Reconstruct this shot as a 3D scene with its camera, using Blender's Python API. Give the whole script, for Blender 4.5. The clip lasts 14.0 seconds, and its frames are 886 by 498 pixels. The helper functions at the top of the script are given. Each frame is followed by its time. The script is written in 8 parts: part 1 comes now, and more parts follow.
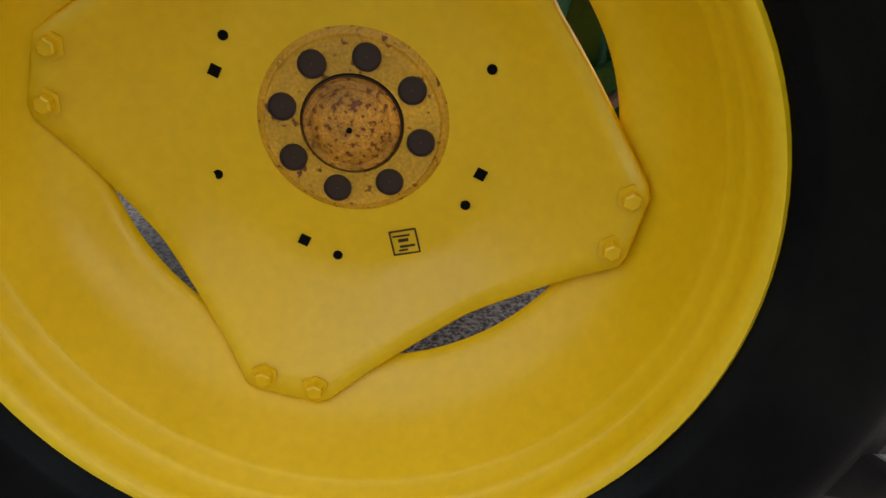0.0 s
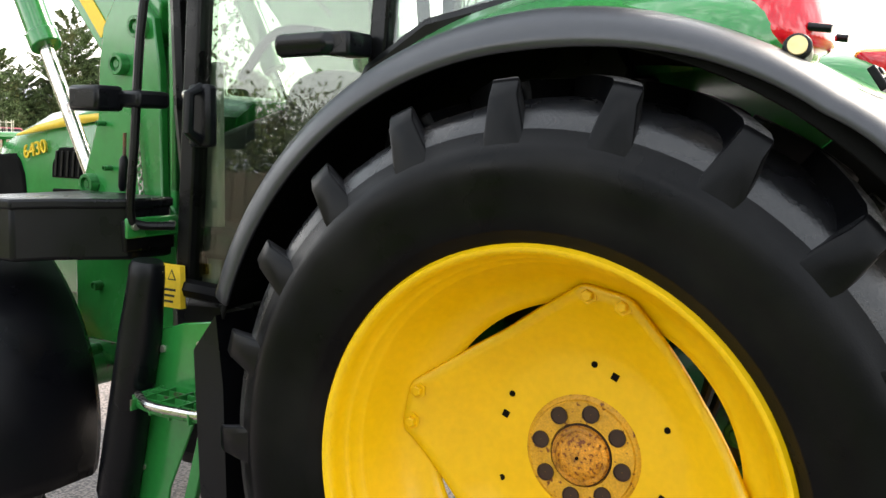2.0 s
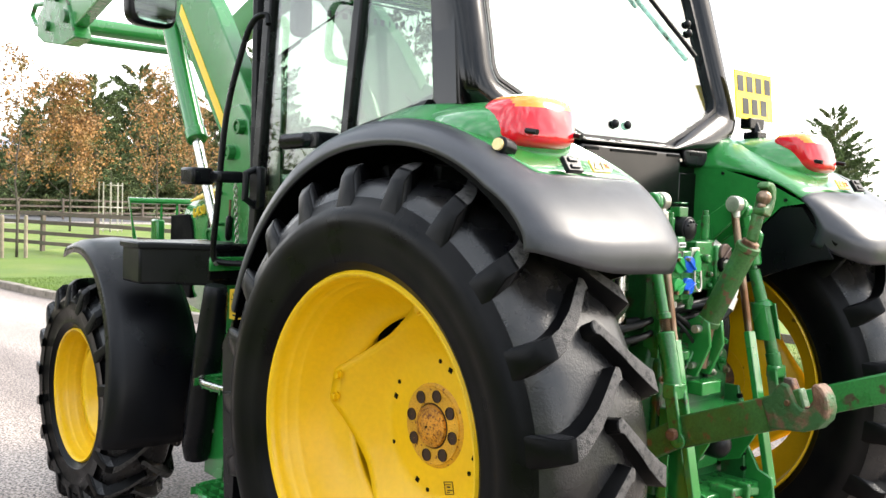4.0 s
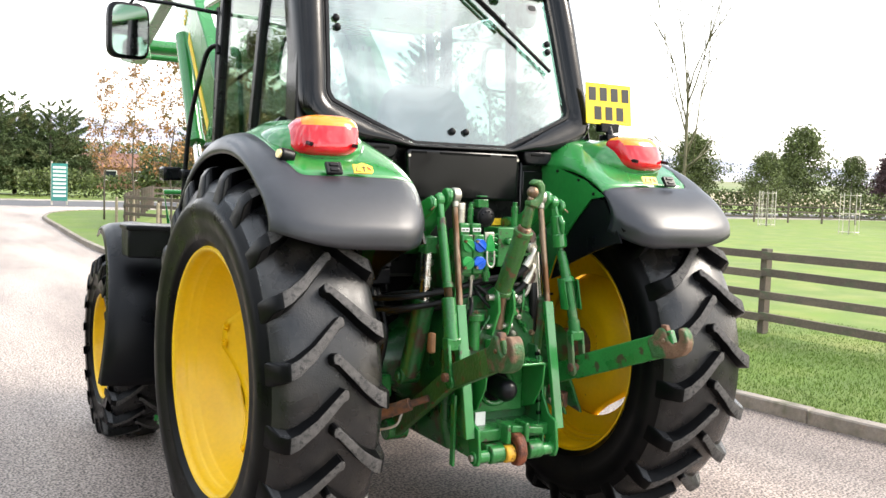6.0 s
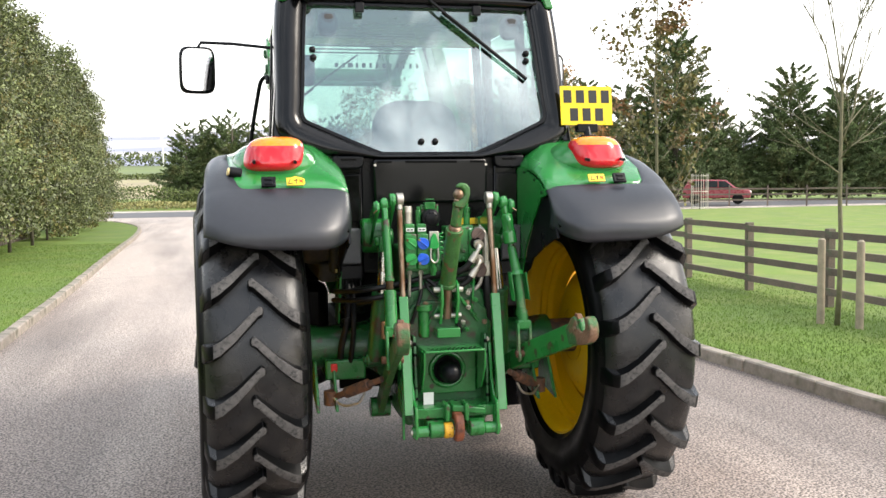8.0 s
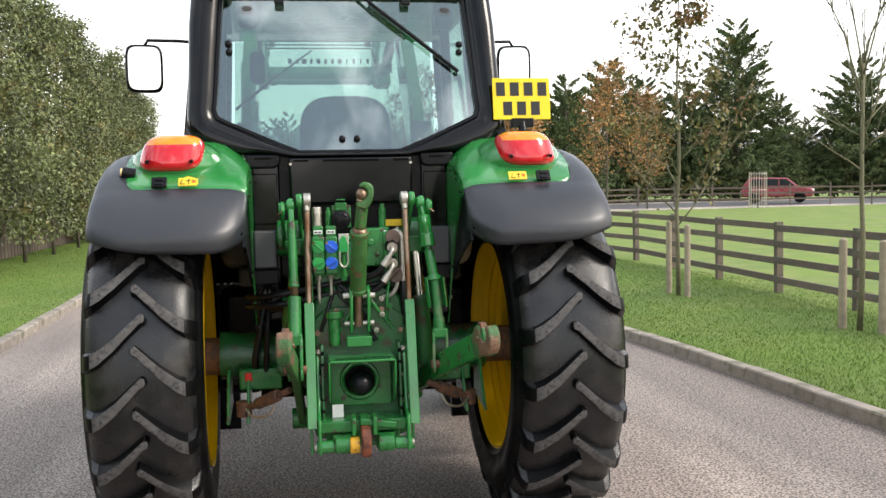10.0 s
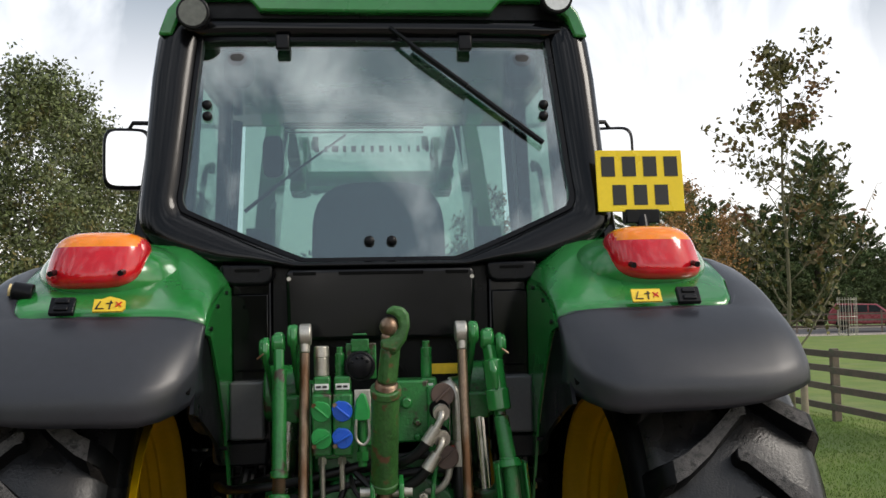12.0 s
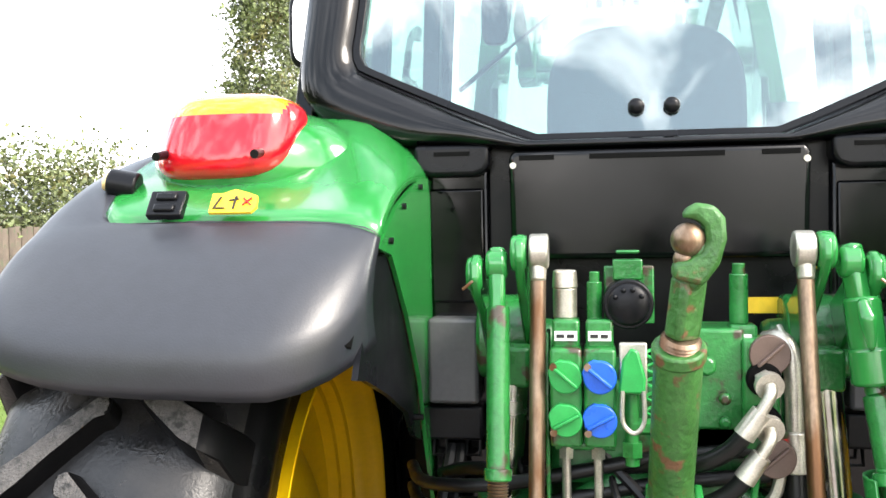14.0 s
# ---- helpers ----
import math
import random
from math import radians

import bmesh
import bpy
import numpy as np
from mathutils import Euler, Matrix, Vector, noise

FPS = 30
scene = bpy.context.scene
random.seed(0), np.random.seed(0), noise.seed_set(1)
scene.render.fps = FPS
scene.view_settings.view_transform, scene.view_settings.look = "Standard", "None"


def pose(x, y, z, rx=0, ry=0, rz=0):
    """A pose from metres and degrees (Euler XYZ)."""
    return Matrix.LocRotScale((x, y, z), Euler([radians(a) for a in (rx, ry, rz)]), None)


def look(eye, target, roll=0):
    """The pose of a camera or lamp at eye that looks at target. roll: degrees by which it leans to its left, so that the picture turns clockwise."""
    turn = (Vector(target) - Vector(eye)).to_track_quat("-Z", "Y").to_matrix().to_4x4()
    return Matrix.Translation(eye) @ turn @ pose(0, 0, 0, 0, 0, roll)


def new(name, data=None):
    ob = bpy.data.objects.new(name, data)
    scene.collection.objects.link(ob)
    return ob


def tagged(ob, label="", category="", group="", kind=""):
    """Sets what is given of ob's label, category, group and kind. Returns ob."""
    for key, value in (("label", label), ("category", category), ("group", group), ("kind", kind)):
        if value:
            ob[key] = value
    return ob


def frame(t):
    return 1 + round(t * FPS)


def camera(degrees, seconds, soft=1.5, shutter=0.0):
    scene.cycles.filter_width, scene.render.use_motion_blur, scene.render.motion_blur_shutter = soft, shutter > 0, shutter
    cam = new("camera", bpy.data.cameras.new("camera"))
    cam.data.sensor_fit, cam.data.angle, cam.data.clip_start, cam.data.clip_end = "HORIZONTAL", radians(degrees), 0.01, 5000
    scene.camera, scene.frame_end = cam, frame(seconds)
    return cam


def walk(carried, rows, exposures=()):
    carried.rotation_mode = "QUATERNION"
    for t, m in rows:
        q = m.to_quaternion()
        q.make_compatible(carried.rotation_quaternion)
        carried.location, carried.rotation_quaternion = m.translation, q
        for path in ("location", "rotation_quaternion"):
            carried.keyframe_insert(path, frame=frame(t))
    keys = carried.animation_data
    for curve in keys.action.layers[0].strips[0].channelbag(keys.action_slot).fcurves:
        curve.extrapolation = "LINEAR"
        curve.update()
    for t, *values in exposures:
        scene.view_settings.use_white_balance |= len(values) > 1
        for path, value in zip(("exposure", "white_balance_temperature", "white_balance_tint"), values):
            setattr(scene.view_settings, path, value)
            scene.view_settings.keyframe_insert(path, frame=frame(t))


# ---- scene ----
cam = camera(51.4, 14.0)
PATH = [
    (0, (-2.03, -0.229, 1.289), (-0.266, -0.1, 0.355), 3.3),
    (0.5, (-2.322, -0.273, 1.403), (-0.459, 0.001, 0.729), 1.1),
    (1, (-2.542, -0.372, 1.456), (-0.675, 0.134, 0.945), 0.5),
    (1.5, (-2.619, -0.576, 1.48), (-0.831, 0.247, 1.129), 0.7),
    (2, (-2.697, -0.797, 1.541), (-1.014, 0.255, 1.299), 1.3),
    (2.2, (-2.725, -0.91, 1.547), (-1.088, 0.223, 1.352), 1.6),
    (4.3, (-2.681, -2.481, 1.558), (-1.432, -0.924, 1.441), 1.9),
    (4.5, (-2.637, -2.624, 1.572), (-1.413, -1.048, 1.446), 2.0),
    (5, (-2.517, -2.99, 1.605), (-1.353, -1.37, 1.462), 2.1),
    (5.5, (-2.339, -3.352, 1.619), (-1.256, -1.677, 1.472), 2.1),
    (6, (-2.122, -3.694, 1.618), (-1.138, -1.958, 1.479), 1.9),
    (6.5, (-1.833, -4.029, 1.627), (-0.993, -2.219, 1.496), 1.1),
    (7, (-1.562, -4.256, 1.65), (-0.862, -2.387, 1.521), 0.4),
    (7.5, (-1.273, -4.474, 1.659), (-0.713, -2.559, 1.526), -0.0),
    (8, (-0.964, -4.631, 1.662), (-0.524, -2.686, 1.514), -0.7),
    (8.2, (-0.828, -4.702, 1.665), (-0.428, -2.749, 1.508), -1.0),
    (10.3, (-0.195, -4.383, 1.632), (0.094, -2.408, 1.494), -1.2),
    (10.5, (-0.161, -4.214, 1.621), (0.114, -2.236, 1.514), -1.3),
    (11, (-0.1, -3.853, 1.646), (0.138, -1.867, 1.644), -1.1),
    (11.5, (-0.081, -3.411, 1.674), (0.132, -1.425, 1.785), -0.5),
    (12, (-0.043, -2.973, 1.64), (0.122, -0.984, 1.771), -1.1),
    (12.5, (-0.048, -2.611, 1.632), (0.051, -0.615, 1.691), -1.1),
    (13, (-0.032, -2.339, 1.63), (-0.045, -0.339, 1.623), -1.1),
    (13.5, (-0.059, -2.118, 1.629), (-0.253, -0.128, 1.582), -1.1),
    (14, (-0.116, -1.985, 1.63), (-0.447, -0.013, 1.572), -0.9),
]
EXPOSURES = [(0.0, 0.5, 6500, 10), (0.5, 0.55, 6350, 10), (1.0, 0.92, 6950, 10), (1.5, 1.12, 7200, 10), (2.0, 1.54, 6900, 10), (2.2, 1.52, 6850, 10), (4.4, 1.38, 6700, 10),
             (6.5, 1.17, 6750, 10), (8.0, 0.97, 6750, 10), (10.5, 0.57, 6650, 10), (11.0, 0.48, 6600, 10), (11.5, 0.36, 6550, 10), (12.0, -0.27, 6650, 10), (12.5, -0.04, 6700, 10),
             (13.0, 0.97, 6750, 10), (13.5, 1.46, 6700, 10), (14.0, 1.73, 6650, 10)]
walk(cam, [(t, look(eye, target, roll)) for t, eye, target, roll in PATH], EXPOSURES)

# ---- sky and sun: a bright, thinly clouded day ----
world = bpy.data.worlds.new("sky")
scene.world = world
world.use_nodes = True
wn, wl = world.node_tree.nodes, world.node_tree.links
wn.clear()
w_out, w_bg = wn.new("ShaderNodeOutputWorld"), wn.new("ShaderNodeBackground")
w_sky, w_co, w_map = wn.new("ShaderNodeTexSky"), wn.new("ShaderNodeTexCoord"), wn.new("ShaderNodeMapping")
w_noise, w_ramp, w_mix = wn.new("ShaderNodeTexNoise"), wn.new("ShaderNodeValToRGB"), wn.new("ShaderNodeMix")
w_sky.sky_type, w_sky.sun_disc = "NISHITA", False
w_sky.sun_elevation, w_sky.sun_rotation = radians(40), radians(114)
w_sky.air_density, w_sky.dust_density = 1.2, 3.0
w_map.inputs["Scale"].default_value = (2.3, 2.2, 1.0)
w_map.inputs["Location"].default_value = (0.7, 0.35, 0.2)
w_noise.inputs["Scale"].default_value, w_noise.inputs["Detail"].default_value, w_noise.inputs["Distortion"].default_value = 3.4, 6.0, 0.7
w_ramp.color_ramp.elements[0].position, w_ramp.color_ramp.elements[0].color = 0.46, (0.20, 0.235, 0.265, 1)
w_ramp.color_ramp.elements[1].position, w_ramp.color_ramp.elements[1].color = 0.70, (1.5, 1.51, 1.55, 1)
w_mix.data_type, w_mix.blend_type = "RGBA", "ADD"
w_mix.inputs["Factor"].default_value = 1.0
w_scale = wn.new("ShaderNodeMix")
w_scale.data_type, w_scale.blend_type = "RGBA", "MULTIPLY"
w_scale.inputs["Factor"].default_value = 1.0
w_scale.inputs["B"].default_value = (0.055, 0.055, 0.055, 1)
wl.new(w_co.outputs["Generated"], w_map.inputs["Vector"])
wl.new(w_map.outputs["Vector"], w_noise.inputs["Vector"])
# thin white haze low down, broken grey and white cloud higher up
w_sep, w_high, w_haze = wn.new("ShaderNodeSeparateXYZ"), wn.new("ShaderNodeMapRange"), wn.new("ShaderNodeMix")
w_high.interpolation_type = "SMOOTHSTEP"
w_high.inputs["From Min"].default_value, w_high.inputs["From Max"].default_value = 0.15, 0.38
w_haze.data_type = "RGBA"
w_haze.inputs["A"].default_value = (0.99, 0.97, 0.985, 1)
wl.new(w_co.outputs["Generated"], w_sep.inputs["Vector"])
wl.new(w_sep.outputs["Z"], w_high.inputs["Value"])
wl.new(w_noise.outputs["Fac"], w_ramp.inputs["Fac"])
wl.new(w_high.outputs["Result"], w_haze.inputs["Factor"])
wl.new(w_ramp.outputs["Color"], w_haze.inputs["B"])
wl.new(w_sky.outputs["Color"], w_scale.inputs["A"])
wl.new(w_haze.outputs["Result"], w_mix.inputs["A"])
wl.new(w_scale.outputs["Result"], w_mix.inputs["B"])
wl.new(w_mix.outputs["Result"], w_bg.inputs["Color"])
wl.new(w_bg.outputs["Background"], w_out.inputs["Surface"])
w_bg.inputs["Strength"].default_value = 1.25

sun_data = bpy.data.lights.new("sun", "SUN")
sun_data.energy, sun_data.angle, sun_data.color = 1.7, radians(20), (1.0, 0.95, 0.88)
sun = new("sun", sun_data)
sun.matrix_basis = look((9, -4, 8.3), (0, 0, 0))


# ---- materials ----
def surface(name, base, rough=0.5, metal=0.0, vary=0.12, scale=6.0, stain=None, stain_scale=9.0, stain_at=0.6, stain_soft=0.08,
            bump=0.0, bump_scale=80.0, coat=0.0, spec=0.5, rough_vary=0.12, pieces=0.0, islands=0.0, stretch=(1, 1, 1), fine=None, fine_vary=None, along=None):
    """A painted, cast or grown surface: two scales of colour variation, optional stains with an outline of their own, and fine relief."""
    m = bpy.data.materials.new(name)
    m.use_nodes = True
    n, l = m.node_tree.nodes, m.node_tree.links
    b = n["Principled BSDF"]
    co, mp = n.new("ShaderNodeTexCoord"), n.new("ShaderNodeMapping")
    mp.inputs["Scale"].default_value = stretch
    l.new(co.outputs["Object"], mp.inputs["Vector"])

    def noise_node(s, detail=5.0, plain=False):
        t = n.new("ShaderNodeTexNoise")
        t.inputs["Scale"].default_value, t.inputs["Detail"].default_value = s, detail
        l.new(co.outputs["Object"] if plain else mp.outputs["Vector"], t.inputs["Vector"])
        return t

    def value_range(source, lo, hi, a=0.3, z=0.7):
        r = n.new("ShaderNodeMapRange")
        for key, v in (("From Min", a), ("From Max", z), ("To Min", lo), ("To Max", hi)):
            r.inputs[key].default_value = v
        l.new(source, r.inputs["Value"])
        return r.outputs["Result"]

    big, small = noise_node(scale), noise_node(scale * 14 if fine is None else fine, 3.0, fine is not None)
    v1, v2 = value_range(big.outputs["Fac"], 1 - vary, 1 + vary), value_range(small.outputs["Fac"], 1 - (fine_vary or vary * 0.7), 1 + (fine_vary or vary * 0.7), 0.40 if fine_vary else 0.3, 0.60 if fine_vary else 0.7)
    mul = n.new("ShaderNodeMath")
    mul.operation = "MULTIPLY"
    l.new(v1, mul.inputs[0]), l.new(v2, mul.inputs[1])
    factor = mul.outputs[0]
    for amount, out in ((pieces, "object"), (islands, "island")):
        if amount:
            src = n.new("ShaderNodeObjectInfo").outputs["Random"] if out == "object" else n.new("ShaderNodeNewGeometry").outputs["Random Per Island"]
            again = n.new("ShaderNodeMath")
            again.operation = "MULTIPLY"
            l.new(factor, again.inputs[0]), l.new(value_range(src, 1 - amount, 1 + amount, 0, 1), again.inputs[1])
            factor = again.outputs[0]
    mix = n.new("ShaderNodeMix")
    mix.data_type, mix.blend_type = "RGBA", "MULTIPLY"
    mix.inputs["Factor"].default_value = 1.0
    mix.inputs["A"].default_value = (*base, 1)
    l.new(factor, mix.inputs["B"])
    colour = mix.outputs["Result"]
    rough_out = value_range(big.outputs["Fac"], max(rough - rough_vary, 0.03), min(rough + rough_vary, 1))
    if stain:
        spots = noise_node(stain_scale, 8.0)
        level = spots.outputs["Fac"]
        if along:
            # the stain grows along y, painting in the sheen of the far road
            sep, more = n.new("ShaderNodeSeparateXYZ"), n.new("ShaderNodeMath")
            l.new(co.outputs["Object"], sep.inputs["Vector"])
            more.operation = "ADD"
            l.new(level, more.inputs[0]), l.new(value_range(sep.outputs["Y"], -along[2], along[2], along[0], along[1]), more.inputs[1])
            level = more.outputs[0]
        mask = value_range(level, 0, 1, stain_at - stain_soft, stain_at + stain_soft)
        if fine_vary:
            grain = n.new("ShaderNodeMix")
            grain.data_type, grain.blend_type = "RGBA", "MULTIPLY"
            grain.inputs["Factor"].default_value = 1.0
            grain.inputs["A"].default_value = (*stain, 1)
            l.new(v2, grain.inputs["B"])
        over = n.new("ShaderNodeMix")
        over.data_type = "RGBA"
        over.inputs["B"].default_value = (*stain, 1)
        if fine_vary:
            l.new(grain.outputs["Result"], over.inputs["B"])
        l.new(mask, over.inputs["Factor"]), l.new(colour, over.inputs["A"])
        colour = over.outputs["Result"]
    l.new(colour, b.inputs["Base Color"]), l.new(rough_out, b.inputs["Roughness"])
    b.inputs["Metallic"].default_value = metal
    b.inputs["Specular IOR Level"].default_value = spec
    b.inputs["Coat Weight"].default_value = coat
    b.inputs["Coat Roughness"].default_value = 0.08
    if bump:
        relief, bn = noise_node(bump_scale, 4.0, True), n.new("ShaderNodeBump")
        bn.inputs["Strength"].default_value, bn.inputs["Distance"].default_value = bump, 0.01
        l.new(relief.outputs["Fac"], bn.inputs["Height"]), l.new(bn.outputs["Normal"], b.inputs["Normal"])
    return m


def window_glass(name, tint, gloss=0.1, most=1.0):
    """Thin clear glass: what lies behind shows through, with a mirror image over it."""
    m = bpy.data.materials.new(name)
    m.use_nodes = True
    n, l = m.node_tree.nodes, m.node_tree.links
    n.remove(n["Principled BSDF"])
    clear, mirror, mix, face = n.new("ShaderNodeBsdfTransparent"), n.new("ShaderNodeBsdfGlossy"), n.new("ShaderNodeMixShader"), n.new("ShaderNodeLayerWeight")
    steep, amount = n.new("ShaderNodeMath"), n.new("ShaderNodeMapRange")
    steep.operation = "POWER"
    steep.inputs[1].default_value = 3.5
    amount.inputs["To Min"].default_value, amount.inputs["To Max"].default_value = gloss, most
    clear.inputs["Color"].default_value = (*tint, 1)
    mirror.inputs["Roughness"].default_value = 0.02
    l.new(face.outputs["Facing"], steep.inputs[0]), l.new(steep.outputs[0], amount.inputs["Value"])
    l.new(amount.outputs["Result"], mix.inputs["Fac"]), l.new(clear.outputs["BSDF"], mix.inputs[1]), l.new(mirror.outputs["BSDF"], mix.inputs[2])
    l.new(mix.outputs["Shader"], n["Material Output"].inputs["Surface"])
    return m


GREEN = surface("green paint", (0.018, 0.20, 0.039), 0.24, vary=0.08, scale=3, coat=0.65, rough_vary=0.08)
GREEN_WORN = surface("worn green paint", (0.016, 0.16, 0.032), 0.30, vary=0.24, scale=9, stain=(0.05, 0.035, 0.02), stain_scale=19, stain_at=0.63, stain_soft=0.03, coat=0.2, bump=0.15, bump_scale=120)
# Rust-flecked green, darkened in its base colour to stand in for shade.
GREEN_DARK = surface("green paint darkened for shade", (0.010, 0.092, 0.022), 0.34, vary=0.22, scale=6, stain=(0.05, 0.03, 0.018), stain_scale=14, stain_at=0.60, stain_soft=0.05, coat=0.15, bump=0.2, bump_scale=120)
GREEN_CHIPPED = surface("chipped green paint", (0.034, 0.118, 0.026), 0.42, vary=0.28, scale=9, stain=(0.13, 0.06, 0.03), stain_scale=26, stain_at=0.63, stain_soft=0.03, bump=0.4, bump_scale=60)
STEEL_GREEN = surface("rubbed green steel", (0.10, 0.155, 0.075), 0.42, 0.3, vary=0.3, scale=14, stain=(0.022, 0.15, 0.035), stain_scale=11, stain_at=0.52, stain_soft=0.04, bump=0.3, bump_scale=90)
CLAW = surface("rusted claw with green paint left", (0.165, 0.092, 0.055), 0.62, 0.15, vary=0.35, scale=16, stain=(0.030, 0.105, 0.030), stain_scale=13, stain_at=0.50, stain_soft=0.05, bump=0.5, bump_scale=70)
YELLOW = surface("yellow wheel paint", (0.82, 0.505, 0.004), 0.40, vary=0.05, scale=4, stain=(0.30, 0.16, 0.015), stain_scale=13, stain_at=0.735, stain_soft=0.02, coat=0.05)
YELLOW_RUSTY = surface("rusting yellow paint", (0.66, 0.35, 0.022), 0.5, vary=0.22, scale=14, stain=(0.17, 0.05, 0.012), stain_scale=62, stain_at=0.64, stain_soft=0.03, bump=0.4, bump_scale=150)
PAD = surface("tan rusted block", (0.30, 0.15, 0.07), 0.7, vary=0.25, scale=20)
HUB_RUST = surface("flaking rusty yellow paint", (0.56, 0.25, 0.024), 0.55, vary=0.42, scale=17, stain=(0.17, 0.045, 0.010), stain_scale=120, stain_at=0.58, stain_soft=0.05, bump=0.6, bump_scale=130)
RUST = surface("bare rusty steel", (0.19, 0.09, 0.05), 0.75, 0.3, vary=0.3, scale=24, stain=(0.09, 0.06, 0.05), stain_scale=30, stain_at=0.52, bump=0.5, bump_scale=140)
RUST_RED = surface("red-brown rusted hook", (0.21, 0.062, 0.028), 0.55, 0.1, vary=0.35, scale=26, stain=(0.09, 0.03, 0.018), stain_scale=24, stain_at=0.55, bump=0.5, bump_scale=120)
NUT_DARK = surface("dark oxidised nut", (0.035, 0.016, 0.012), 0.6, 0.1, vary=0.25, scale=40)
# Dusty tread is paler, sidewall darker: sky sheen and shade put into the rubber.
TREAD = surface("paler tread rubber", (0.0085, 0.0087, 0.0098), 0.30, spec=0.5, vary=0.35, scale=9, stain=(0.034, 0.030, 0.027), stain_scale=7, stain_at=0.62, stain_soft=0.12, bump=0.14, bump_scale=160)
RUBBER = surface("tyre rubber", (0.0022, 0.0023, 0.0028), 0.36, spec=0.12, vary=0.22, scale=7, stain=(0.0075, 0.0072, 0.007), stain_scale=5, stain_at=0.62, stain_soft=0.15, bump=0.05, bump_scale=260)
LUG_TOP = surface("worn tread rubber", (0.085, 0.080, 0.078), 0.85, vary=0.3, scale=30, stain=(0.03, 0.03, 0.03), stain_scale=70, stain_at=0.58, bump=0.6, bump_scale=240)
BLACK = surface("black moulded plastic", (0.0038, 0.004, 0.0054), 0.32, spec=0.22, vary=0.15, scale=5, bump=0.06, bump_scale=300)
WING_BLACK = surface("black wing plastic", (0.019, 0.0205, 0.027), 0.40, spec=0.65, vary=0.12, scale=3, bump=0.05, bump_scale=300)
BLACK_SHINY = surface("black gloss panel", (0.0026, 0.0026, 0.0032), 0.15, spec=0.34, vary=0.2, scale=4, rough_vary=0.1)
BLACK_PAINT = surface("black painted steel", (0.0032, 0.0032, 0.0036), 0.33, spec=0.2, vary=0.2, scale=12)
GREY_BOX = surface("grey plastic cover", (0.085, 0.085, 0.092), 0.38, vary=0.1)
# Near-black that paints the shade inside holes, slots and wells.
DARK_VOID = surface("near-black of holes and dark parts", (0.0025, 0.0025, 0.0025), 0.8, spec=0.1, vary=0.4, scale=14)
CHROME = surface("bright steel", (0.62, 0.60, 0.56), 0.22, 1.0, vary=0.12, scale=18, stain=(0.30, 0.2, 0.12), stain_scale=22, stain_at=0.66)
STEEL_BROWN = surface("browned steel rod", (0.28, 0.20, 0.14), 0.4, 0.85, vary=0.25, scale=20, stain=(0.14, 0.07, 0.035), stain_scale=18, stain_at=0.55, stretch=(1, 1, 0.3))
ZINC = surface("zinc plated steel", (0.55, 0.52, 0.46), 0.42, 0.9, vary=0.2, scale=25)
GLASS = window_glass("cab glass", (0.66, 0.82, 0.80), 0.25)
GLASS_SIDE = window_glass("side glass", (0.70, 0.77, 0.71), 0.08, 0.5)
MIRROR = surface("mirror glass", (0.9, 0.9, 0.9), 0.03, 1.0, vary=0.01, rough_vary=0.01)
PLATE_YELLOW = surface("plate yellow", (0.86, 0.62, 0.008), 0.35, vary=0.04)
INK = surface("black ink", (0.012, 0.012, 0.012), 0.5)
STICKER = surface("yellow sticker", (0.82, 0.55, 0.03), 0.4, vary=0.08)
WHITE = surface("white label", (0.78, 0.78, 0.76), 0.5, vary=0.05)
RED_INK = surface("red ink", (0.6, 0.02, 0.015), 0.5)
BLUE_CAP = surface("blue plastic", (0.01, 0.11, 0.62), 0.35, vary=0.12, scale=30)
GREEN_CAP = surface("green plastic", (0.015, 0.30, 0.06), 0.4, vary=0.12, scale=30)
BROWN_CAP = surface("brown plastic", (0.11, 0.07, 0.055), 0.45, vary=0.15, scale=30)
HOSE = surface("black hose", (0.005, 0.005, 0.0055), 0.4, spec=0.3, vary=0.2, scale=20)
SEAT = surface("grey seat cloth", (0.05, 0.05, 0.052), 0.85, vary=0.15, scale=10, bump=0.3, bump_scale=400)
TRIM = surface("dark cab trim", (0.05, 0.05, 0.05), 0.7, vary=0.2)
BEIGE = surface("beige cab lining", (0.42, 0.40, 0.34), 0.7, vary=0.1)


def lens_material(name, colour):
    m = surface(name, colour, 0.12, vary=0.08, scale=30, coat=0.6, rough_vary=0.05)
    b = m.node_tree.nodes["Principled BSDF"]
    b.inputs["Subsurface Weight"].default_value = 0.25
    b.inputs["Subsurface Radius"].default_value = (0.02, 0.006, 0.004)
    return m


RED_LENS = lens_material("red lens", (0.62, 0.006, 0.016))
AMBER_LENS = lens_material("amber lens", (0.95, 0.26, 0.01))
LAMP_GLASS = surface("lamp glass", (0.55, 0.56, 0.55), 0.12, 0.4, vary=0.15, scale=60)
LAMP_DIM = surface("dark lamp glass", (0.10, 0.105, 0.09), 0.15, 0.2, vary=0.25, scale=60)
LAMP_WARM = surface("warm lamp lens", (0.85, 0.65, 0.30), 0.15, vary=0.1)

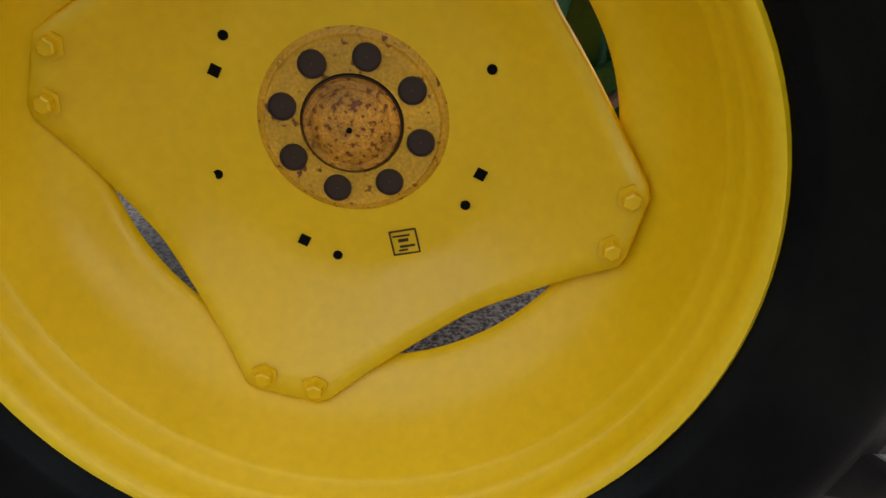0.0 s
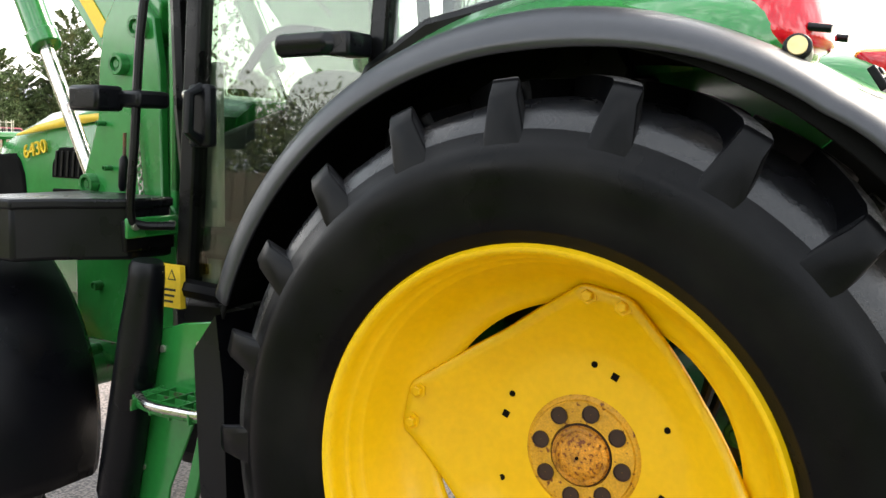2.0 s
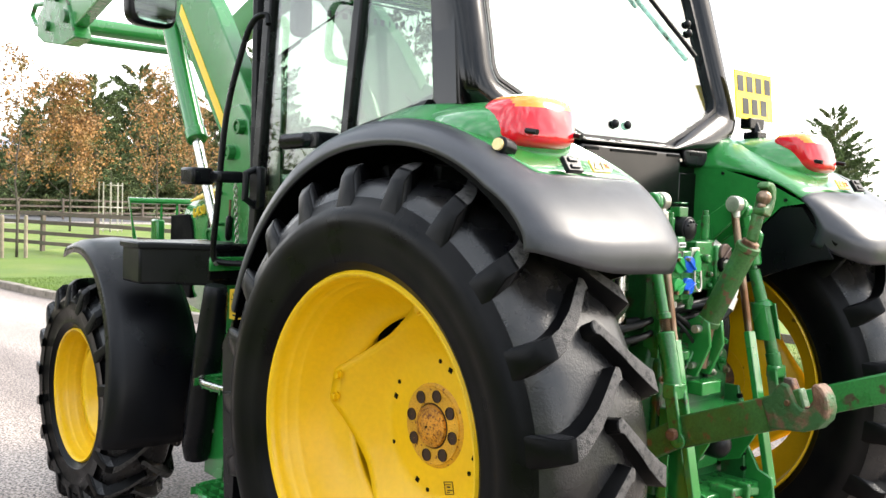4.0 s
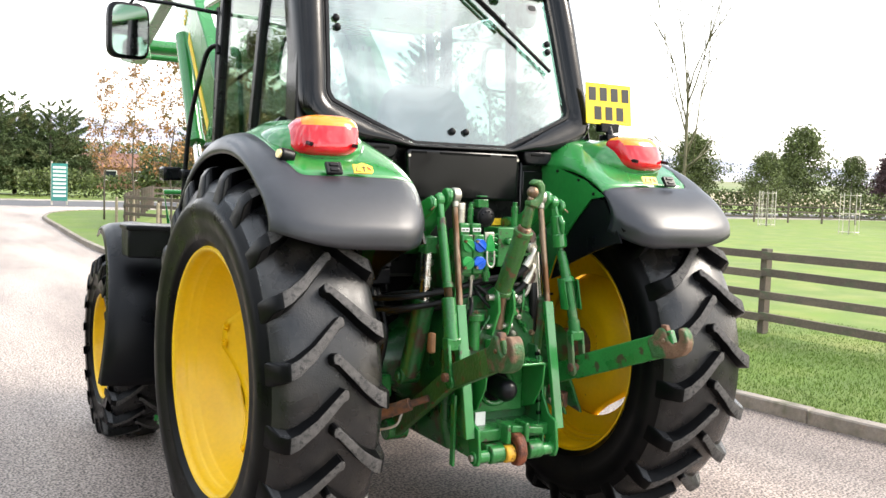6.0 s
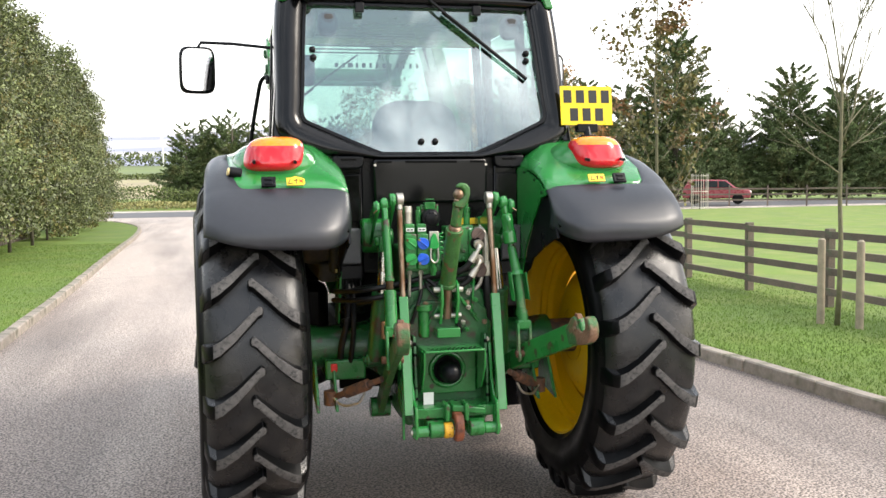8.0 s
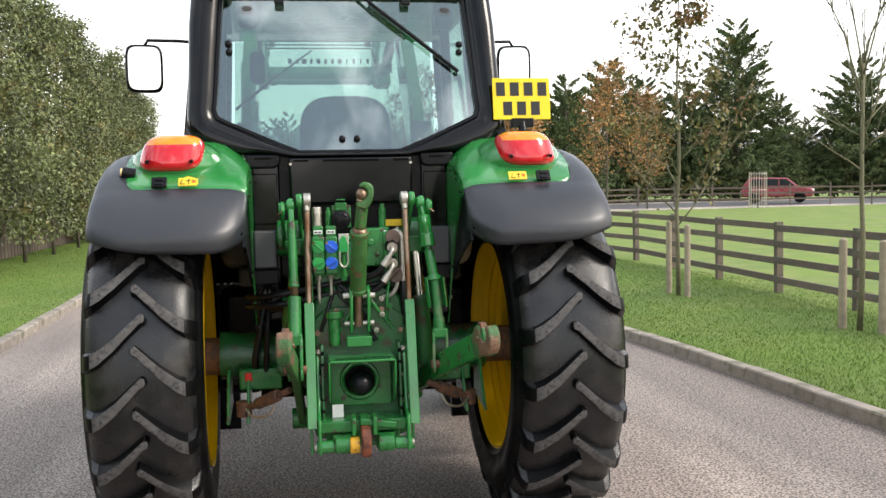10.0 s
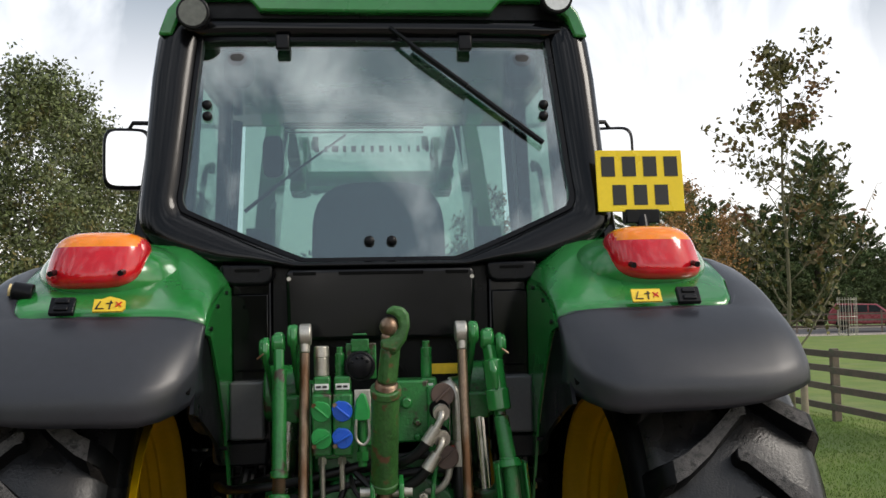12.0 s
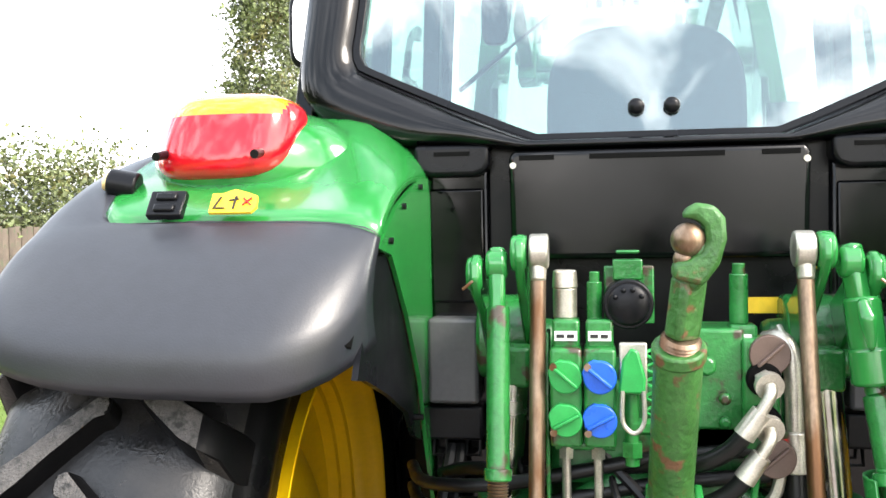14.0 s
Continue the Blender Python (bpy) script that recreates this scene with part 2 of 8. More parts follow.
# Pale patches, plus grazing sky sheen put into the colour up the drive.
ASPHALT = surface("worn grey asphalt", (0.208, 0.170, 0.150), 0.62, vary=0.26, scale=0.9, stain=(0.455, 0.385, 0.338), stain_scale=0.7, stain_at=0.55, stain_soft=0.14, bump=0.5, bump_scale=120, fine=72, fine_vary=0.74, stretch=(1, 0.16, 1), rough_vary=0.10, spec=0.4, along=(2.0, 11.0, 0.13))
ROAD_DARK = surface("dark road asphalt", (0.10, 0.10, 0.105), 0.8, vary=0.15, scale=0.4, bump=0.5, bump_scale=60)
GRASS = surface("mown grass", (0.135, 0.205, 0.032), 0.85, vary=0.18, scale=0.6, stain=(0.20, 0.235, 0.055), stain_scale=1.3, stain_at=0.56, stain_soft=0.12, bump=1.0, bump_scale=60, fine=45)
VERGE_GRASS = surface("lush verge grass", (0.104, 0.172, 0.022), 0.85, vary=0.2, scale=0.5, stain=(0.15, 0.19, 0.035), stain_scale=0.9, stain_at=0.60, stain_soft=0.14, bump=1.0, bump_scale=60, fine=45)
BLADES = surface("grass blades", (0.106, 0.180, 0.022), 0.7, vary=0.15, scale=1.2, islands=0.25)
LONG_GRASS = surface("long dry grass", (0.27, 0.25, 0.10), 0.8, vary=0.2, scale=0.8, islands=0.35)
KERB = surface("concrete kerb", (0.30, 0.26, 0.22), 0.85, vary=0.18, scale=4, stain=(0.16, 0.15, 0.11), stain_scale=7, stain_at=0.57, bump=0.4, bump_scale=90, pieces=0.12)
FENCE_WOOD = surface("weathered fence timber", (0.135, 0.105, 0.085), 0.85, vary=0.25, scale=6, stain=(0.10, 0.115, 0.07), stain_scale=5, stain_at=0.6, bump=0.5, bump_scale=50, pieces=0.2, stretch=(1, 1, 1))
STAKE_WOOD = surface("pale timber stake", (0.30, 0.25, 0.18), 0.8, vary=0.2, scale=10, bump=0.4, bump_scale=60)
BARK = surface("bark", (0.10, 0.085, 0.065), 0.9, vary=0.3, scale=12, bump=0.7, bump_scale=60)
BARK_GREEN = surface("smooth green bark", (0.14, 0.13, 0.075), 0.8, vary=0.25, scale=14, bump=0.4, bump_scale=60)
LEAF_BIRCH = surface("birch leaves", (0.120, 0.145, 0.055), 0.5, vary=0.35, scale=0.9, islands=0.6, stain=(0.17, 0.13, 0.03), stain_scale=1.6, stain_at=0.62)
LEAF_CONIFER = surface("conifer sprays", (0.075, 0.112, 0.036), 0.75, vary=0.25, scale=0.8, islands=0.5, stain=(0.15, 0.15, 0.055), stain_scale=0.7, stain_at=0.6)
LEAF_AUTUMN = surface("autumn leaves", (0.32, 0.165, 0.055), 0.65, vary=0.25, scale=1.0, islands=0.55, stain=(0.10, 0.12, 0.03), stain_scale=1.1, stain_at=0.6)
LEAF_MIXED = surface("turning leaves", (0.115, 0.105, 0.03), 0.65, vary=0.25, scale=1.0, islands=0.55, stain=(0.21, 0.085, 0.03), stain_scale=1.3, stain_at=0.6)
LEAF_PURPLE = surface("purple leaves", (0.06, 0.028, 0.03), 0.65, vary=0.25, islands=0.5)
LEAF_HEDGE = surface("hedge leaves", (0.095, 0.125, 0.032), 0.65, vary=0.25, islands=0.5)
for leafy in (LEAF_BIRCH, LEAF_AUTUMN, LEAF_MIXED, LEAF_HEDGE, BLADES):
    leafy.node_tree.nodes["Principled BSDF"].inputs["Subsurface Weight"].default_value = 0.0


# ---- building helpers ----
ORIGIN = {}


def B():
    return bmesh.new()


def box(bm, c, s, rot=(0, 0, 0)):
    m = pose(*c, *rot) @ Matrix.Diagonal((*s, 1))
    return bmesh.ops.create_cube(bm, size=1.0, matrix=m)


def rod(bm, a, b, r, r2=None, n=16):
    a, b = Vector(a), Vector(b)
    d = b - a
    m = Matrix.Translation((a + b) / 2) @ d.to_track_quat("Z", "Y").to_matrix().to_4x4()
    bmesh.ops.create_cone(bm, cap_ends=True, segments=n, radius1=r, radius2=r if r2 is None else r2, depth=d.length, matrix=m)


def ball(bm, c, r, squash=(1, 1, 1), u=16, v=10):
    bmesh.ops.create_uvsphere(bm, u_segments=u, v_segments=v, radius=r, matrix=Matrix.Translation(c) @ Matrix.Diagonal((*squash, 1)))


def tube(bm, pts, r, n=10):
    """A bent round bar through the points; r may be one radius or one for each point."""
    pts = [Vector(p) for p in pts]
    radii = r if isinstance(r, (list, tuple)) else [r] * len(pts)
    rings, side = [], None
    for i, p in enumerate(pts):
        d = (pts[min(i + 1, len(pts) - 1)] - pts[max(i - 1, 0)]).normalized()
        if side is None:
            side = d.orthogonal().normalized()
        side = (side - d * side.dot(d)).normalized()
        up = d.cross(side)
        rings.append([bm.verts.new(p + radii[i] * (math.cos(t) * side + math.sin(t) * up)) for t in [2 * math.pi * k / n for k in range(n)]])
    for a, b in zip(rings, rings[1:]):
        for k in range(n):
            bm.faces.new((a[k], a[(k + 1) % n], b[(k + 1) % n], b[k]))
    bm.faces.new(rings[0][::-1]), bm.faces.new(rings[-1])


def smooth_path(pts, steps=6):
    """Points along a curve that runs through the given ones."""
    pts = [Vector(p) for p in pts]
    ext = [2 * pts[0] - pts[1]] + pts + [2 * pts[-1] - pts[-2]]
    out = []
    for i in range(1, len(ext) - 2):
        p0, p1, p2, p3 = ext[i - 1 : i + 3]
        for k in range(steps):
            t = k / steps
            out.append(0.5 * (2 * p1 + (p2 - p0) * t + (2 * p0 - 5 * p1 + 4 * p2 - p3) * t * t + (3 * p1 - p0 - 3 * p2 + p3) * t**3))
    return out + [pts[-1]]


def lathe(bm, profile, n=72, closed=False):
    """Turn a profile of (x, radius) about the x axis."""
    rings = [[bm.verts.new((x, r * math.sin(2 * math.pi * k / n), r * math.cos(2 * math.pi * k / n))) for k in range(n)] for x, r in profile]
    pairs = list(zip(rings, rings[1:])) + ([(rings[-1], rings[0])] if closed else [])
    for a, b in pairs:
        for k in range(n):
            bm.faces.new((a[k], a[(k + 1) % n], b[(k + 1) % n], b[k]))
    return rings


AXIS = {"x": lambda p, h: (h, p[0], p[1]), "y": lambda p, h: (p[0], h, p[1]), "z": lambda p, h: (p[0], p[1], h)}


def plate(bm, pts, axis, h0, h1):
    """A flat outline made solid between h0 and h1 along an axis; the outline is in the two other axes, in order."""
    a = [bm.verts.new(AXIS[axis](p, h0)) for p in pts]
    b = [bm.verts.new(AXIS[axis](p, h1)) for p in pts]
    bm.faces.new(a), bm.faces.new(b[::-1])
    for i in range(len(pts)):
        j = (i + 1) % len(pts)
        bm.faces.new((a[j], a[i], b[i], b[j]))


def grid(bm, rows, close=False):
    vs = [[bm.verts.new(p) for p in row] for row in rows]
    for a, b in zip(vs, vs[1:]):
        for k in range(len(a) - 1 + close):
            j = (k + 1) % len(a)
            bm.faces.new((a[k], a[j], b[j], b[k]))
    return vs


def mesh_of(name, bm, material, angle=35):
    bmesh.ops.remove_doubles(bm, verts=bm.verts, dist=1e-5)
    bmesh.ops.recalc_face_normals(bm, faces=bm.faces)
    me = bpy.data.meshes.new(name)
    bm.to_mesh(me)
    bm.free()
    for p in me.polygons:
        p.use_smooth = True
    me.set_sharp_from_angle(angle=radians(angle))
    me.materials.append(material)
    return me


def thing(name, at, label, category, group="", kind=""):
    ob = new(name)
    ob.location = at
    ob.empty_display_size = 0.1
    ORIGIN[ob] = Vector(at)
    return tagged(ob, label, category, group, kind)


def part(name, bm, material, parent, label="", bevel=0.0, solid=0.0, local=False, angle=35, at=None, segments=2):
    """Links a bmesh, drawn in world places (or round its own origin), as one mesh under a thing or part."""
    o = ORIGIN[parent]
    here = Vector(at) if at is not None else o
    if not local:
        bm.transform(Matrix.Translation(-here))
    ob = new(name, mesh_of(name, bm, material, angle))
    ob.parent = parent
    ob.location = here - o
    ORIGIN[ob] = here
    if solid:
        md = ob.modifiers.new("thickness", "SOLIDIFY")
        md.thickness, md.offset = solid, 0
    if bevel:
        md = ob.modifiers.new("edges", "BEVEL")
        md.width, md.segments, md.limit_method, md.angle_limit = bevel, segments, "ANGLE", radians(40)
        md.harden_normals = False
    if label:
        tagged(ob, label)
    return ob


def piece(name, mesh, parent, m=None):
    """One of many alike pieces, on shared mesh data."""
    ob = new(name, mesh)
    ob.parent = parent
    if m is not None:
        ob.matrix_basis = m
    return ob


def alone(name, bm, material, label, category, at=(0, 0, 0), kind="", group="", bevel=0.0, angle=35):
    """A thing that is one mesh."""
    bm.transform(Matrix.Translation(-Vector(at)))
    ob = new(name, mesh_of(name, bm, material, angle))
    ob.location = at
    ORIGIN[ob] = Vector(at)
    if bevel:
        md = ob.modifiers.new("edges", "BEVEL")
        md.width, md.segments, md.limit_method = bevel, 2, "ANGLE"
    return tagged(ob, label, category, group, kind)


def super_ellipsoid(bm, c, radii, power=2.6, keep=None, u=36, v=18):
    """A rounded box-like dome; keep(x, y, z) of the unit form picks which of its cells stay."""
    def pw(t):
        return math.copysign(abs(t) ** (2 / power), t)
    rows = []
    for i in range(v + 1):
        a = math.pi * (i / v - 0.5)
        rows.append([Vector((pw(math.cos(a)) * pw(math.cos(2 * math.pi * k / u)), pw(math.cos(a)) * pw(math.sin(2 * math.pi * k / u)), pw(math.sin(a)))) for k in range(u)])
    vs = {}
    def at(i, k):
        if (i, k) not in vs:
            p = rows[i][k]
            vs[i, k] = bm.verts.new((c[0] + p.x * radii[0], c[1] + p.y * radii[1], c[2] + p.z * radii[2]))
        return vs[i, k]
    for i in range(v):
        for k in range(u):
            j = (k + 1) % u
            mid = (rows[i][k] + rows[i][j] + rows[i + 1][k] + rows[i + 1][j]) / 4
            if keep is None or keep(*mid):
                try:
                    bm.faces.new((at(i, k), at(i, j), at(i + 1, j), at(i + 1, k)))
                except ValueError:
                    pass


def lettering(name, text, size, material, parent, m, depth=0.001):
    """Raised or printed characters in the built-in font, as a mesh part."""
    curve = bpy.data.curves.new(name, "FONT")
    curve.body, curve.size, curve.extrude = text, size, depth
    curve.align_x, curve.align_y = "CENTER", "CENTER"
    tmp = bpy.data.objects.new("draft", curve)
    me = bpy.data.meshes.new_from_object(tmp)
    bpy.data.objects.remove(tmp)
    me.name = name
    me.materials.clear()
    me.materials.append(material)
    ob = new(name, me)
    ob.parent = parent
    ob.matrix_basis = Matrix.Translation(-ORIGIN[parent]) @ m
    ORIGIN[ob] = m.translation
    return ob
# ---- the ground ----
ROAD_Z, VERGE_Z = -0.03, 0.05
RIGHT_KERB = [(4.6, -30, 0), (4.3, -12, 0), (3.85, -2.5, 0), (3.56, 0.6, 0), (3.29, 3.4, 0), (2.84, 6.3, 0), (1.75, 10.5, 0), (1.3, 14, 0), (1.15, 18, 0), (1.35, 25, 0), (1.7, 32, 0), (3.0, 36.5, 0), (6.0, 39, 0)]
LEFT_KERB = [(-2.9, -30, 0), (-3.1, -12, 0), (-3.3, 0, 0), (-3.42, 6, 0), (-3.55, 11, 0), (-3.8, 18, 0), (-4.1, 27, 0), (-4.7, 33, 0), (-6.3, 38.5, 0)]
right_line, left_line = smooth_path(RIGHT_KERB, 8), smooth_path(LEFT_KERB, 8)


def flat(name, outline, z, material, label, category):
    bm = B()
    bm.faces.new([bm.verts.new((x, y, z)) for x, y in outline])
    bmesh.ops.triangulate(bm, faces=bm.faces)
    ob = alone(name, bm, material, label, category, kind="structure")
    return ob


ground = flat("ground", [(-3000, -3000), (3000, -3000), (3000, 3000), (-3000, 3000)], -0.09, GRASS, "green grass fields running to the horizon", "ground")
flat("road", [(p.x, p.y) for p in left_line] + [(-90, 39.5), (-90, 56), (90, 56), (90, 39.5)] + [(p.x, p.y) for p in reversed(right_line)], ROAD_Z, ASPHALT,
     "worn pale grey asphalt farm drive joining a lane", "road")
flat("pavement", [(-90, 44), (90, 44), (90, 53), (-90, 53)], ROAD_Z + 0.006, ROAD_DARK, "darker asphalt of the crossing lane", "road")


def verge(name, line, far_x, label):
    bm = B()
    top = [bm.verts.new((p.x, p.y, VERGE_Z)) for p in line]
    low = [bm.verts.new((p.x, p.y, ROAD_Z - 0.05)) for p in line]
    ends = [bm.verts.new((far_x, line[-1].y, VERGE_Z)), bm.verts.new((far_x, line[0].y, VERGE_Z))]
    bm.faces.new(top + ends)
    for i in range(len(line) - 1):
        bm.faces.new((top[i], top[i + 1], low[i + 1], low[i]))
    bmesh.ops.triangulate(bm, faces=bm.faces)
    return alone(name, bm, VERGE_GRASS, label, "verge", kind="structure")


verge("grass_verge", right_line, 120, "mown green grass verge behind the kerb")
verge("grass_verge", left_line, -80, "mown green grass verge under the trees")


def kerb_run(line, side, y0, y1, label):
    """Concrete kerb stones, 0.9 m long, laid end to end along the line."""
    run = thing("kerb", (line[0].x, line[0].y, ROAD_Z), label, "kerb", kind="structure")
    bm = B()
    box(bm, (0, 0.448, 0), (0.125, 0.896, 0.2))
    bmesh.ops.bevel(bm, geom=[e for e in bm.edges], offset=0.012, segments=1, affect="EDGES")
    stone = mesh_of("kerb_stone", bm, KERB)
    walk_on, k = 0.0, 0
    pts = [p for p in line]
    dist = [0.0]
    for a, b in zip(pts, pts[1:]):
        dist.append(dist[-1] + (b - a).length)
    rng = random.Random(5)
    while walk_on < dist[-1] - 0.95:
        i = max(j for j in range(len(dist) - 1) if dist[j] <= walk_on)
        t = (walk_on - dist[i]) / (dist[i + 1] - dist[i])
        p = pts[i].lerp(pts[i + 1], t)
        d = pts[i + 1] - pts[i]
        if y0 < p.y < y1:
            turn = math.degrees(math.atan2(-d.x, d.y))
            m = pose(p.x + side * 0.05 - run.location.x, p.y - run.location.y, VERGE_Z - 0.075 - ROAD_Z + rng.uniform(-0.004, 0.004), rng.uniform(-0.3, 0.3), rng.uniform(-1, 1), turn + rng.uniform(-0.3, 0.3))
            piece("kerb_stone", stone, run, m)
        walk_on += 0.905


flat("paddock", [(6.47, -30), (6.47, -3.6), (6.27, 1.8), (6.17, 5.3), (6.22, 12.6), (5.42, 17.0), (4.22, 20.8), (3.02, 24.0), (7.9, 39), (120, 39), (120, -30)], VERGE_Z + 0.004, GRASS, "yellowish green grass paddock behind the rails", "field")

# tarred joint across the drive
bm = B()
joint = [(-3.5 + 0.1 * k, 12.75 + 0.28 * (0.1 * k) - 0.09 * max(0, 0.1 * k - 1.4) ** 1.5 + 0.03 * math.sin(k * 1.7) + 0.02 * math.sin(k * 4.1)) for k in range(34)]
grid(bm, [[(x, y - 0.016 - 0.008 * math.sin(k), ROAD_Z + 0.004), (x, y + 0.016 + 0.008 * math.sin(k * 2.3), ROAD_Z + 0.004)] for k, (x, y) in enumerate(joint)])
alone("road_joint", bm, surface("old tar", (0.03, 0.028, 0.028), 0.5, vary=0.3, scale=8), "dark tarred joint across the drive", "joint", kind="structure")

kerb_run(right_line, 0.0, -6, 38, "weathered concrete kerb edging the grass verge")
kerb_run(left_line, 0.0, -2, 38, "weathered concrete kerb along the drive")
# ---- the tractor ----
tractor = thing("tractor", (0, 1.2, ROAD_Z), "green tractor with yellow wheels and raised front loader on asphalt", "tractor")
HUB_Z = 0.83


def both(build):
    for s in (-1, 1):
        build(s)


def wheel(name, at, s, rim_r, tyre_r, half_rim, half_tyre, disc_u, lugs, phase, lug_h, label, rear, askew=0.0, out=0.0):
    """One wheel round its own centre, facing out along s * x: rim, tyre with lugs, disc, hub and nuts."""
    f = rim_r / 0.512
    w = half_rim
    prof = [(w, 0.514), (w + 0.007, 0.509), (w + 0.006, 0.502), (w - 0.002, 0.495), (w - 0.020, 0.4905), (w - 0.045, 0.4885), (w - 0.052, 0.483), (w - 0.060, 0.479), (w - 0.085, 0.475), (w - 0.091, 0.470), (w - 0.099, 0.467),
            (w - 0.130, 0.457), (w - 0.160, 0.445), (w - 0.185, 0.436), (w - 0.21, 0.431), (-w + 0.165, 0.431), (-w + 0.162, 0.440), (-w + 0.122, 0.443), (-w + 0.118, 0.454), (-w + 0.082, 0.457), (-w + 0.078, 0.468), (-w + 0.045, 0.471), (-w + 0.041, 0.482), (-w + 0.012, 0.485), (-w + 0.002, 0.498), (-w - 0.003, 0.506), (-w, 0.514)]
    if rear:
        deep = [(0.062, 0.437), (0.040, 0.425), (0.018, 0.405), (0.000, 0.382), (-0.012, 0.364), (-0.024, 0.362), (-0.030, 0.378), (-0.034, 0.428), (-0.045, 0.446), (-0.050, 0.457), (-0.078, 0.460), (-0.084, 0.471), (-0.112, 0.474), (-0.118, 0.485), (-0.146, 0.488), (-0.152, 0.496)]
        prof = prof[:12] + [(x + disc_u + 0.088, r) for x, r in deep] + [(-w + 0.016, 0.499), (-w + 0.006, 0.504), (-w - 0.003, 0.509), (-w, 0.514)]
    back = [(-w - 0.004, 0.520), (-0.19, 0.507), (-0.13, 0.498), (-0.07, 0.478), (-0.02, 0.450), (w - 0.19, 0.446), (w - 0.12, 0.462), (w - 0.04, 0.495), (w - 0.004, 0.518)] if rear else [(-w - 0.004, 0.518), (-w + 0.02, 0.50), (-w + 0.09, 0.462), (-w + 0.14, 0.44), (w - 0.2, 0.44), (w - 0.12, 0.462), (w - 0.04, 0.495), (w - 0.004, 0.518)]
    bm = B()
    lathe(bm, [(s * x, r * f) for x, r in prof + back], 96, closed=True)
    off = -0.010 if rear else 0.0
    bm.transform(Matrix.Translation((0, off, 0)))
    hub = part(name, bm, YELLOW, tractor, label, local=True, at=at, angle=50)
    # tyre carcass
    h = half_tyre
    k = tyre_r - lug_h
    w = w - 0.8 * out
    t_prof = [(w - 0.03, rim_r * 0.965), (w + 0.004, rim_r + 0.012), (w + 0.014, rim_r + 0.028), (w + 0.022, rim_r + 0.034), (h - 0.022, rim_r + 0.068), (h - 0.006, rim_r + 0.105), (h, rim_r + 0.145), (h - 0.003, k - 0.115), (h - 0.012, k - 0.092), (h - 0.018, k - 0.088), (h - 0.030, k - 0.062), (h - 0.046, k - 0.036), (h - 0.07, k - 0.016), (h - 0.11, k - 0.004), (h - 0.16, k + 0.002), (0, k + 0.008)]
    t_prof = t_prof + [(-x, r) for x, r in reversed(t_prof[1:-1])] + [(-w + 0.03, rim_r * 0.985)]
    bm = B()
    lathe(bm, [(s * x, r) for x, r in t_prof], 96)
    bm.transform(Matrix.Translation((s * out, off, 0)))
    tyre = part("tyre", bm, RUBBER, hub, "worn black agricultural tyre", local=True, at=at, angle=60)
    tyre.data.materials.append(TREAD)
    # the outer band takes the paler rubber, for the sky sheen on the shoulder
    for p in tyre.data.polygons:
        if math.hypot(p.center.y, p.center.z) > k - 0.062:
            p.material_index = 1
    # tread lugs
    def lug(sign, slope):
        bm = B()
        rows = []
        e = h - (0.018 if rear else -0.010)
        stations = [(-0.030, k - 0.01, tyre_r - 0.005), (-0.024, k - 0.01, tyre_r - 0.001), (-0.010, k - 0.01, tyre_r), (0.05, k - 0.01, tyre_r - 0.001), (e * 0.40, k - 0.01, tyre_r - 0.003), (e * 0.66, k - 0.014, tyre_r - 0.007), (e - 0.045, k - 0.04, tyre_r - 0.013),
                    (e - 0.022, k - 0.06, tyre_r - 0.022), (e - 0.006, k - 0.085, k + 0.004), (e + 0.004, k - 0.105, k - 0.035)]
        for i, (u, r0, r1) in enumerate(stations):
            frac = min(max(u, 0) / (e - 0.03), 1.0)
            centre = slope * (1 - frac) ** 1.5
            half = (0.021 + 0.010 * frac) * (tyre_r / 0.84) * (0.4, 0.75, 1.0)[min(i, 2)]
            a0, a1 = half * (1.35, 1.35, 1.35, 1.35, 1.35, 1.4, 1.5, 1.6, 1.7, 1.5)[i] / tyre_r, half * (1, 1, 1, 1, 1, 1, 0.98, 0.95, 1.0, 0.8)[i] / tyre_r
            x0 = sign * s * u
            x1 = sign * s * (u - (0.010 if i >= 7 else 0.0))
            rows.append([Vector((x0, r0 * math.sin(centre - a0), r0 * math.cos(centre - a0))), Vector((x1, r1 * math.sin(centre - a1), r1 * math.cos(centre - a1))),
                         Vector((x1, r1 * math.sin(centre + a1), r1 * math.cos(centre + a1))), Vector((x0, r0 * math.sin(centre + a0), r0 * math.cos(centre + a0)))])
        vs = grid(bm, rows)
        bm.faces.new(vs[0]), bm.faces.new(vs[-1][::-1])
        bmesh.ops.recalc_face_normals(bm, faces=bm.faces)
        sharp = [e for e in bm.edges if len(e.link_faces) == 2 and e.calc_face_angle() > 0.6]
        bmesh.ops.bevel(bm, geom=sharp, offset=0.005, segments=2, affect="EDGES", profile=0.6)
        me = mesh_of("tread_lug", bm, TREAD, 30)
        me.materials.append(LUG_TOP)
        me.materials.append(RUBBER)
        # lug tops are worn grey; side-facing faces take darker rubber as painted shade
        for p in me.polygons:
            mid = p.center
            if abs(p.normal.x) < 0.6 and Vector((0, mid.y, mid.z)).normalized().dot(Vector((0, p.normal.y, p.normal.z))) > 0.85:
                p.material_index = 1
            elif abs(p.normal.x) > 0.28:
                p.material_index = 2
        return me
    slope = 0.195 if rear else 0.23
    outer, inner = lug(1, slope), lug(-1, slope)
    step = 360 / lugs
    for i in range(lugs):
        piece("tread_lug", outer, hub, pose(s * out, off, 0, -(phase + i * step)))
        piece("tread_lug", inner, hub, pose(s * out, off, 0, -(phase + (i + 0.5) * step)))
    # disc with four cut corners, dished towards the axle
    bm = B()
    rows, n = [], 144
    c0 = -11.6
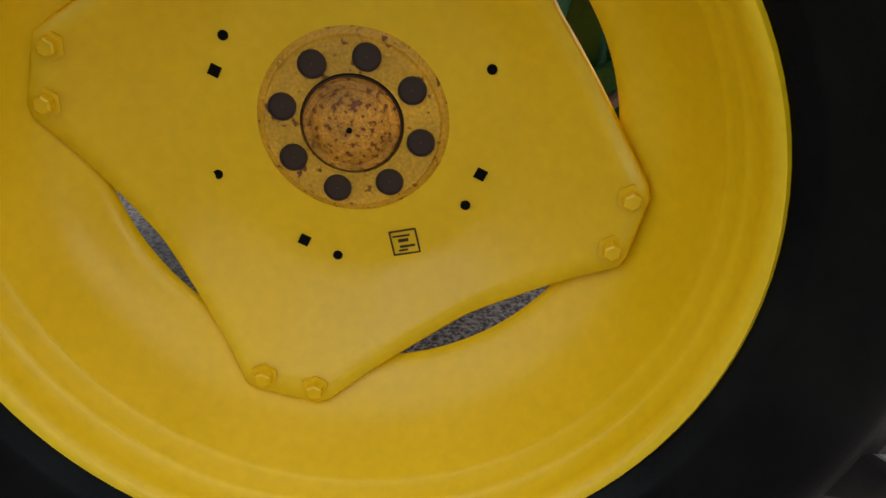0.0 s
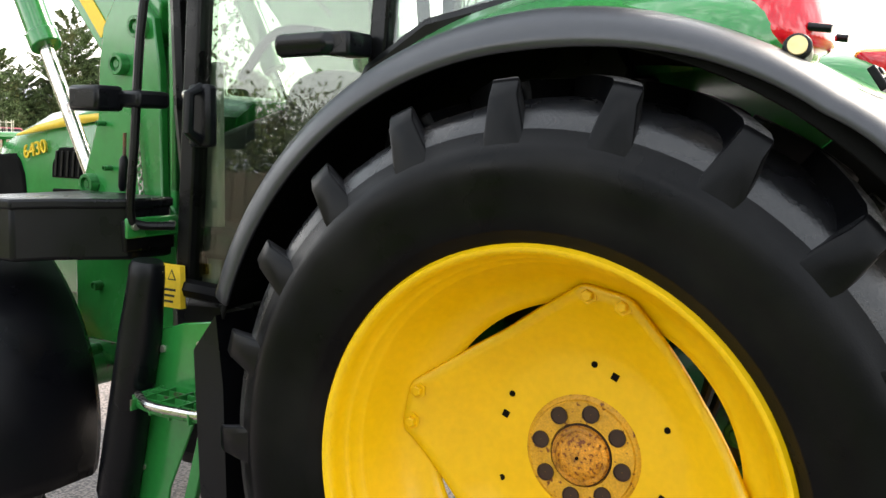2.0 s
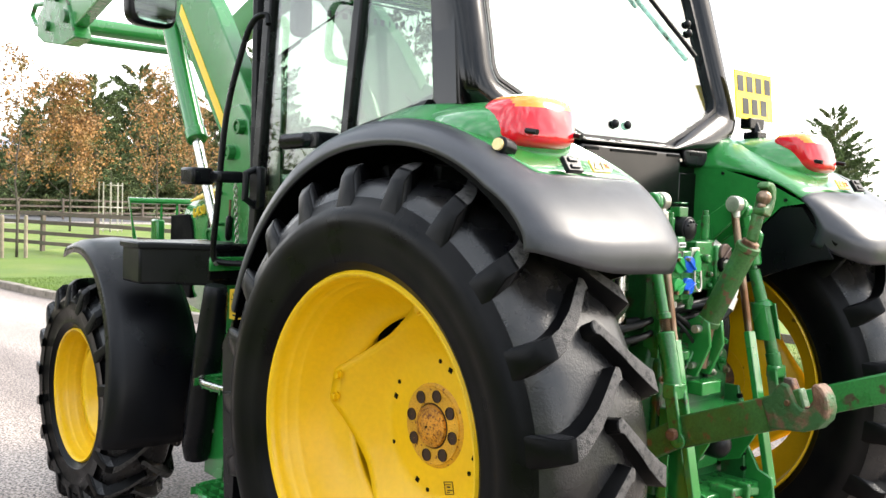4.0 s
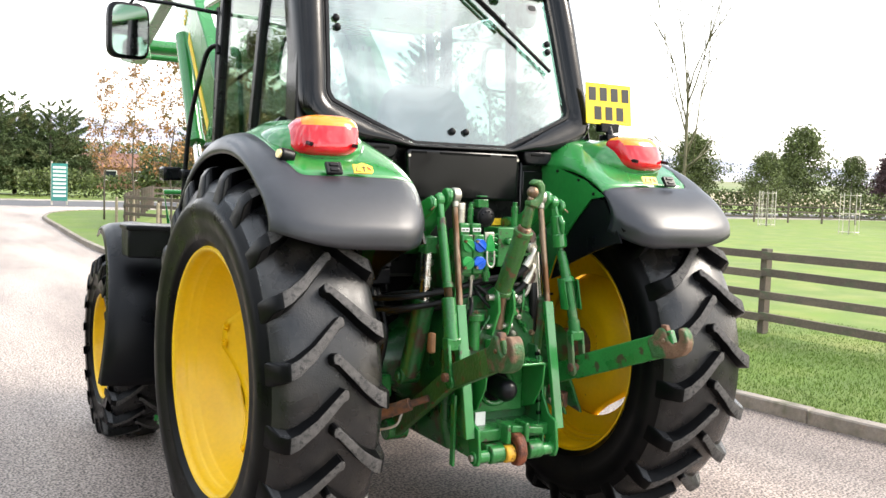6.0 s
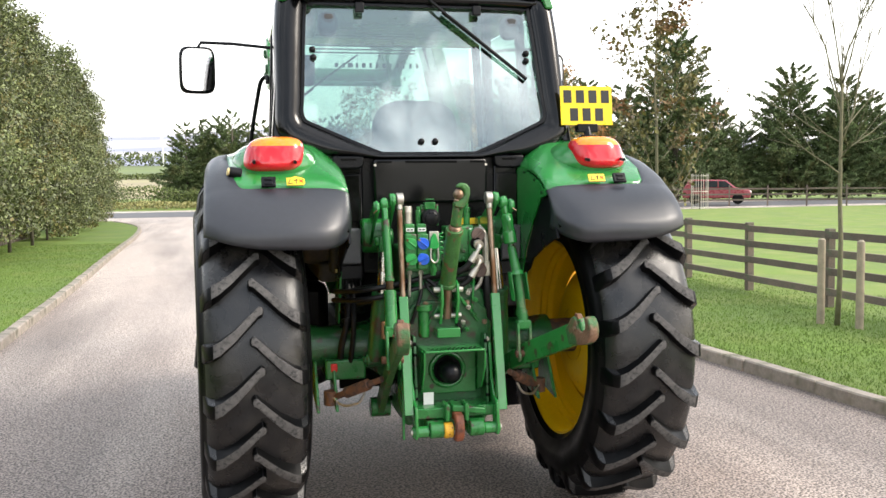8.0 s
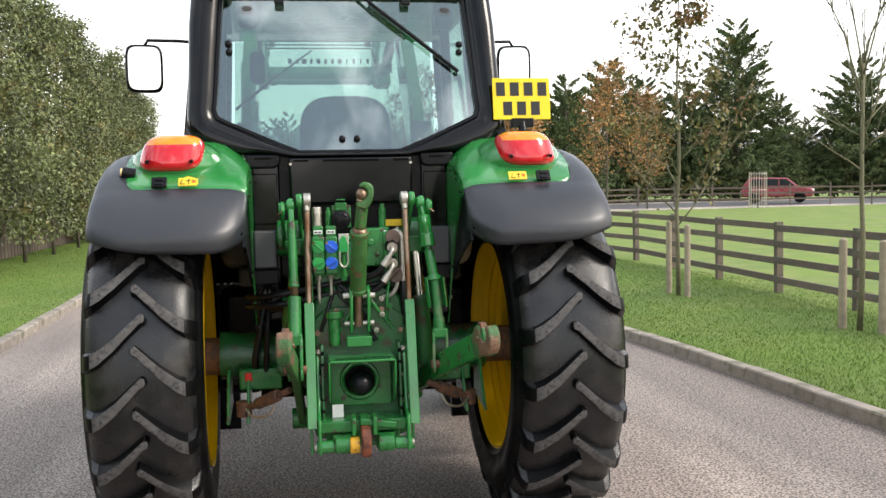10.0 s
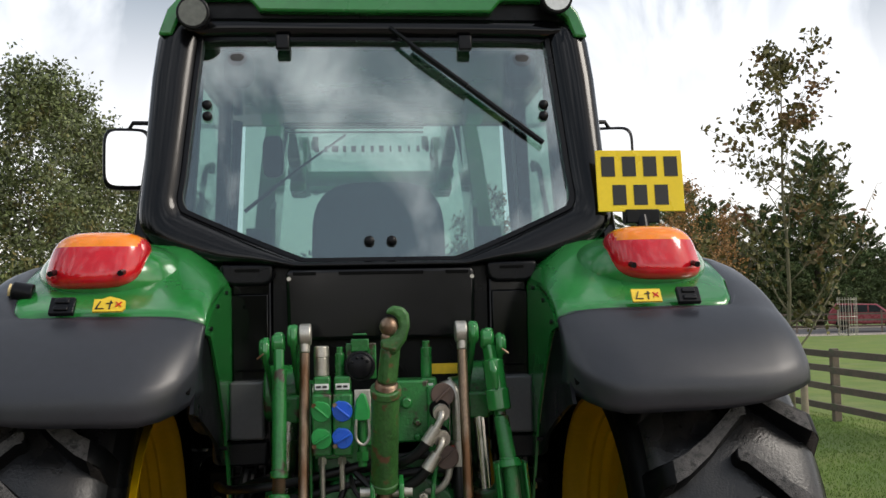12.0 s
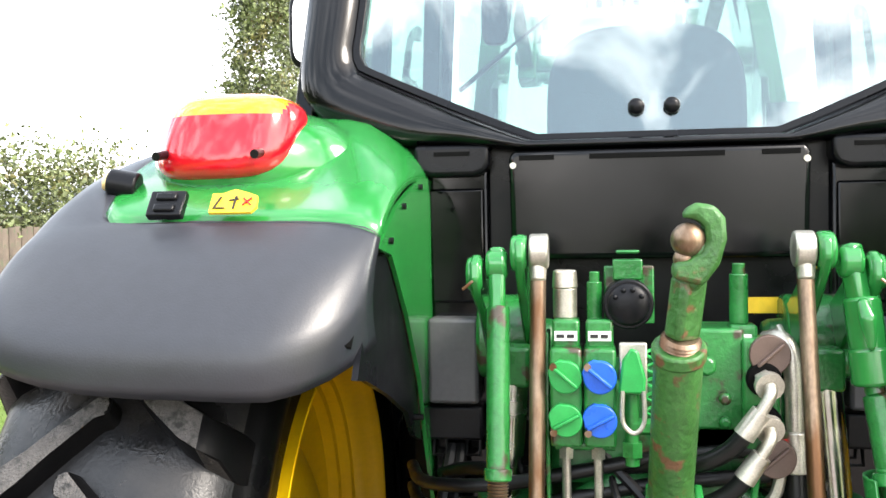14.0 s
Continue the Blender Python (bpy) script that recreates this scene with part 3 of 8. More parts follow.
    def edge(a):
        """The disc's outline: straight sides between four blunt corners."""
        q = (math.degrees(a) - c0 + 45) % 90 - 45
        if not rear:
            return 0.36 * f
        corner = radians(8.2)
        rc = 0.409
        if abs(radians(q)) <= corner:
            return rc * math.cos(corner) / math.cos(radians(q)) * 1.0 + 0.004
        side = radians(45 - abs(q))
        chord = rc * math.cos(math.pi / 4 - corner)
        return chord / math.cos(side) + 0.003 * math.sin(math.pi * (abs(q) - 8.2) / 36.8)
    for j in range(13):
        row = []
        for i in range(n):
            a = 2 * math.pi * i / n
            re = edge(a)
            r = 0.05 * f + (re - 0.05 * f) * j / 12
            if rear:
                t = min(max((r - 0.228) / 0.178, 0), 1)
                lift = 0.124 * (0.3 * t * t + 0.7 * t)
            else:
                t = min(max((r / f - 0.238) / 0.105, 0), 1)
                lift = 0.102 * f * (t * t * (3 - 2 * t) * 0.5 + t * 0.5)
            row.append((s * (disc_u + lift), r * math.sin(a), r * math.cos(a)))
        rows.append(row)
    grid(bm, rows, close=True)
    part("wheel_disc", bm, YELLOW, hub, "yellow pressed steel wheel disc with cut corners" if rear else "yellow pressed steel wheel disc", solid=0.012, local=True, at=at, angle=40)
    # ring that carries the disc
    bm = B()
    lu = disc_u + (0.098 if rear else 0.088) * f
    if rear:
        for corner in range(4):
            bm = B()
            rows = []
            for i in range(7):
                a = radians(c0 + 90 * corner - 8.1 + 2.7 * i)
                rows.append([(s * x, r * math.sin(a), r * math.cos(a)) for x, r in ((lu, 0.432), (lu, 0.384), (lu - 0.014, 0.384), (lu - 0.014, 0.432))])
            vs = grid(bm, rows, close=True)
            bm.faces.new(vs[0]), bm.faces.new(vs[-1][::-1])
            bmesh.ops.recalc_face_normals(bm, faces=bm.faces)
            part("rim_lug", bm, YELLOW, hub, local=True, at=at)
    else:
        lathe(bm, [(s * lu, 0.436 * f), (s * lu, 0.402 * f), (s * (lu - 0.014), 0.402 * f), (s * (lu - 0.014), 0.436 * f)], 96, closed=True)
        part("rim_lug_ring", bm, YELLOW, hub, local=True, at=at)
    bm = B()
    lathe(bm, [(s * (disc_u - 0.01), 0.140 * f), (s * (disc_u + 0.006), 0.139 * f), (s * (disc_u + 0.011), 0.133 * f), (s * (disc_u + 0.012), 0.129 * f), (s * (disc_u + 0.017), 0.126 * f), (s * (disc_u + 0.017), 0.075 * f), (s * (disc_u + 0.006), 0.073 * f), (s * (disc_u + 0.006), 0.001)], 64)
    part("hub_flange", bm, YELLOW_RUSTY, hub, "rusting hub flange", local=True, at=at)
    bm = B()
    lathe(bm, [(s * (disc_u + 0.0), 0.0695 * f), (s * (disc_u + 0.022), 0.0695 * f), (s * (disc_u + 0.027), 0.0665 * f), (s * (disc_u + 0.029), 0.058 * f), (s * (disc_u + 0.0275), 0.0565 * f), (s * (disc_u + 0.031), 0.053 * f), (s * (disc_u + 0.038), 0.036 * f), (s * (disc_u + 0.043), 0.010 * f), (s * (disc_u + 0.041), 0.004 * f), (s * (disc_u + 0.036), 0.0035 * f), (s * (disc_u + 0.036), 0.0005)], 48)
    cap = part("hub_cap", bm, HUB_RUST, hub, "rusty domed hub cap", local=True, at=at)
    # solid dark plug, painting the shade of the cap's dimple
    bm = B()
    lathe(bm, [(s * (disc_u + 0.035), 0.0040 * f), (s * (disc_u + 0.0435), 0.0040 * f), (s * (disc_u + 0.0435), 0.0004)], 16)
    part("centre_hole", bm, DARK_VOID, hub, "dark centre hole", local=True, at=at)
    bm = B()
    lathe(bm, [(s * (disc_u + 0.0), 0.0722 * f), (s * (disc_u + 0.0178), 0.0722 * f), (s * (disc_u + 0.0178), 0.0694 * f), (s * (disc_u + 0.0), 0.0694 * f)], 48, closed=True)
    part("hub_gap", bm, NUT_DARK, hub, "dark ring filling the gap round the hub cap", local=True, at=at)
    bm = B()
    lathe(bm, [(s * -0.02, 0.0205 * f), (s * 0.007, 0.0205 * f), (s * 0.007, 0.0185 * f), (s * 0.0045, 0.018 * f), (s * 0.0045, 0.0005)], 24)
    nut = mesh_of("wheel_nut", bm, NUT_DARK)
    for i in range(8):
        a = radians(33.5 - 45 * i)
        piece("wheel_nut", nut, hub, pose(s * (disc_u + 0.014), 0.1016 * f * math.sin(a), 0.1016 * f * math.cos(a)))
    bm = B()
    lathe(bm, [(0, 0.021), (s * 0.004, 0.021), (s * 0.004, 0.014), (s * 0.016, 0.013), (s * 0.018, 0.010), (s * 0.018, 0.0005)], 6)
    bolt = mesh_of("clamp_bolt", bm, YELLOW)
    bm = B()
    rod(bm, (0, 0, 0), (s * -0.020, 0, 0), 0.010, n=10)
    rod(bm, (0, 0, 0), (s * -0.008, 0, 0), 0.016, n=6)
    bolt_end = mesh_of("bolt_end", bm, ZINC)
    if rear:
        for corner in range(4):
            for side in (-1, 1):
                a = radians(c0 + 90 * corner + side * 5.8)
                piece("clamp_bolt", bolt, hub, pose(s * (disc_u + 0.116), 0.390 * math.sin(a), 0.390 * math.cos(a)))
                piece("bolt_end", bolt_end, hub, pose(s * (disc_u + 0.082), 0.390 * math.sin(a), 0.390 * math.cos(a)))
        # holes are thin near-black discs and squares in place of shaded openings
        bm = B()
        rod(bm, (s * -0.006, 0, 0), (s * 0.0015, 0, 0), 0.0075, n=12)
        round_hole = mesh_of("bolt_hole", bm, DARK_VOID)
        bm = B()
        box(bm, (0, 0, 0), (0.012, 0.016, 0.016))
        square_hole = mesh_of("square_hole", bm, DARK_VOID)
        for y, z, kind in ((0.20, -0.096, 0), (-0.192, 0.09, 0), (0.18, 0.113, 0), (-0.02, 0.212, 0), (-0.168, -0.118, 0), (0.022, -0.217, 0), (0.195, 0.062, 1), (-0.069, 0.19, 1), (-0.187, -0.067, 1), (0.073, -0.195, 1)):
            piece("square_hole" if kind else "bolt_hole", square_hole if kind else round_hole, hub, pose(s * (disc_u + (0.003 if kind else 0.007)), y, z, 24 if kind else 0))
        if s < 0:
            bm = B()
            c = Vector((s * (disc_u + 0.008), -0.08, -0.186))
            turn = pose(*c, -14)
            for y, z, sy, sz in ((0, 0.025, 0.05, 0.003), (0, -0.025, 0.05, 0.003), (0.0255, 0, 0.003, 0.052), (-0.0255, 0, 0.003, 0.052), (0.004, 0.014, 0.034, 0.003), (0.002, 0.004, 0.02, 0.006), (-0.004, -0.009, 0.03, 0.004), (0.006, -0.017, 0.018, 0.003)):
                bmesh.ops.create_cube(bm, size=1, matrix=turn @ Matrix.Scale(0.78, 4) @ Matrix.Translation((0, y, z)) @ Matrix.Diagonal((0.002, sy, sz, 1)))
            part("stamped_mark", bm, NUT_DARK, hub, "small stamped square mark", local=True, at=at)
    # the wheel stands a little askew on its axle, turned about the middle of its disc
    hub.matrix_basis = hub.matrix_basis @ pose(s * disc_u, 0, 0, 0, 0, askew) @ Matrix.Translation((-s * disc_u, 0, 0))
    return hub


for s in (-1, 1):
    near = s < 0
    wheel("rear_wheel", (-0.904 if near else 0.894, 0, HUB_Z), s, 0.508 if near else 0.509, 0.843, 0.2135, 0.240 if near else 0.253, -0.108 if near else -0.098, 21, 5.9 if near else 15.9, 0.050,
          "large yellow rear wheel with a worn tyre", True, 2.45 if near else 0.0, 0.017 if near else 0.0)
    wheel("front_wheel", (s * 0.985, 2.41, 0.525), s, 0.332, 0.59, 0.145, 0.183, -0.03, 18, 3.0, 0.04, "yellow front wheel with a lugged tyre", False)


# rear wings
def wing(s):
    cy, cz, r = 0.0, HUB_Z, 0.968
    # across: x outwards, drop below the crown
    cross = [(1.088, -0.088), (1.086, -0.066), (1.076, -0.042), (1.058, -0.022), (1.03, -0.008), (0.99, 0.0), (0.975, 0.001), (0.95, 0.003), (0.925, 0.004), (0.86, 0.006), (0.78, 0.008), (0.70, 0.008), (0.63, 0.005), (0.585, 0.002), (0.545, -0.006), (0.512, -0.020), (0.488, -0.040), (0.473, -0.066), (0.466, -0.094)]
    split = 5
    def at(i, deg):
        x, d = cross[i]
        t = min(max((5 - deg) / 38, 0), 1)
        rr = r + d * (1 - (0.45 if x > 0.7 else 0.68) * t * t * (3 - 2 * t))
        # inside the black edge the panel rises towards the cab, ahead of the lamp
        soft = [min(max(v, 0), 1) for v in ((0.985 - x) / 0.17, (deg + 26) / 30, (0.62 - x) / 0.14)]
        soft = [v * v * (3 - 2 * v) for v in soft]
        rr += 0.062 * soft[0] * soft[1] * (1 - soft[2])
        a = radians(deg)
        return Vector((s * x, cy + rr * math.sin(a), cz + rr * math.cos(a)))
    def rear_end(i):
        """The skirt's lower rear edge, rounded off at both ends."""
        x = cross[i][0]
        e = 53.5
        if x > 0.80:
            u = min((x - 0.80) / 0.29, 1.0)
            e -= 3.5 * u * u + 3.0 * (1 - math.sqrt(max(1 - u ** 4, 0)))
        if x < 0.62:
            e -= 13 * (1 - math.sqrt(max(1 - ((0.62 - x) / 0.157) ** 2, 0)))
        return -e
    n = 26
    def skirt(i, k):
        """The skirt bulges a little and rolls in along its lower edge and both ends."""
        x, d = cross[i]
        u = (x - 0.775) / 0.315
        a = -34.0 + (rear_end(i) + 34.0) * k / n
        t = k / n
        fall = d * ((0.55 - 0.12 * t) if x > 0.7 else 0.32) - (0.014 if x > 0.775 else 0.06) * t * abs(u) ** 3.5 + 0.012 * math.sin(math.pi * t) - (0.045 - 0.025 * max(0.0, u)) * max(0.0, (t - 0.78) / 0.22) ** 2
        rr = r + fall
        return Vector((s * x, cy + rr * math.sin(radians(a)), cz + rr * math.cos(radians(a))))
    # green top
    bm = B()
    def seam(i):
        """Where green meets black: level across the back, rounded up towards the outer edge."""
        u = min(max((cross[i][0] - 0.92) / 0.071, 0), 1)
        return -34.3 + 24 * (1 - math.sqrt(1 - u * u))
    grid(bm, [[at(i, 62 + (seam(i) - 62) * k / 40) for i in range(split, len(cross))] for k in range(41)])
    part("wing_panel", bm, GREEN, tractor, "glossy green rear wing", solid=0.008, angle=60)
    # black outer lip along the whole arch
    bm = B()
    grid(bm, [[at(i, 71 + (seam(split) - 71) * k / 50) for i in range(split + 1)] for k in range(51)])
    grid(bm, [[at(i, seam(max(i, split)) + (-34.0 - seam(max(i, split))) * k / 10) for i in range(len(cross))] for k in range(11)])
    grid(bm, [[skirt(i, k) for i in range(len(cross))] for k in range(n + 1)])
    bmesh.ops.remove_doubles(bm, verts=bm.verts, dist=0.0015)
    part("wing_skirt", bm, WING_BLACK, tractor, "black plastic wing edge and rear skirt", solid=0.009, angle=60)
    # inner wall in green, and the black liner behind the skirt
    bm = B()
    plate(bm, [(-0.545, 1.59), (-0.40, 1.66), (-0.20, 1.715), (0.1, 1.73), (0.1, 0.95), (-0.03, 0.95), (-0.10, 1.08), (-0.155, 1.19), (-0.21, 1.32), (-0.325, 1.46), (-0.452, 1.576)], "x", s * 0.470, s * 0.462)
    part("wing_inner_panel", bm, GREEN, tractor, "green inner wing panel")
    bm = B()
    plate(bm, [(-0.53, 1.575), (-0.457, 1.577), (-0.332, 1.46), (-0.217, 1.32), (-0.162, 1.19), (-0.235, 1.215), (-0.292, 1.272), (-0.45, 1.335), (-0.60, 1.385), (-0.655, 1.395), (-0.615, 1.46)], "x", s * 0.482, s * 0.472)
    part("wing_liner", bm, BLACK, tractor, "black plastic inner wing liner")
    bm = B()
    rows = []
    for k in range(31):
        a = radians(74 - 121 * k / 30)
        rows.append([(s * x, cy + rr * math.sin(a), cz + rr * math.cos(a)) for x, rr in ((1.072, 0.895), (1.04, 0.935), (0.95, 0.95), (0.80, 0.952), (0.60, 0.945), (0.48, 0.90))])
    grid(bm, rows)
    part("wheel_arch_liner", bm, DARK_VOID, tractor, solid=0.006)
    # screws along the inner edge
    for y, z in ((-0.36, 1.66), (-0.47, 1.60), (-0.20, 1.70), (-0.23, 1.25), (-0.18, 1.12)):
        bm = B()
        rod(bm, (s * 0.474, y, z), (s * 0.455, y, z), 0.006, n=10)
        part("wing_screw", bm, BLACK_PAINT, tractor)
    # lamp hump and lamp
    cx = s * 0.783
    def lamp_form(bm):
        """Narrower towards the top, with the face leaning out towards the foot."""
        for v in bm.verts:
            t = (v.co.z - 1.712) / 0.16
            v.co.x = cx + (v.co.x - cx) * (1.02 - 0.10 * t * t) - s * 0.034 * (t - 0.45)
            v.co.y += -0.046 * (1 - t) + 0.012 * (abs(v.co.x - cx) / 0.134) ** 2.5 + 0.035 * max(0.0, s * (v.co.x - cx) / 0.134) ** 2
    bm = B()
    super_ellipsoid(bm, (cx - s * 0.01, -0.19, 1.735), (0.205, 0.255, 0.122), 2.3, keep=lambda x, y, z: z > -0.45)
    for v in bm.verts:
        # its foot ends inside the wing's skin
        rr = math.hypot(v.co.y, v.co.z - cz)
        if rr < 0.962:
            v.co.y, v.co.z = v.co.y * 0.962 / rr, cz + (v.co.z - cz) * 0.962 / rr
    part("lamp_housing", bm, GREEN, tractor, "green moulded lamp housing", angle=70)
    lamp_c, lamp_r = (cx, -0.352, 1.790), (0.134, 0.085, 0.080)
    bm = B()
    super_ellipsoid(bm, lamp_c, lamp_r, 3.4, keep=lambda x, y, z: z < 0.42 or abs(x) > 0.86, u=48, v=24)
    lamp_form(bm)
    lamp = part("tail_lamp", bm, RED_LENS, tractor, "red tail lamp lens", angle=70)
    bm = B()
    super_ellipsoid(bm, lamp_c, lamp_r, 3.4, keep=lambda x, y, z: z >= 0.42 and abs(x) <= 0.86, u=48, v=24)
    lamp_form(bm)
    part("indicator_lens", bm, AMBER_LENS, lamp, "amber indicator lens", angle=70)
    for dx in (-0.09, 0.09):
        bm = B()
        rod(bm, (cx + dx, -0.482, 1.752), (cx + dx, -0.44, 1.758), 0.008, n=12)
        part("lens_screw", bm, BLACK, lamp)
    # small socket, warning sticker and side lamp
    bm = B()
    y, z = -0.56, 1.665
    tilt = -34
    base = pose(s * 0.815, y, z, tilt)
    for c, size in (((0, 0, 0), (0.062, 0.016, 0.05)), ((0, -0.006, 0.011), (0.036, 0.014, 0.014)), ((0, -0.006, -0.011), (0.036, 0.014, 0.014))):
        bmesh.ops.create_cube(bm, size=1, matrix=base @ Matrix.Translation(c) @ Matrix.Diagonal((*size, 1)))
    part("rocker_switch", bm, BLACK, tractor, "black rocker switches", bevel=0.003)
    bm = B()
    base = pose(s * 0.700, y - 0.002, z + 0.002, tilt)
    outline = [(-0.038, -0.02), (0.034, -0.02), (0.042, -0.01), (0.04, 0.012), (0.02, 0.02), (0.0, 0.026), (-0.02, 0.018), (-0.038, 0.018)] if s < 0 else [(-0.04, -0.02), (0.04, -0.02), (0.04, 0.02), (-0.04, 0.02)]
    plate(bm, outline, "y", -0.002, 0.004)
    bm.transform(base)
    st = part("warning_sticker", bm, STICKER, tractor, "yellow warning sticker with a dark pictogram")
    bm = B()
    for p in ([(-0.032, -0.013), (-0.010, -0.013), (-0.012, -0.011), (-0.029, -0.011)], [(-0.032, -0.013), (-0.029, -0.013), (-0.020, 0.010), (-0.022, 0.011)], [(0.002, -0.014), (0.005, -0.014), (0.006, 0.004), (0.003, 0.004)], [(-0.006, 0.002), (0.010, 0.004), (0.010, 0.006), (-0.006, 0.004)], [(0.003, 0.007), (0.007, 0.007), (0.007, 0.011), (0.003, 0.011)]):
        plate(bm, p, "y", -0.0045, 0.0)
    bm.transform(base)
    part("pictogram", bm, INK, st)
    bm = B()
    for a in (45, -45):
        bmesh.ops.create_cube(bm, size=1, matrix=pose(0.025, -0.003, 0.0, 0, a, 0) @ Matrix.Diagonal((0.020, 0.004, 0.0025, 1)))
    bm.transform(base)
    part("cross_mark", bm, RED_INK, st)
    if s < 0:
        bm = B()
        rod(bm, (-0.93, -0.436, 1.701), (-0.982, -0.4455, 1.7123), 0.027, 0.025, n=20)
        sl = part("side_lamp", bm, BLACK, tractor, "black side marker lamp", bevel=0.005)
        bm = B()
        rod(bm, (-0.981, -0.4453, 1.7121), (-0.989, -0.4469, 1.7138), 0.017, n=20)
        part("side_lamp_lens", bm, LAMP_WARM, sl, "warm white lens")


both(wing)

# number plate on a short post over the wing
bm = B()
rod(bm, (0.838, -0.12, 1.86), (0.838, -0.09, 1.93), 0.02)
box(bm, (0.838, -0.085, 1.925), (0.11, 0.05, 0.045))
box(bm, (0.838, -0.10, 1.875), (0.07, 0.07, 0.03))
bracket = part("plate_bracket", bm, BLACK, tractor, "black plate bracket with a small lamp", bevel=0.004)
bm = B()
box(bm, (0.838, -0.085, 2.042), (0.285, 0.006, 0.203), (-6, 0, 0))
number_plate = part("number_plate", bm, PLATE_YELLOW, tractor, "yellow square number plate with two rows of black bars", bevel=0.002)
base = pose(0.838, -0.085, 2.042, -6)
for row, count, x0 in ((0.047, 4, -0.103), (-0.047, 3, -0.07)):
    for i in range(count):
        bm = B()
        bmesh.ops.create_cube(bm, size=1, matrix=base @ Matrix.Translation((x0 + i * 0.069, -0.0036, row)) @ Matrix.Diagonal((0.044, 0.002, 0.066, 1)))
        part("plate_bar", bm, INK, number_plate, "black bar")

# cab: rear frame round the window
def y_rear(z):
    return -0.065 + (z - 1.86) * 0.28
def lean(bm, thick):
    """Stand a flat outline (x, z) on the leaning rear plane."""
    for v in bm.verts:
        v.co.y += y_rear(v.co.z)
def frame_ring(outer, inner, y0, y1):
    bm = B()
    n = len(outer)
    rings = []
    for pts, y in ((outer, y0), (inner, y0), (inner, y1), (outer, y1)):
        rings.append([bm.verts.new((x, y, z)) for x, z in pts])
    for a, b in zip(rings, rings[1:] + rings[:1]):
        for i in range(n):
            j = (i + 1) % n
            bm.faces.new((a[i], a[j], b[j], b[i]))
    return bm
def mirrored(half):
    return half + [(-x, z) for x, z in reversed(half)]
def eased(pts):
    return [(p.x, p.y) for p in smooth_path([(x, z, 0) for x, z in pts], 3)]
outer = eased(mirrored([(-0.255, 1.772), (-0.30, 1.775), (-0.41, 1.786), (-0.53, 1.792), (-0.665, 1.835), (-0.735, 1.885), (-0.758, 1.95), (-0.753, 2.10), (-0.738, 2.56), (-0.66, 2.64), (-0.40, 2.65)]))
inner = eased(mirrored([(-0.235, 1.799), (-0.25, 1.803), (-0.34, 1.840), (-0.43, 1.879), (-0.592, 1.953), (-0.618, 1.972), (-0.628, 2.01), (-0.620, 2.10), (-0.592, 2.535), (-0.57, 2.560), (-0.40, 2.566)]))
def rounded_frame(ring_out, ring_in):
    """A moulded frame: a full round pillar outside, falling to a flat edge at the glass."""
    bm = B()
    steps = [(0.0, 0.115), (0.0, 0.045), (0.03, 0.008), (0.10, -0.018), (0.22, -0.031), (0.36, -0.038), (0.52, -0.039), (0.68, -0.035), (0.82, -0.026), (0.93, -0.012), (1.0, 0.004), (1.0, 0.03)]
    rows = []
    for t, y in steps:
        rows.append([bm.verts.new((a[0] + (b[0] - a[0]) * t, y, a[1] + (b[1] - a[1]) * t)) for a, b in zip(ring_out, ring_in)])
    n = len(ring_out)
    for a, b in zip(rows, rows[1:]):
        for k in range(n):
            bm.faces.new((a[k], a[(k + 1) % n], b[(k + 1) % n], b[k]))
    return bm
bm = rounded_frame(outer, inner)
lean(bm, 0)
cab = part("cab_rear_frame", bm, BLACK_SHINY, tractor, "glossy black rear cab frame", angle=70)
bm = frame_ring([(x * 1.012, 2.2 + (z - 2.2) * 1.015) for x, z in inner], [(x * 0.984, 2.2 + (z - 2.2) * 0.978) for x, z in inner], -0.012, 0.016)
lean(bm, 0)
part("window_seal", bm, BLACK, tractor, "black rubber window edge", bevel=0.003)
bm = B()
plate(bm, [(x * 1.01, 2.18 + (z - 2.18) * 1.012) for x, z in inner], "y", 0.010, 0.014)
lean(bm, 0)
part("rear_window", bm, GLASS, tractor, "clear rear cab window reflecting clouds")
for x, z in ((-0.035, 1.86), (0.036, 1.86), (-0.56, 2.325), (-0.557, 2.285), (0.56, 2.325), (0.557, 2.285)):
    bm = B()
    ball(bm, (x, y_rear(z) + 0.002, z), 0.017, (1, 0.75, 1))
    part("window_knob", bm, BLACK, tractor)
for x in (-0.315, 0.30):
    bm = B()
    box(bm, (x, y_rear(2.54) - 0.025, 2.545), (0.045, 0.03, 0.05))
    part("window_hinge", bm, BLACK, tractor, bevel=0.005)
bm = B()
blade = [(0.045, y_rear(2.60) - 0.035, 2.60), (0.14, y_rear(2.515) - 0.04, 2.515), (0.30, y_rear(2.38) - 0.036, 2.385), (0.545, y_rear(2.18) - 0.02, 2.185)]
tube(bm, blade[:3], 0.008)
wiper = part("wiper", bm, BLACK, tractor, "black rear window wiper")
bm = B()
tube(bm, [Vector((0.12, y_rear(2.53) - 0.014, 2.535)), Vector((0.30, y_rear(2.385) - 0.016, 2.388)), Vector((0.545, y_rear(2.18) - 0.012, 2.185))], 0.010, 8)
part("wiper_blade", bm, BLACK, wiper)

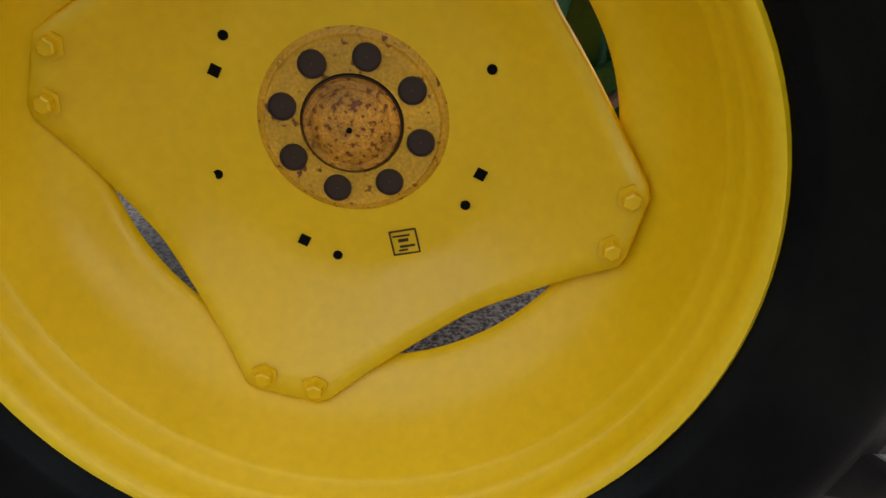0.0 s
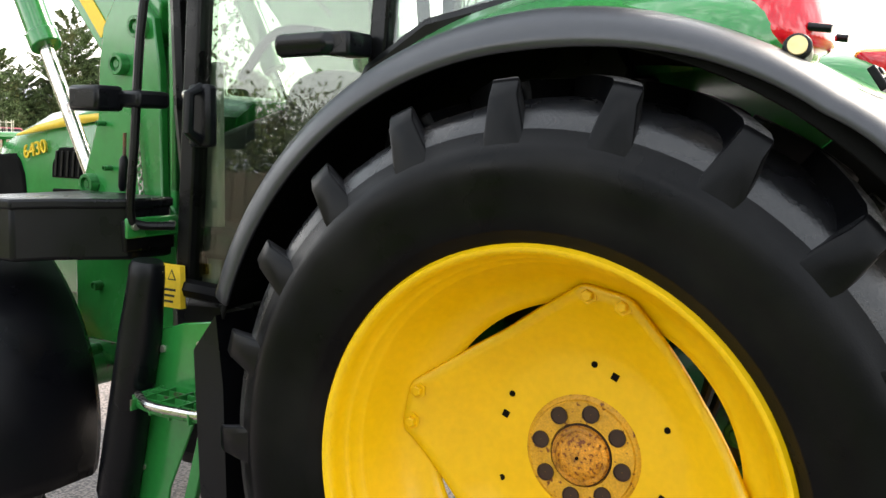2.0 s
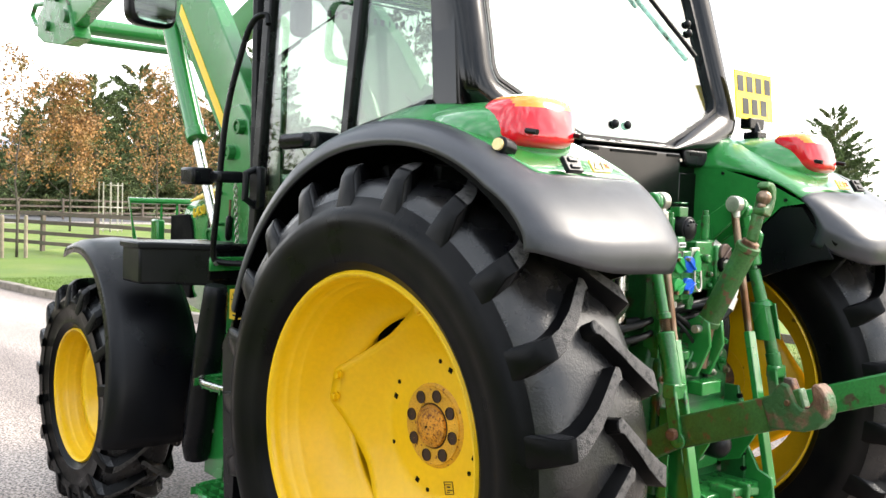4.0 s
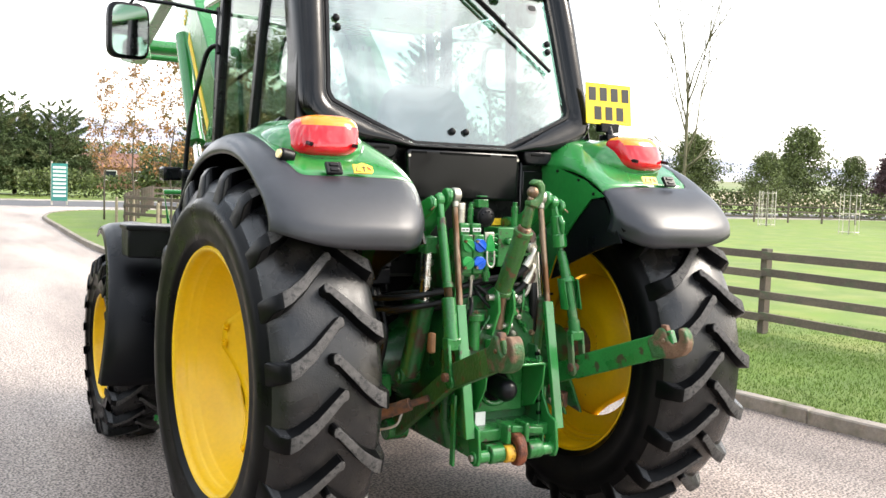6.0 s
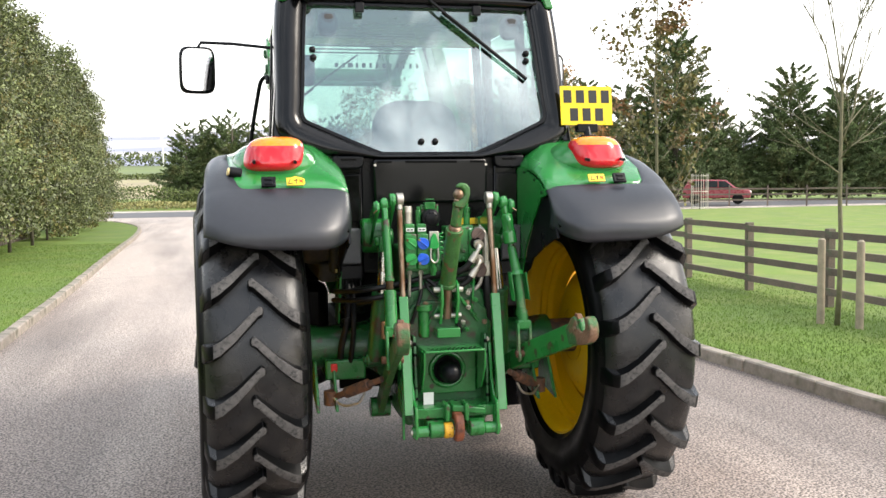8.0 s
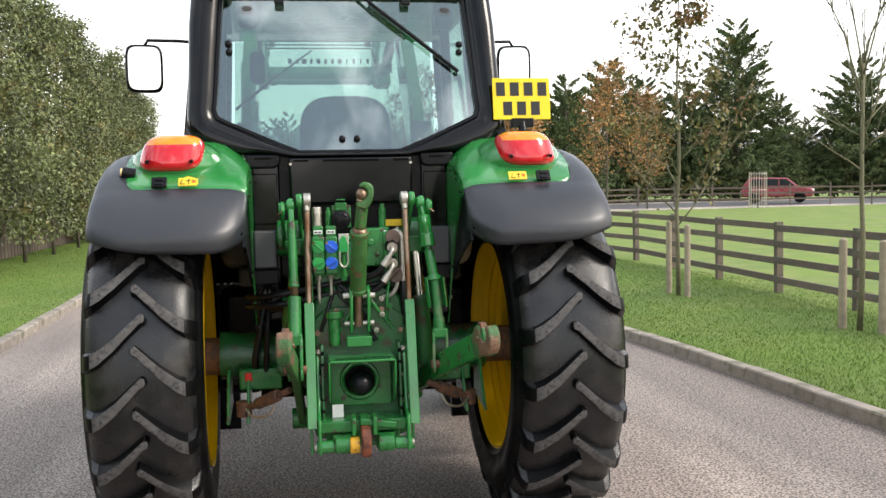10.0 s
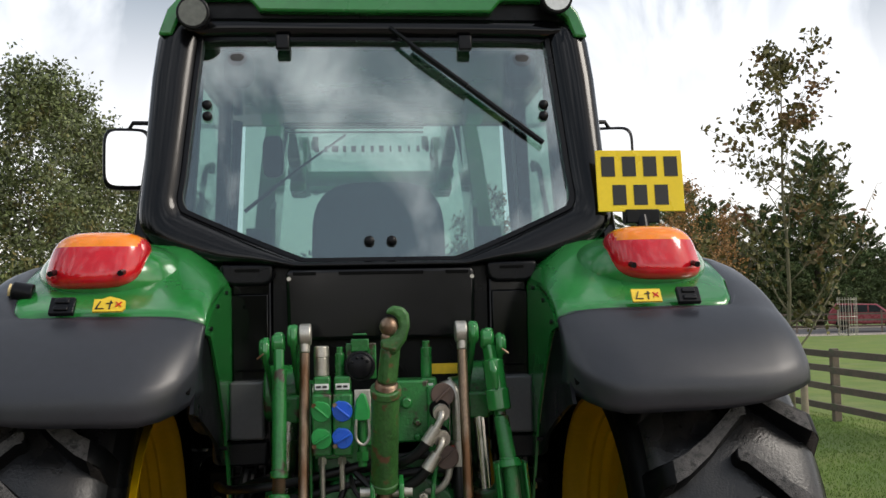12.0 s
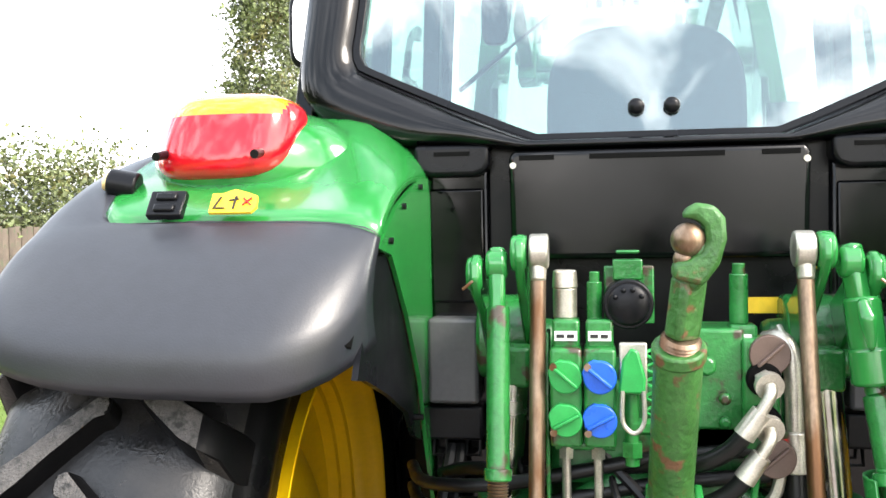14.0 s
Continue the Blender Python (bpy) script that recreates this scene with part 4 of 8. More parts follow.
# lower rear panels
bm = B()
plate(bm, [(-0.288, 1.565), (-0.27, 1.552), (0.27, 1.552), (0.288, 1.565), (0.292, 1.762), (0.28, 1.772), (-0.28, 1.772), (-0.292, 1.762)], "y", -0.125, -0.085)
panel = part("rear_panel", bm, BLACK_SHINY, tractor, "black rear cab panel with a slim vent", bevel=0.012, segments=3)
bm = B()
# near-black strips drawn for the shade inside the vent
for x0, x1 in ((-0.13, 0.13), (-0.27, -0.20), (0.20, 0.27)):
    box(bm, ((x0 + x1) / 2, -0.127, 1.757), (x1 - x0, 0.006, 0.01))
part("vent_slot", bm, DARK_VOID, panel)
for x in (-0.282, 0.282):
    bm = B()
    rod(bm, (x, -0.122, 1.742), (x, -0.130, 1.742), 0.0065, n=14)
    part("panel_screw", bm, ZINC, panel)
bm = B()
box(bm, (0, -0.05, 1.50), (0.74, 0.02, 0.56))
part("back_wall", bm, BLACK_PAINT, tractor, "black lower back wall")
bm = B()
box(bm, (0.195, -0.074, 1.455), (0.085, 0.004, 0.032))
part("yellow_tag", bm, STICKER, tractor, "small yellow label")
# Near-black sheet put in for the shaded void behind the linkage.
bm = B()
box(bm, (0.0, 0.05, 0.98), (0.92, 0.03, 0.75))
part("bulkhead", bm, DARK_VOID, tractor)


def column(s):
    bm = B()
    plate(bm, [(s * 0.335, 1.0), (s * 0.468, 1.0), (s * 0.468, 1.775), (s * 0.335, 1.775)], "y", -0.07, 0.02)
    col = part("rear_column", bm, BLACK_SHINY, tractor, "black rear cab column", bevel=0.012)
    bm = B()
    plate(bm, [(s * 0.332, 1.75), (s * 0.342, 1.732), (s * 0.365, 1.724), (s * 0.455, 1.724), (s * 0.478, 1.732), (s * 0.49, 1.752), (s * 0.49, 1.79), (s * 0.332, 1.79)], "y", -0.108, 0.0)
    cap = part("column_cap", bm, BLACK, col, "ribbed black cap", bevel=0.01, segments=3)
    bm = B()
    box(bm, (s * 0.41, -0.107, 1.77), (0.075, 0.006, 0.009))
    part("cap_grip", bm, DARK_VOID, col)
    bm = B()
    box(bm, (s * 0.41, -0.10, 1.345), (0.105, 0.07, 0.175))
    part("connector_cover", bm, GREY_BOX, col, "grey plastic cover", bevel=0.008)
    bm = B()
    box(bm, (s * 0.41, -0.09, 1.215), (0.115, 0.06, 0.07))
    part("connector_base", bm, BLACK, col, bevel=0.006)
    bm = B()
    plate(bm, [(s * 0.348, 1.46), (s * 0.462, 1.46), (s * 0.466, 1.70), (s * 0.348, 1.70)], "y", -0.076, -0.06)
    part("column_panel", bm, BLACK_SHINY, col, bevel=0.006)
    for x in (0.375, 0.445):
        bm = B()
        tube(bm, [(s * (x - 0.014), -0.09, 1.18), (s * (x - 0.014), -0.10, 1.145), (s * (x + 0.014), -0.10, 1.145), (s * (x + 0.014), -0.09, 1.18)], 0.004, 6)
        part("column_hook", bm, BLACK_PAINT, col)
    bm = B()
    for z in (1.08, 1.22, 1.40, 1.58):
        rod(bm, (s * 0.476, -0.06, z - 0.008), (s * 0.476, -0.06, z + 0.008), 0.006, n=8)
    part("edge_clip", bm, ZINC, col)


both(column)

# cab sides, roof and windscreen
def cab_side(s):
    x0, x1 = 0.75, 0.70
    def px(z):
        return s * (0.775 - max(z - 1.95, 0) * 0.10)
    def post(a, b, w, d, name, mat=BLACK_PAINT):
        bm = B()
        rows = []
        for y, z in (a, b):
            rows.append([(px(z) - s * d, y - w / 2, z), (px(z), y - w / 2, z), (px(z), y + w / 2, z), (px(z) - s * d, y + w / 2, z)])
        vs = grid(bm, rows, close=True)
        bm.faces.new(vs[0]), bm.faces.new(vs[-1][::-1])
        part(name, bm, mat, tractor, bevel=0.008)
    post((0.03, 1.86), (0.17, 2.58), 0.13, 0.05, "rear_pillar", BLACK_SHINY)
    post((0.62, 1.72), (0.60, 2.58), 0.055, 0.05, "middle_pillar")
    post((1.34, 1.05), (1.30, 2.58), 0.06, 0.06, "front_pillar")
    bm = B()
    tube(bm, [(px(1.05), 1.33, 1.07), (px(1.05), 1.05, 1.06), (px(1.1), 0.92, 1.12), (px(1.3), 0.80, 1.38), (px(1.6), 0.62, 1.70), (px(1.75), 0.45, 1.80), (px(1.85), 0.1, 1.86)], 0.03, 8)
    part("door_frame", bm, BLACK_PAINT, tractor, "black door frame")
    bm = B()
    plate(bm, [(1.32, 1.08), (1.05, 1.08), (0.94, 1.14), (0.82, 1.40), (0.64, 1.72), (0.62, 2.56), (1.29, 2.56)], "x", s * 0.752, s * 0.748)
    for v in bm.verts:
        v.co.x -= s * max(v.co.z - 1.95, 0) * 0.10
    part("door_glass", bm, GLASS_SIDE, tractor, "clear cab door glass")
    bm = B()
    plate(bm, [(0.60, 1.76), (0.44, 1.83), (0.09, 1.90), (0.19, 2.56), (0.59, 2.56)], "x", s * 0.752, s * 0.748)
    for v in bm.verts:
        v.co.x -= s * max(v.co.z - 1.95, 0) * 0.10
    part("side_glass", bm, GLASS_SIDE, tractor, "clear cab side window")
    bm = B()
    box(bm, (s * 0.79, 1.225, 1.585), (0.04, 0.085, 0.18))
    h = part("door_handle", bm, BLACK, tractor, "black door handle", bevel=0.012)
    bm = B()
    rod(bm, (s * 0.80, 1.285, 1.645), (s * 0.80, 1.27, 1.645), 0.014)
    part("key_barrel", bm, ZINC, h)
    bm = B()
    tube(bm, [(s * 0.80, 1.22, 1.665), (s * 0.845, 1.22, 1.645), (s * 0.85, 1.22, 1.54), (s * 0.80, 1.22, 1.51)], 0.016)
    part("handle_grip", bm, BLACK, h)
    bm = B()
    box(bm, (s * 0.83, 0.66, 1.765), (0.10, 0.07, 0.06))
    tube(bm, [(s * 0.80, 0.66, 1.77), (s * 0.88, 0.70, 1.765), (s * 0.90, 0.83, 1.76)], 0.03)
    part("side_hinge", bm, BLACK, tractor, "black window hinge and lamp arm", bevel=0.008)
    # front indicator on an arm
    bm = B()
    box(bm, (s * 0.83, 1.43, 1.63), (0.12, 0.10, 0.05))
    box(bm, (s * 0.92, 1.53, 1.63), (0.10, 0.13, 0.075))
    part("front_marker_lamp", bm, BLACK, tractor, "black marker lamp on an arm", bevel=0.012)
    # big mirror
    bm = B()
    tube(bm, [(s * 0.70, 1.42, 2.52), (s * 0.95, 1.44, 2.545), (s * 1.14, 1.45, 2.55), (s * 1.17, 1.45, 2.50), (s * 1.17, 1.46, 2.28)], 0.011)
    mir = part("mirror_arm", bm, BLACK, tractor, "black mirror arm")
    bm = B()
    super_ellipsoid(bm, (s * 1.168, 1.465, 2.378), (0.112, 0.035, 0.148), 5)
    bm.transform(Matrix.Translation((s * 1.168, 1.465, 0)) @ pose(0, 0, 0, 0, 0, -s * 9) @ Matrix.Translation((-s * 1.168, -1.465, 0)))
    part("mirror_shell", bm, BLACK, mir, "black mirror housing", angle=60)
    bm = B()
    plate(bm, [(s * 1.168 + 0.095 * math.copysign(abs(math.cos(t)) ** 0.4, math.cos(t)), 2.378 + 0.13 * math.copysign(abs(math.sin(t)) ** 0.4, math.sin(t))) for t in [2 * math.pi * k / 32 for k in range(32)]], "y", 1.428, 1.432)
    bm.transform(Matrix.Translation((s * 1.168, 1.465, 0)) @ pose(0, 0, 0, 0, 0, -s * 9) @ Matrix.Translation((-s * 1.168, -1.465, 0)))
    part("mirror_glass", bm, MIRROR, mir, "mirror glass")


both(cab_side)
for s in (-1, 1):
    bm = B()
    plate(bm, [(-0.05, 1.70), (0.10, 1.93), (0.45, 1.84), (0.64, 1.74), (0.70, 1.60), (0.60, 1.50), (0.0, 1.55)], "x", s * 0.735, s * 0.70)
    part("cab_side_panel", bm, BLACK_PAINT, tractor, "black lower cab side", bevel=0.01)

bm = B()
rows = []
for y, inset, z0, z1 in ((0.155, 0.02, 2.62, 2.735), (0.24, 0.0, 2.59, 2.76), (0.5, 0.0, 2.575, 2.79), (1.1, 0.0, 2.575, 2.80), (1.55, 0.0, 2.575, 2.77), (1.72, 0.02, 2.585, 2.72), (1.78, 0.06, 2.60, 2.66)):
    w = 0.715 - inset
    rows.append([(-w, y, z0), (-w - 0.005, y, z0 + 0.05), (-w + 0.05, y, z1 - 0.035), (-w + 0.16, y, z1 - 0.008), (0, y, z1), (w - 0.16, y, z1 - 0.008), (w - 0.05, y, z1 - 0.035), (w + 0.005, y, z0 + 0.05), (w, y, z0)])
vs = grid(bm, rows)
bm.faces.new(vs[0]), bm.faces.new(vs[-1][::-1])
for a, b in zip(vs, vs[1:]):
    bm.faces.new((a[0], a[-1], b[-1], b[0]))
part("roof", bm, GREEN, tractor, "green cab roof", bevel=0.01)
bm = B()
plate(bm, [(-0.69, 2.585), (0.69, 2.585), (0.66, 2.64), (0.58, 2.70), (-0.58, 2.70), (-0.66, 2.64)], "y", 0.128, 0.22)
part("roof_rear_recess", bm, BLACK_PAINT, tractor, "black recess below the roof edge", bevel=0.01)
bm = B()
half = [(0.0, 2.692), (0.40, 2.690), (0.54, 2.686), (0.61, 2.664), (0.665, 2.618), (0.695, 2.53), (0.650, 2.53), (0.625, 2.598), (0.57, 2.645), (0.53, 2.656), (0.41, 2.656), (0.375, 2.614), (0.0, 2.612)]
half = [(x * 1.042, z + 0.036 + (0.018 if z > 2.66 else 0.0)) for x, z in half]
plate(bm, half + [(-x, z) for x, z in reversed(half[1:-1])], "y", 0.086, 0.155)
part("roof_lip", bm, GREEN, tractor, "green roof edge curving down to both pillars", bevel=0.008)
bm = B()
box(bm, (0, 0.90, 2.60), (1.36, 1.40, 0.03))
part("headlining", bm, BEIGE, tractor, "pale cab headlining")
for x, lz, lens in ((-0.600, 2.625, LAMP_DIM), (0.610, 2.687, LAMP_GLASS)):
    bm = B()
    rod(bm, (x, 0.14, lz + 0.012), (x, 0.035, lz), 0.042, 0.056, n=24)
    wl_ = part("work_lamp", bm, BLACK, tractor, "round rear work lamp", bevel=0.006)
    bm = B()
    rod(bm, (x, 0.036, lz), (x, 0.030, lz - 0.0005), 0.045, n=24)
    part("work_lamp_lens", bm, lens, wl_, "clear ribbed lens" if lens is LAMP_GLASS else "dark grey lens")
bm = B()
plate(bm, [(-0.66, 1.35), (0.66, 1.35), (0.62, 2.55), (-0.62, 2.55)], "y", 1.503, 1.507)
part("windscreen", bm, GLASS_SIDE, tractor, "clear front windscreen")
for s in (-1, 1):
    bm = B()
    tube(bm, [(s * 0.70, 1.34, 1.1), (s * 0.70, 1.40, 1.6), (s * 0.66, 1.48, 2.56)], 0.03, 8)
    part("windscreen_pillar", bm, BLACK_PAINT, tractor)
bm = B()
for i, w in enumerate((3, 2, 4, 2, 3, 2, 2, 3, 1, 2, 1, 2, 2)):
    box(bm, (-0.28 + i * 0.045, 1.499, 2.43), (0.008 * w, 0.002, 0.03))
part("windscreen_bars", bm, INK, tractor, "dark bars along the windscreen top")
bm = B()
tube(bm, [(-0.138, 1.497, 2.50), (-0.40, 1.497, 2.31), (-0.50, 1.497, 2.23)], 0.006, 6)
ww = part("windscreen_wiper", bm, BLACK, tractor, "thin black windscreen wiper")
bm = B()
tube(bm, [(-0.44, 1.492, 2.275), (-0.626, 1.492, 2.127)], 0.010, 6)
part("wiper_blade", bm, BLACK, ww)
for z in (2.505, 2.527, 2.549):
    bm = B()
    rod(bm, (-0.43, 1.46, z), (0.24, 1.46, z), 0.005, n=8)
    part("blind_rod", bm, WHITE, tractor, "pale rod of the rolled sun blind")
# cab floor, lower body and interior
bm = B()
box(bm, (0, 0.55, 1.20), (1.10, 0.95, 0.10))
box(bm, (0, 1.21, 1.20), (1.40, 0.40, 0.10))
box(bm, (0, 0.25, 1.45), (1.0, 0.55, 0.5))
part("cab_floor", bm, TRIM, tractor, "dark cab floor", bevel=0.02)
bm = B()
super_ellipsoid(bm, (0, 0.50, 1.62), (0.25, 0.26, 0.075), 3.2)
box(bm, (0, 0.50, 1.40), (0.40, 0.44, 0.34))
seat = part("driver_seat", bm, SEAT, tractor, "grey cloth driver seat", angle=70)
bm = B()
super_ellipsoid(bm, (0, 0.29, 1.86), (0.235, 0.075, 0.235), 3.4)
part("backrest", bm, SEAT, seat, angle=70)
for s in (-1, 1):
    bm = B()
    super_ellipsoid(bm, (s * 0.29, 0.45, 1.80), (0.045, 0.16, 0.035), 3)
    tube(bm, [(s * 0.29, 0.33, 1.79), (s * 0.27, 0.30, 1.68)], 0.02)
    part("armrest", bm, TRIM, seat, angle=70)
bm = B()
tube(bm, [(0.19 * math.cos(t), 1.02 + 0.15 * math.sin(t), 1.80 - 0.12 * math.sin(t)) for t in [2 * math.pi * k / 28 for k in range(29)]], 0.014)
tube(bm, [(-0.18, 1.02, 1.80), (0.18, 1.02, 1.80)], 0.012)
tube(bm, [(0, 1.02, 1.80), (0, 1.18, 1.62), (0, 1.30, 1.30)], [0.04, 0.06, 0.09])
part("steering_wheel", bm, TRIM, tractor, "dark steering wheel on a column")
# Added panel and block: they darken the cab's inside and hide the green behind.
bm = B()
plate(bm, [(-0.66, 1.08), (0.66, 1.08), (0.64, 1.50), (0.25, 1.62), (-0.25, 1.62), (-0.64, 1.50)], "y", 1.40, 1.43)
part("firewall", bm, TRIM, tractor, "added dark panel hiding the mast below the windscreen", bevel=0.008)
bm = B()
super_ellipsoid(bm, (-0.52, 0.42, 1.50), (0.13, 0.38, 0.27), 5)
part("side_console", bm, TRIM, tractor, "added dark block by the door hiding the far side", angle=60)
bm = B()
super_ellipsoid(bm, (0, 1.33, 1.55), (0.26, 0.13, 0.22), 3)
part("dashboard", bm, TRIM, tractor, angle=70)
bm = B()
super_ellipsoid(bm, (0.50, 0.60, 1.50), (0.15, 0.50, 0.30), 5)
for x, y, z in ((0.45, 0.85, 1.9), (0.52, 0.75, 1.88), (0.47, 0.7, 1.86)):
    tube(bm, [(x, y, 1.75), (x, y + 0.02, z)], [0.008, 0.014])
part("side_console", bm, BEIGE, tractor, "beige side console with levers", angle=60)
bm = B()
tube(bm, smooth_path([(-0.66, 0.62, 1.72), (-0.66, 0.80, 1.80), (-0.66, 1.05, 1.83), (-0.66, 1.2, 1.70)], 5), 0.014)
part("door_rail", bm, BLACK, tractor)
bm = B()
super_ellipsoid(bm, (-0.48, 1.42, 2.38), (0.05, 0.03, 0.10), 4)
part("inner_mirror", bm, BLACK, tractor)
for x in (-0.47, 0.50):
    bm = B()
    super_ellipsoid(bm, (x, 0.17, 2.47), (0.05, 0.05, 0.06), 3)
    part("speaker", bm, TRIM, tractor, "black speaker pod", angle=60)

# bonnet
bm = B()
rows = []
for y, w, z0, z1 in ((1.50, 0.40, 0.92, 1.65), (1.9, 0.405, 0.90, 1.675), (2.3, 0.40, 0.88, 1.665), (2.65, 0.39, 0.88, 1.61), (2.88, 0.37, 0.90, 1.535), (3.0, 0.345, 0.93, 1.48), (3.06, 0.30, 0.98, 1.42)):
    rows.append([(-w * 0.9, y, z0), (-w, y, z0 + 0.12), (-w, y, z1 - 0.16), (-w * 0.93, y, z1 - 0.06), (-w * 0.72, y, z1 - 0.01), (0, y, z1 + 0.01), (w * 0.72, y, z1 - 0.01), (w * 0.93, y, z1 - 0.06), (w, y, z1 - 0.16), (w, y, z0 + 0.12), (w * 0.9, y, z0)])
vs = grid(bm, rows)
bm.faces.new(vs[0]), bm.faces.new(vs[-1][::-1])
hood = part("bonnet", bm, GREEN, tractor, "green bonnet with a yellow stripe and black grilles", angle=40)
bm = B()
plate(bm, [(-0.27, 1.0), (0.27, 1.0), (0.29, 1.36), (-0.29, 1.36)], "y", 3.03, 3.07)
part("front_grille", bm, DARK_VOID, hood, "black front grille", bevel=0.01)


def bonnet_side(s):
    bm = B()
    plate(bm, [(3.0, 0.95), (2.71, 0.95), (2.675, 1.22), (2.69, 1.35), (2.72, 1.405), (2.76, 1.433), (2.99, 1.42)], "x", s * 0.33, s * 0.398)
    part("corner_grille", bm, DARK_VOID, hood, "black grille insert", bevel=0.01)
    bm = B()
    plate(bm, [(2.49, 1.345), (2.485, 1.40), (2.44, 1.465), (2.10, 1.475), (2.10, 1.345)], "x", s * 0.395, s * 0.404)
    vent = part("side_vent", bm, DARK_VOID, hood, "black ribbed side vent", bevel=0.01)
    for k in range(10):
        bm = B()
        box(bm, (s * 0.404, 2.13 + k * 0.036, 1.402), (0.012, 0.012, 0.10), (8, 0, 0))
        part("vent_rib", bm, BLACK, vent)
    bm = B()
    plate(bm, [(2.47, 1.20), (2.49, 1.30), (2.10, 1.31), (2.10, 1.20)], "x", s * 0.395, s * 0.404)
    part("lower_vent", bm, DARK_VOID, hood, "black lower side vent", bevel=0.01)
    bm = B()
    rows = [[(s * (0.400 - 0.028 * max(0, (y - 2.3)) ** 1.0), y, z0), (s * (0.400 - 0.028 * max(0, (y - 2.3)) - 0.0), y, z1)] for y, z0, z1 in ((1.75, 1.575, 1.61), (2.2, 1.572, 1.60), (2.4, 1.548, 1.585), (2.57, 1.527, 1.555), (2.73, 1.506, 1.512))]
    grid(bm, rows)
    part("yellow_stripe", bm, STICKER, hood, "yellow bonnet stripe", solid=0.012)
    m = pose(s * 0.4025, 2.595, 1.452, 90, 0, 90 * s) @ pose(0, 0, 0, 0, 0, -12 * s)
    lettering("model_number", "6430", 0.078, STICKER, hood, m, 0.004)


both(bonnet_side)
bm = B()
box(bm, (0, 1.6, 0.78), (0.55, 2.5, 0.42))
box(bm, (0, 2.45, 0.58), (1.5, 0.16, 0.16))
rod(bm, (-0.9, 2.43, 0.56), (0.9, 2.43, 0.56), 0.085)
part("chassis", bm, GREEN_WORN, tractor, "green chassis and front axle", bevel=0.02)
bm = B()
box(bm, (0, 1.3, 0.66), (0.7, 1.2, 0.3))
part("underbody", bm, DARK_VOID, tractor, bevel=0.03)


# front mudguards
def front_guard(s):
    bm = B()
    cross = [(0.80, -0.03), (0.83, 0.0), (0.95, 0.012), (1.08, 0.0), (1.125, -0.02), (1.135, -0.06)]
    rows = []
    for k in range(31):
        deg = 15 - 116 * k / 30
        r = 0.735 + 0.03 * math.sin(math.pi * k / 30)
        a = radians(deg)
        # wider towards the lower rear edge
        flare = 1 + 0.38 * (k / 30) ** 1.3
        rows.append([(s * (0.82 + (x - 0.82) * flare), 2.43 + (r + d) * math.sin(a), 0.555 + (r + d) * math.cos(a)) for x, d in cross])
    grid(bm, rows)
    g = part("front_mudguard", bm, BLACK, tractor, "black plastic front mudguard", solid=0.01, angle=60)
    bm = B()
    box(bm, (s * 0.97, 1.905, 1.09), (0.18, 0.02, 0.015), (40, 0, 0))
    box(bm, (s * 0.97, 1.93, 1.12), (0.10, 0.01, 0.03), (40, 0, 0))
    part("guard_slot", bm, BLACK_PAINT, g)
    bm = B()
    for x in (0.90, 1.02):
        rod(bm, (s * x, 1.70, 0.60), (s * x, 1.685, 0.602), 0.011, n=12)
    part("guard_bolt", bm, ZINC, g)
    bm = B()
    tube(bm, [(s * 0.55, 2.35, 0.7), (s * 0.75, 2.2, 0.95), (s * 0.9, 2.1, 1.15)], 0.02)
    part("guard_stay", bm, BLACK_PAINT, g)


both(front_guard)

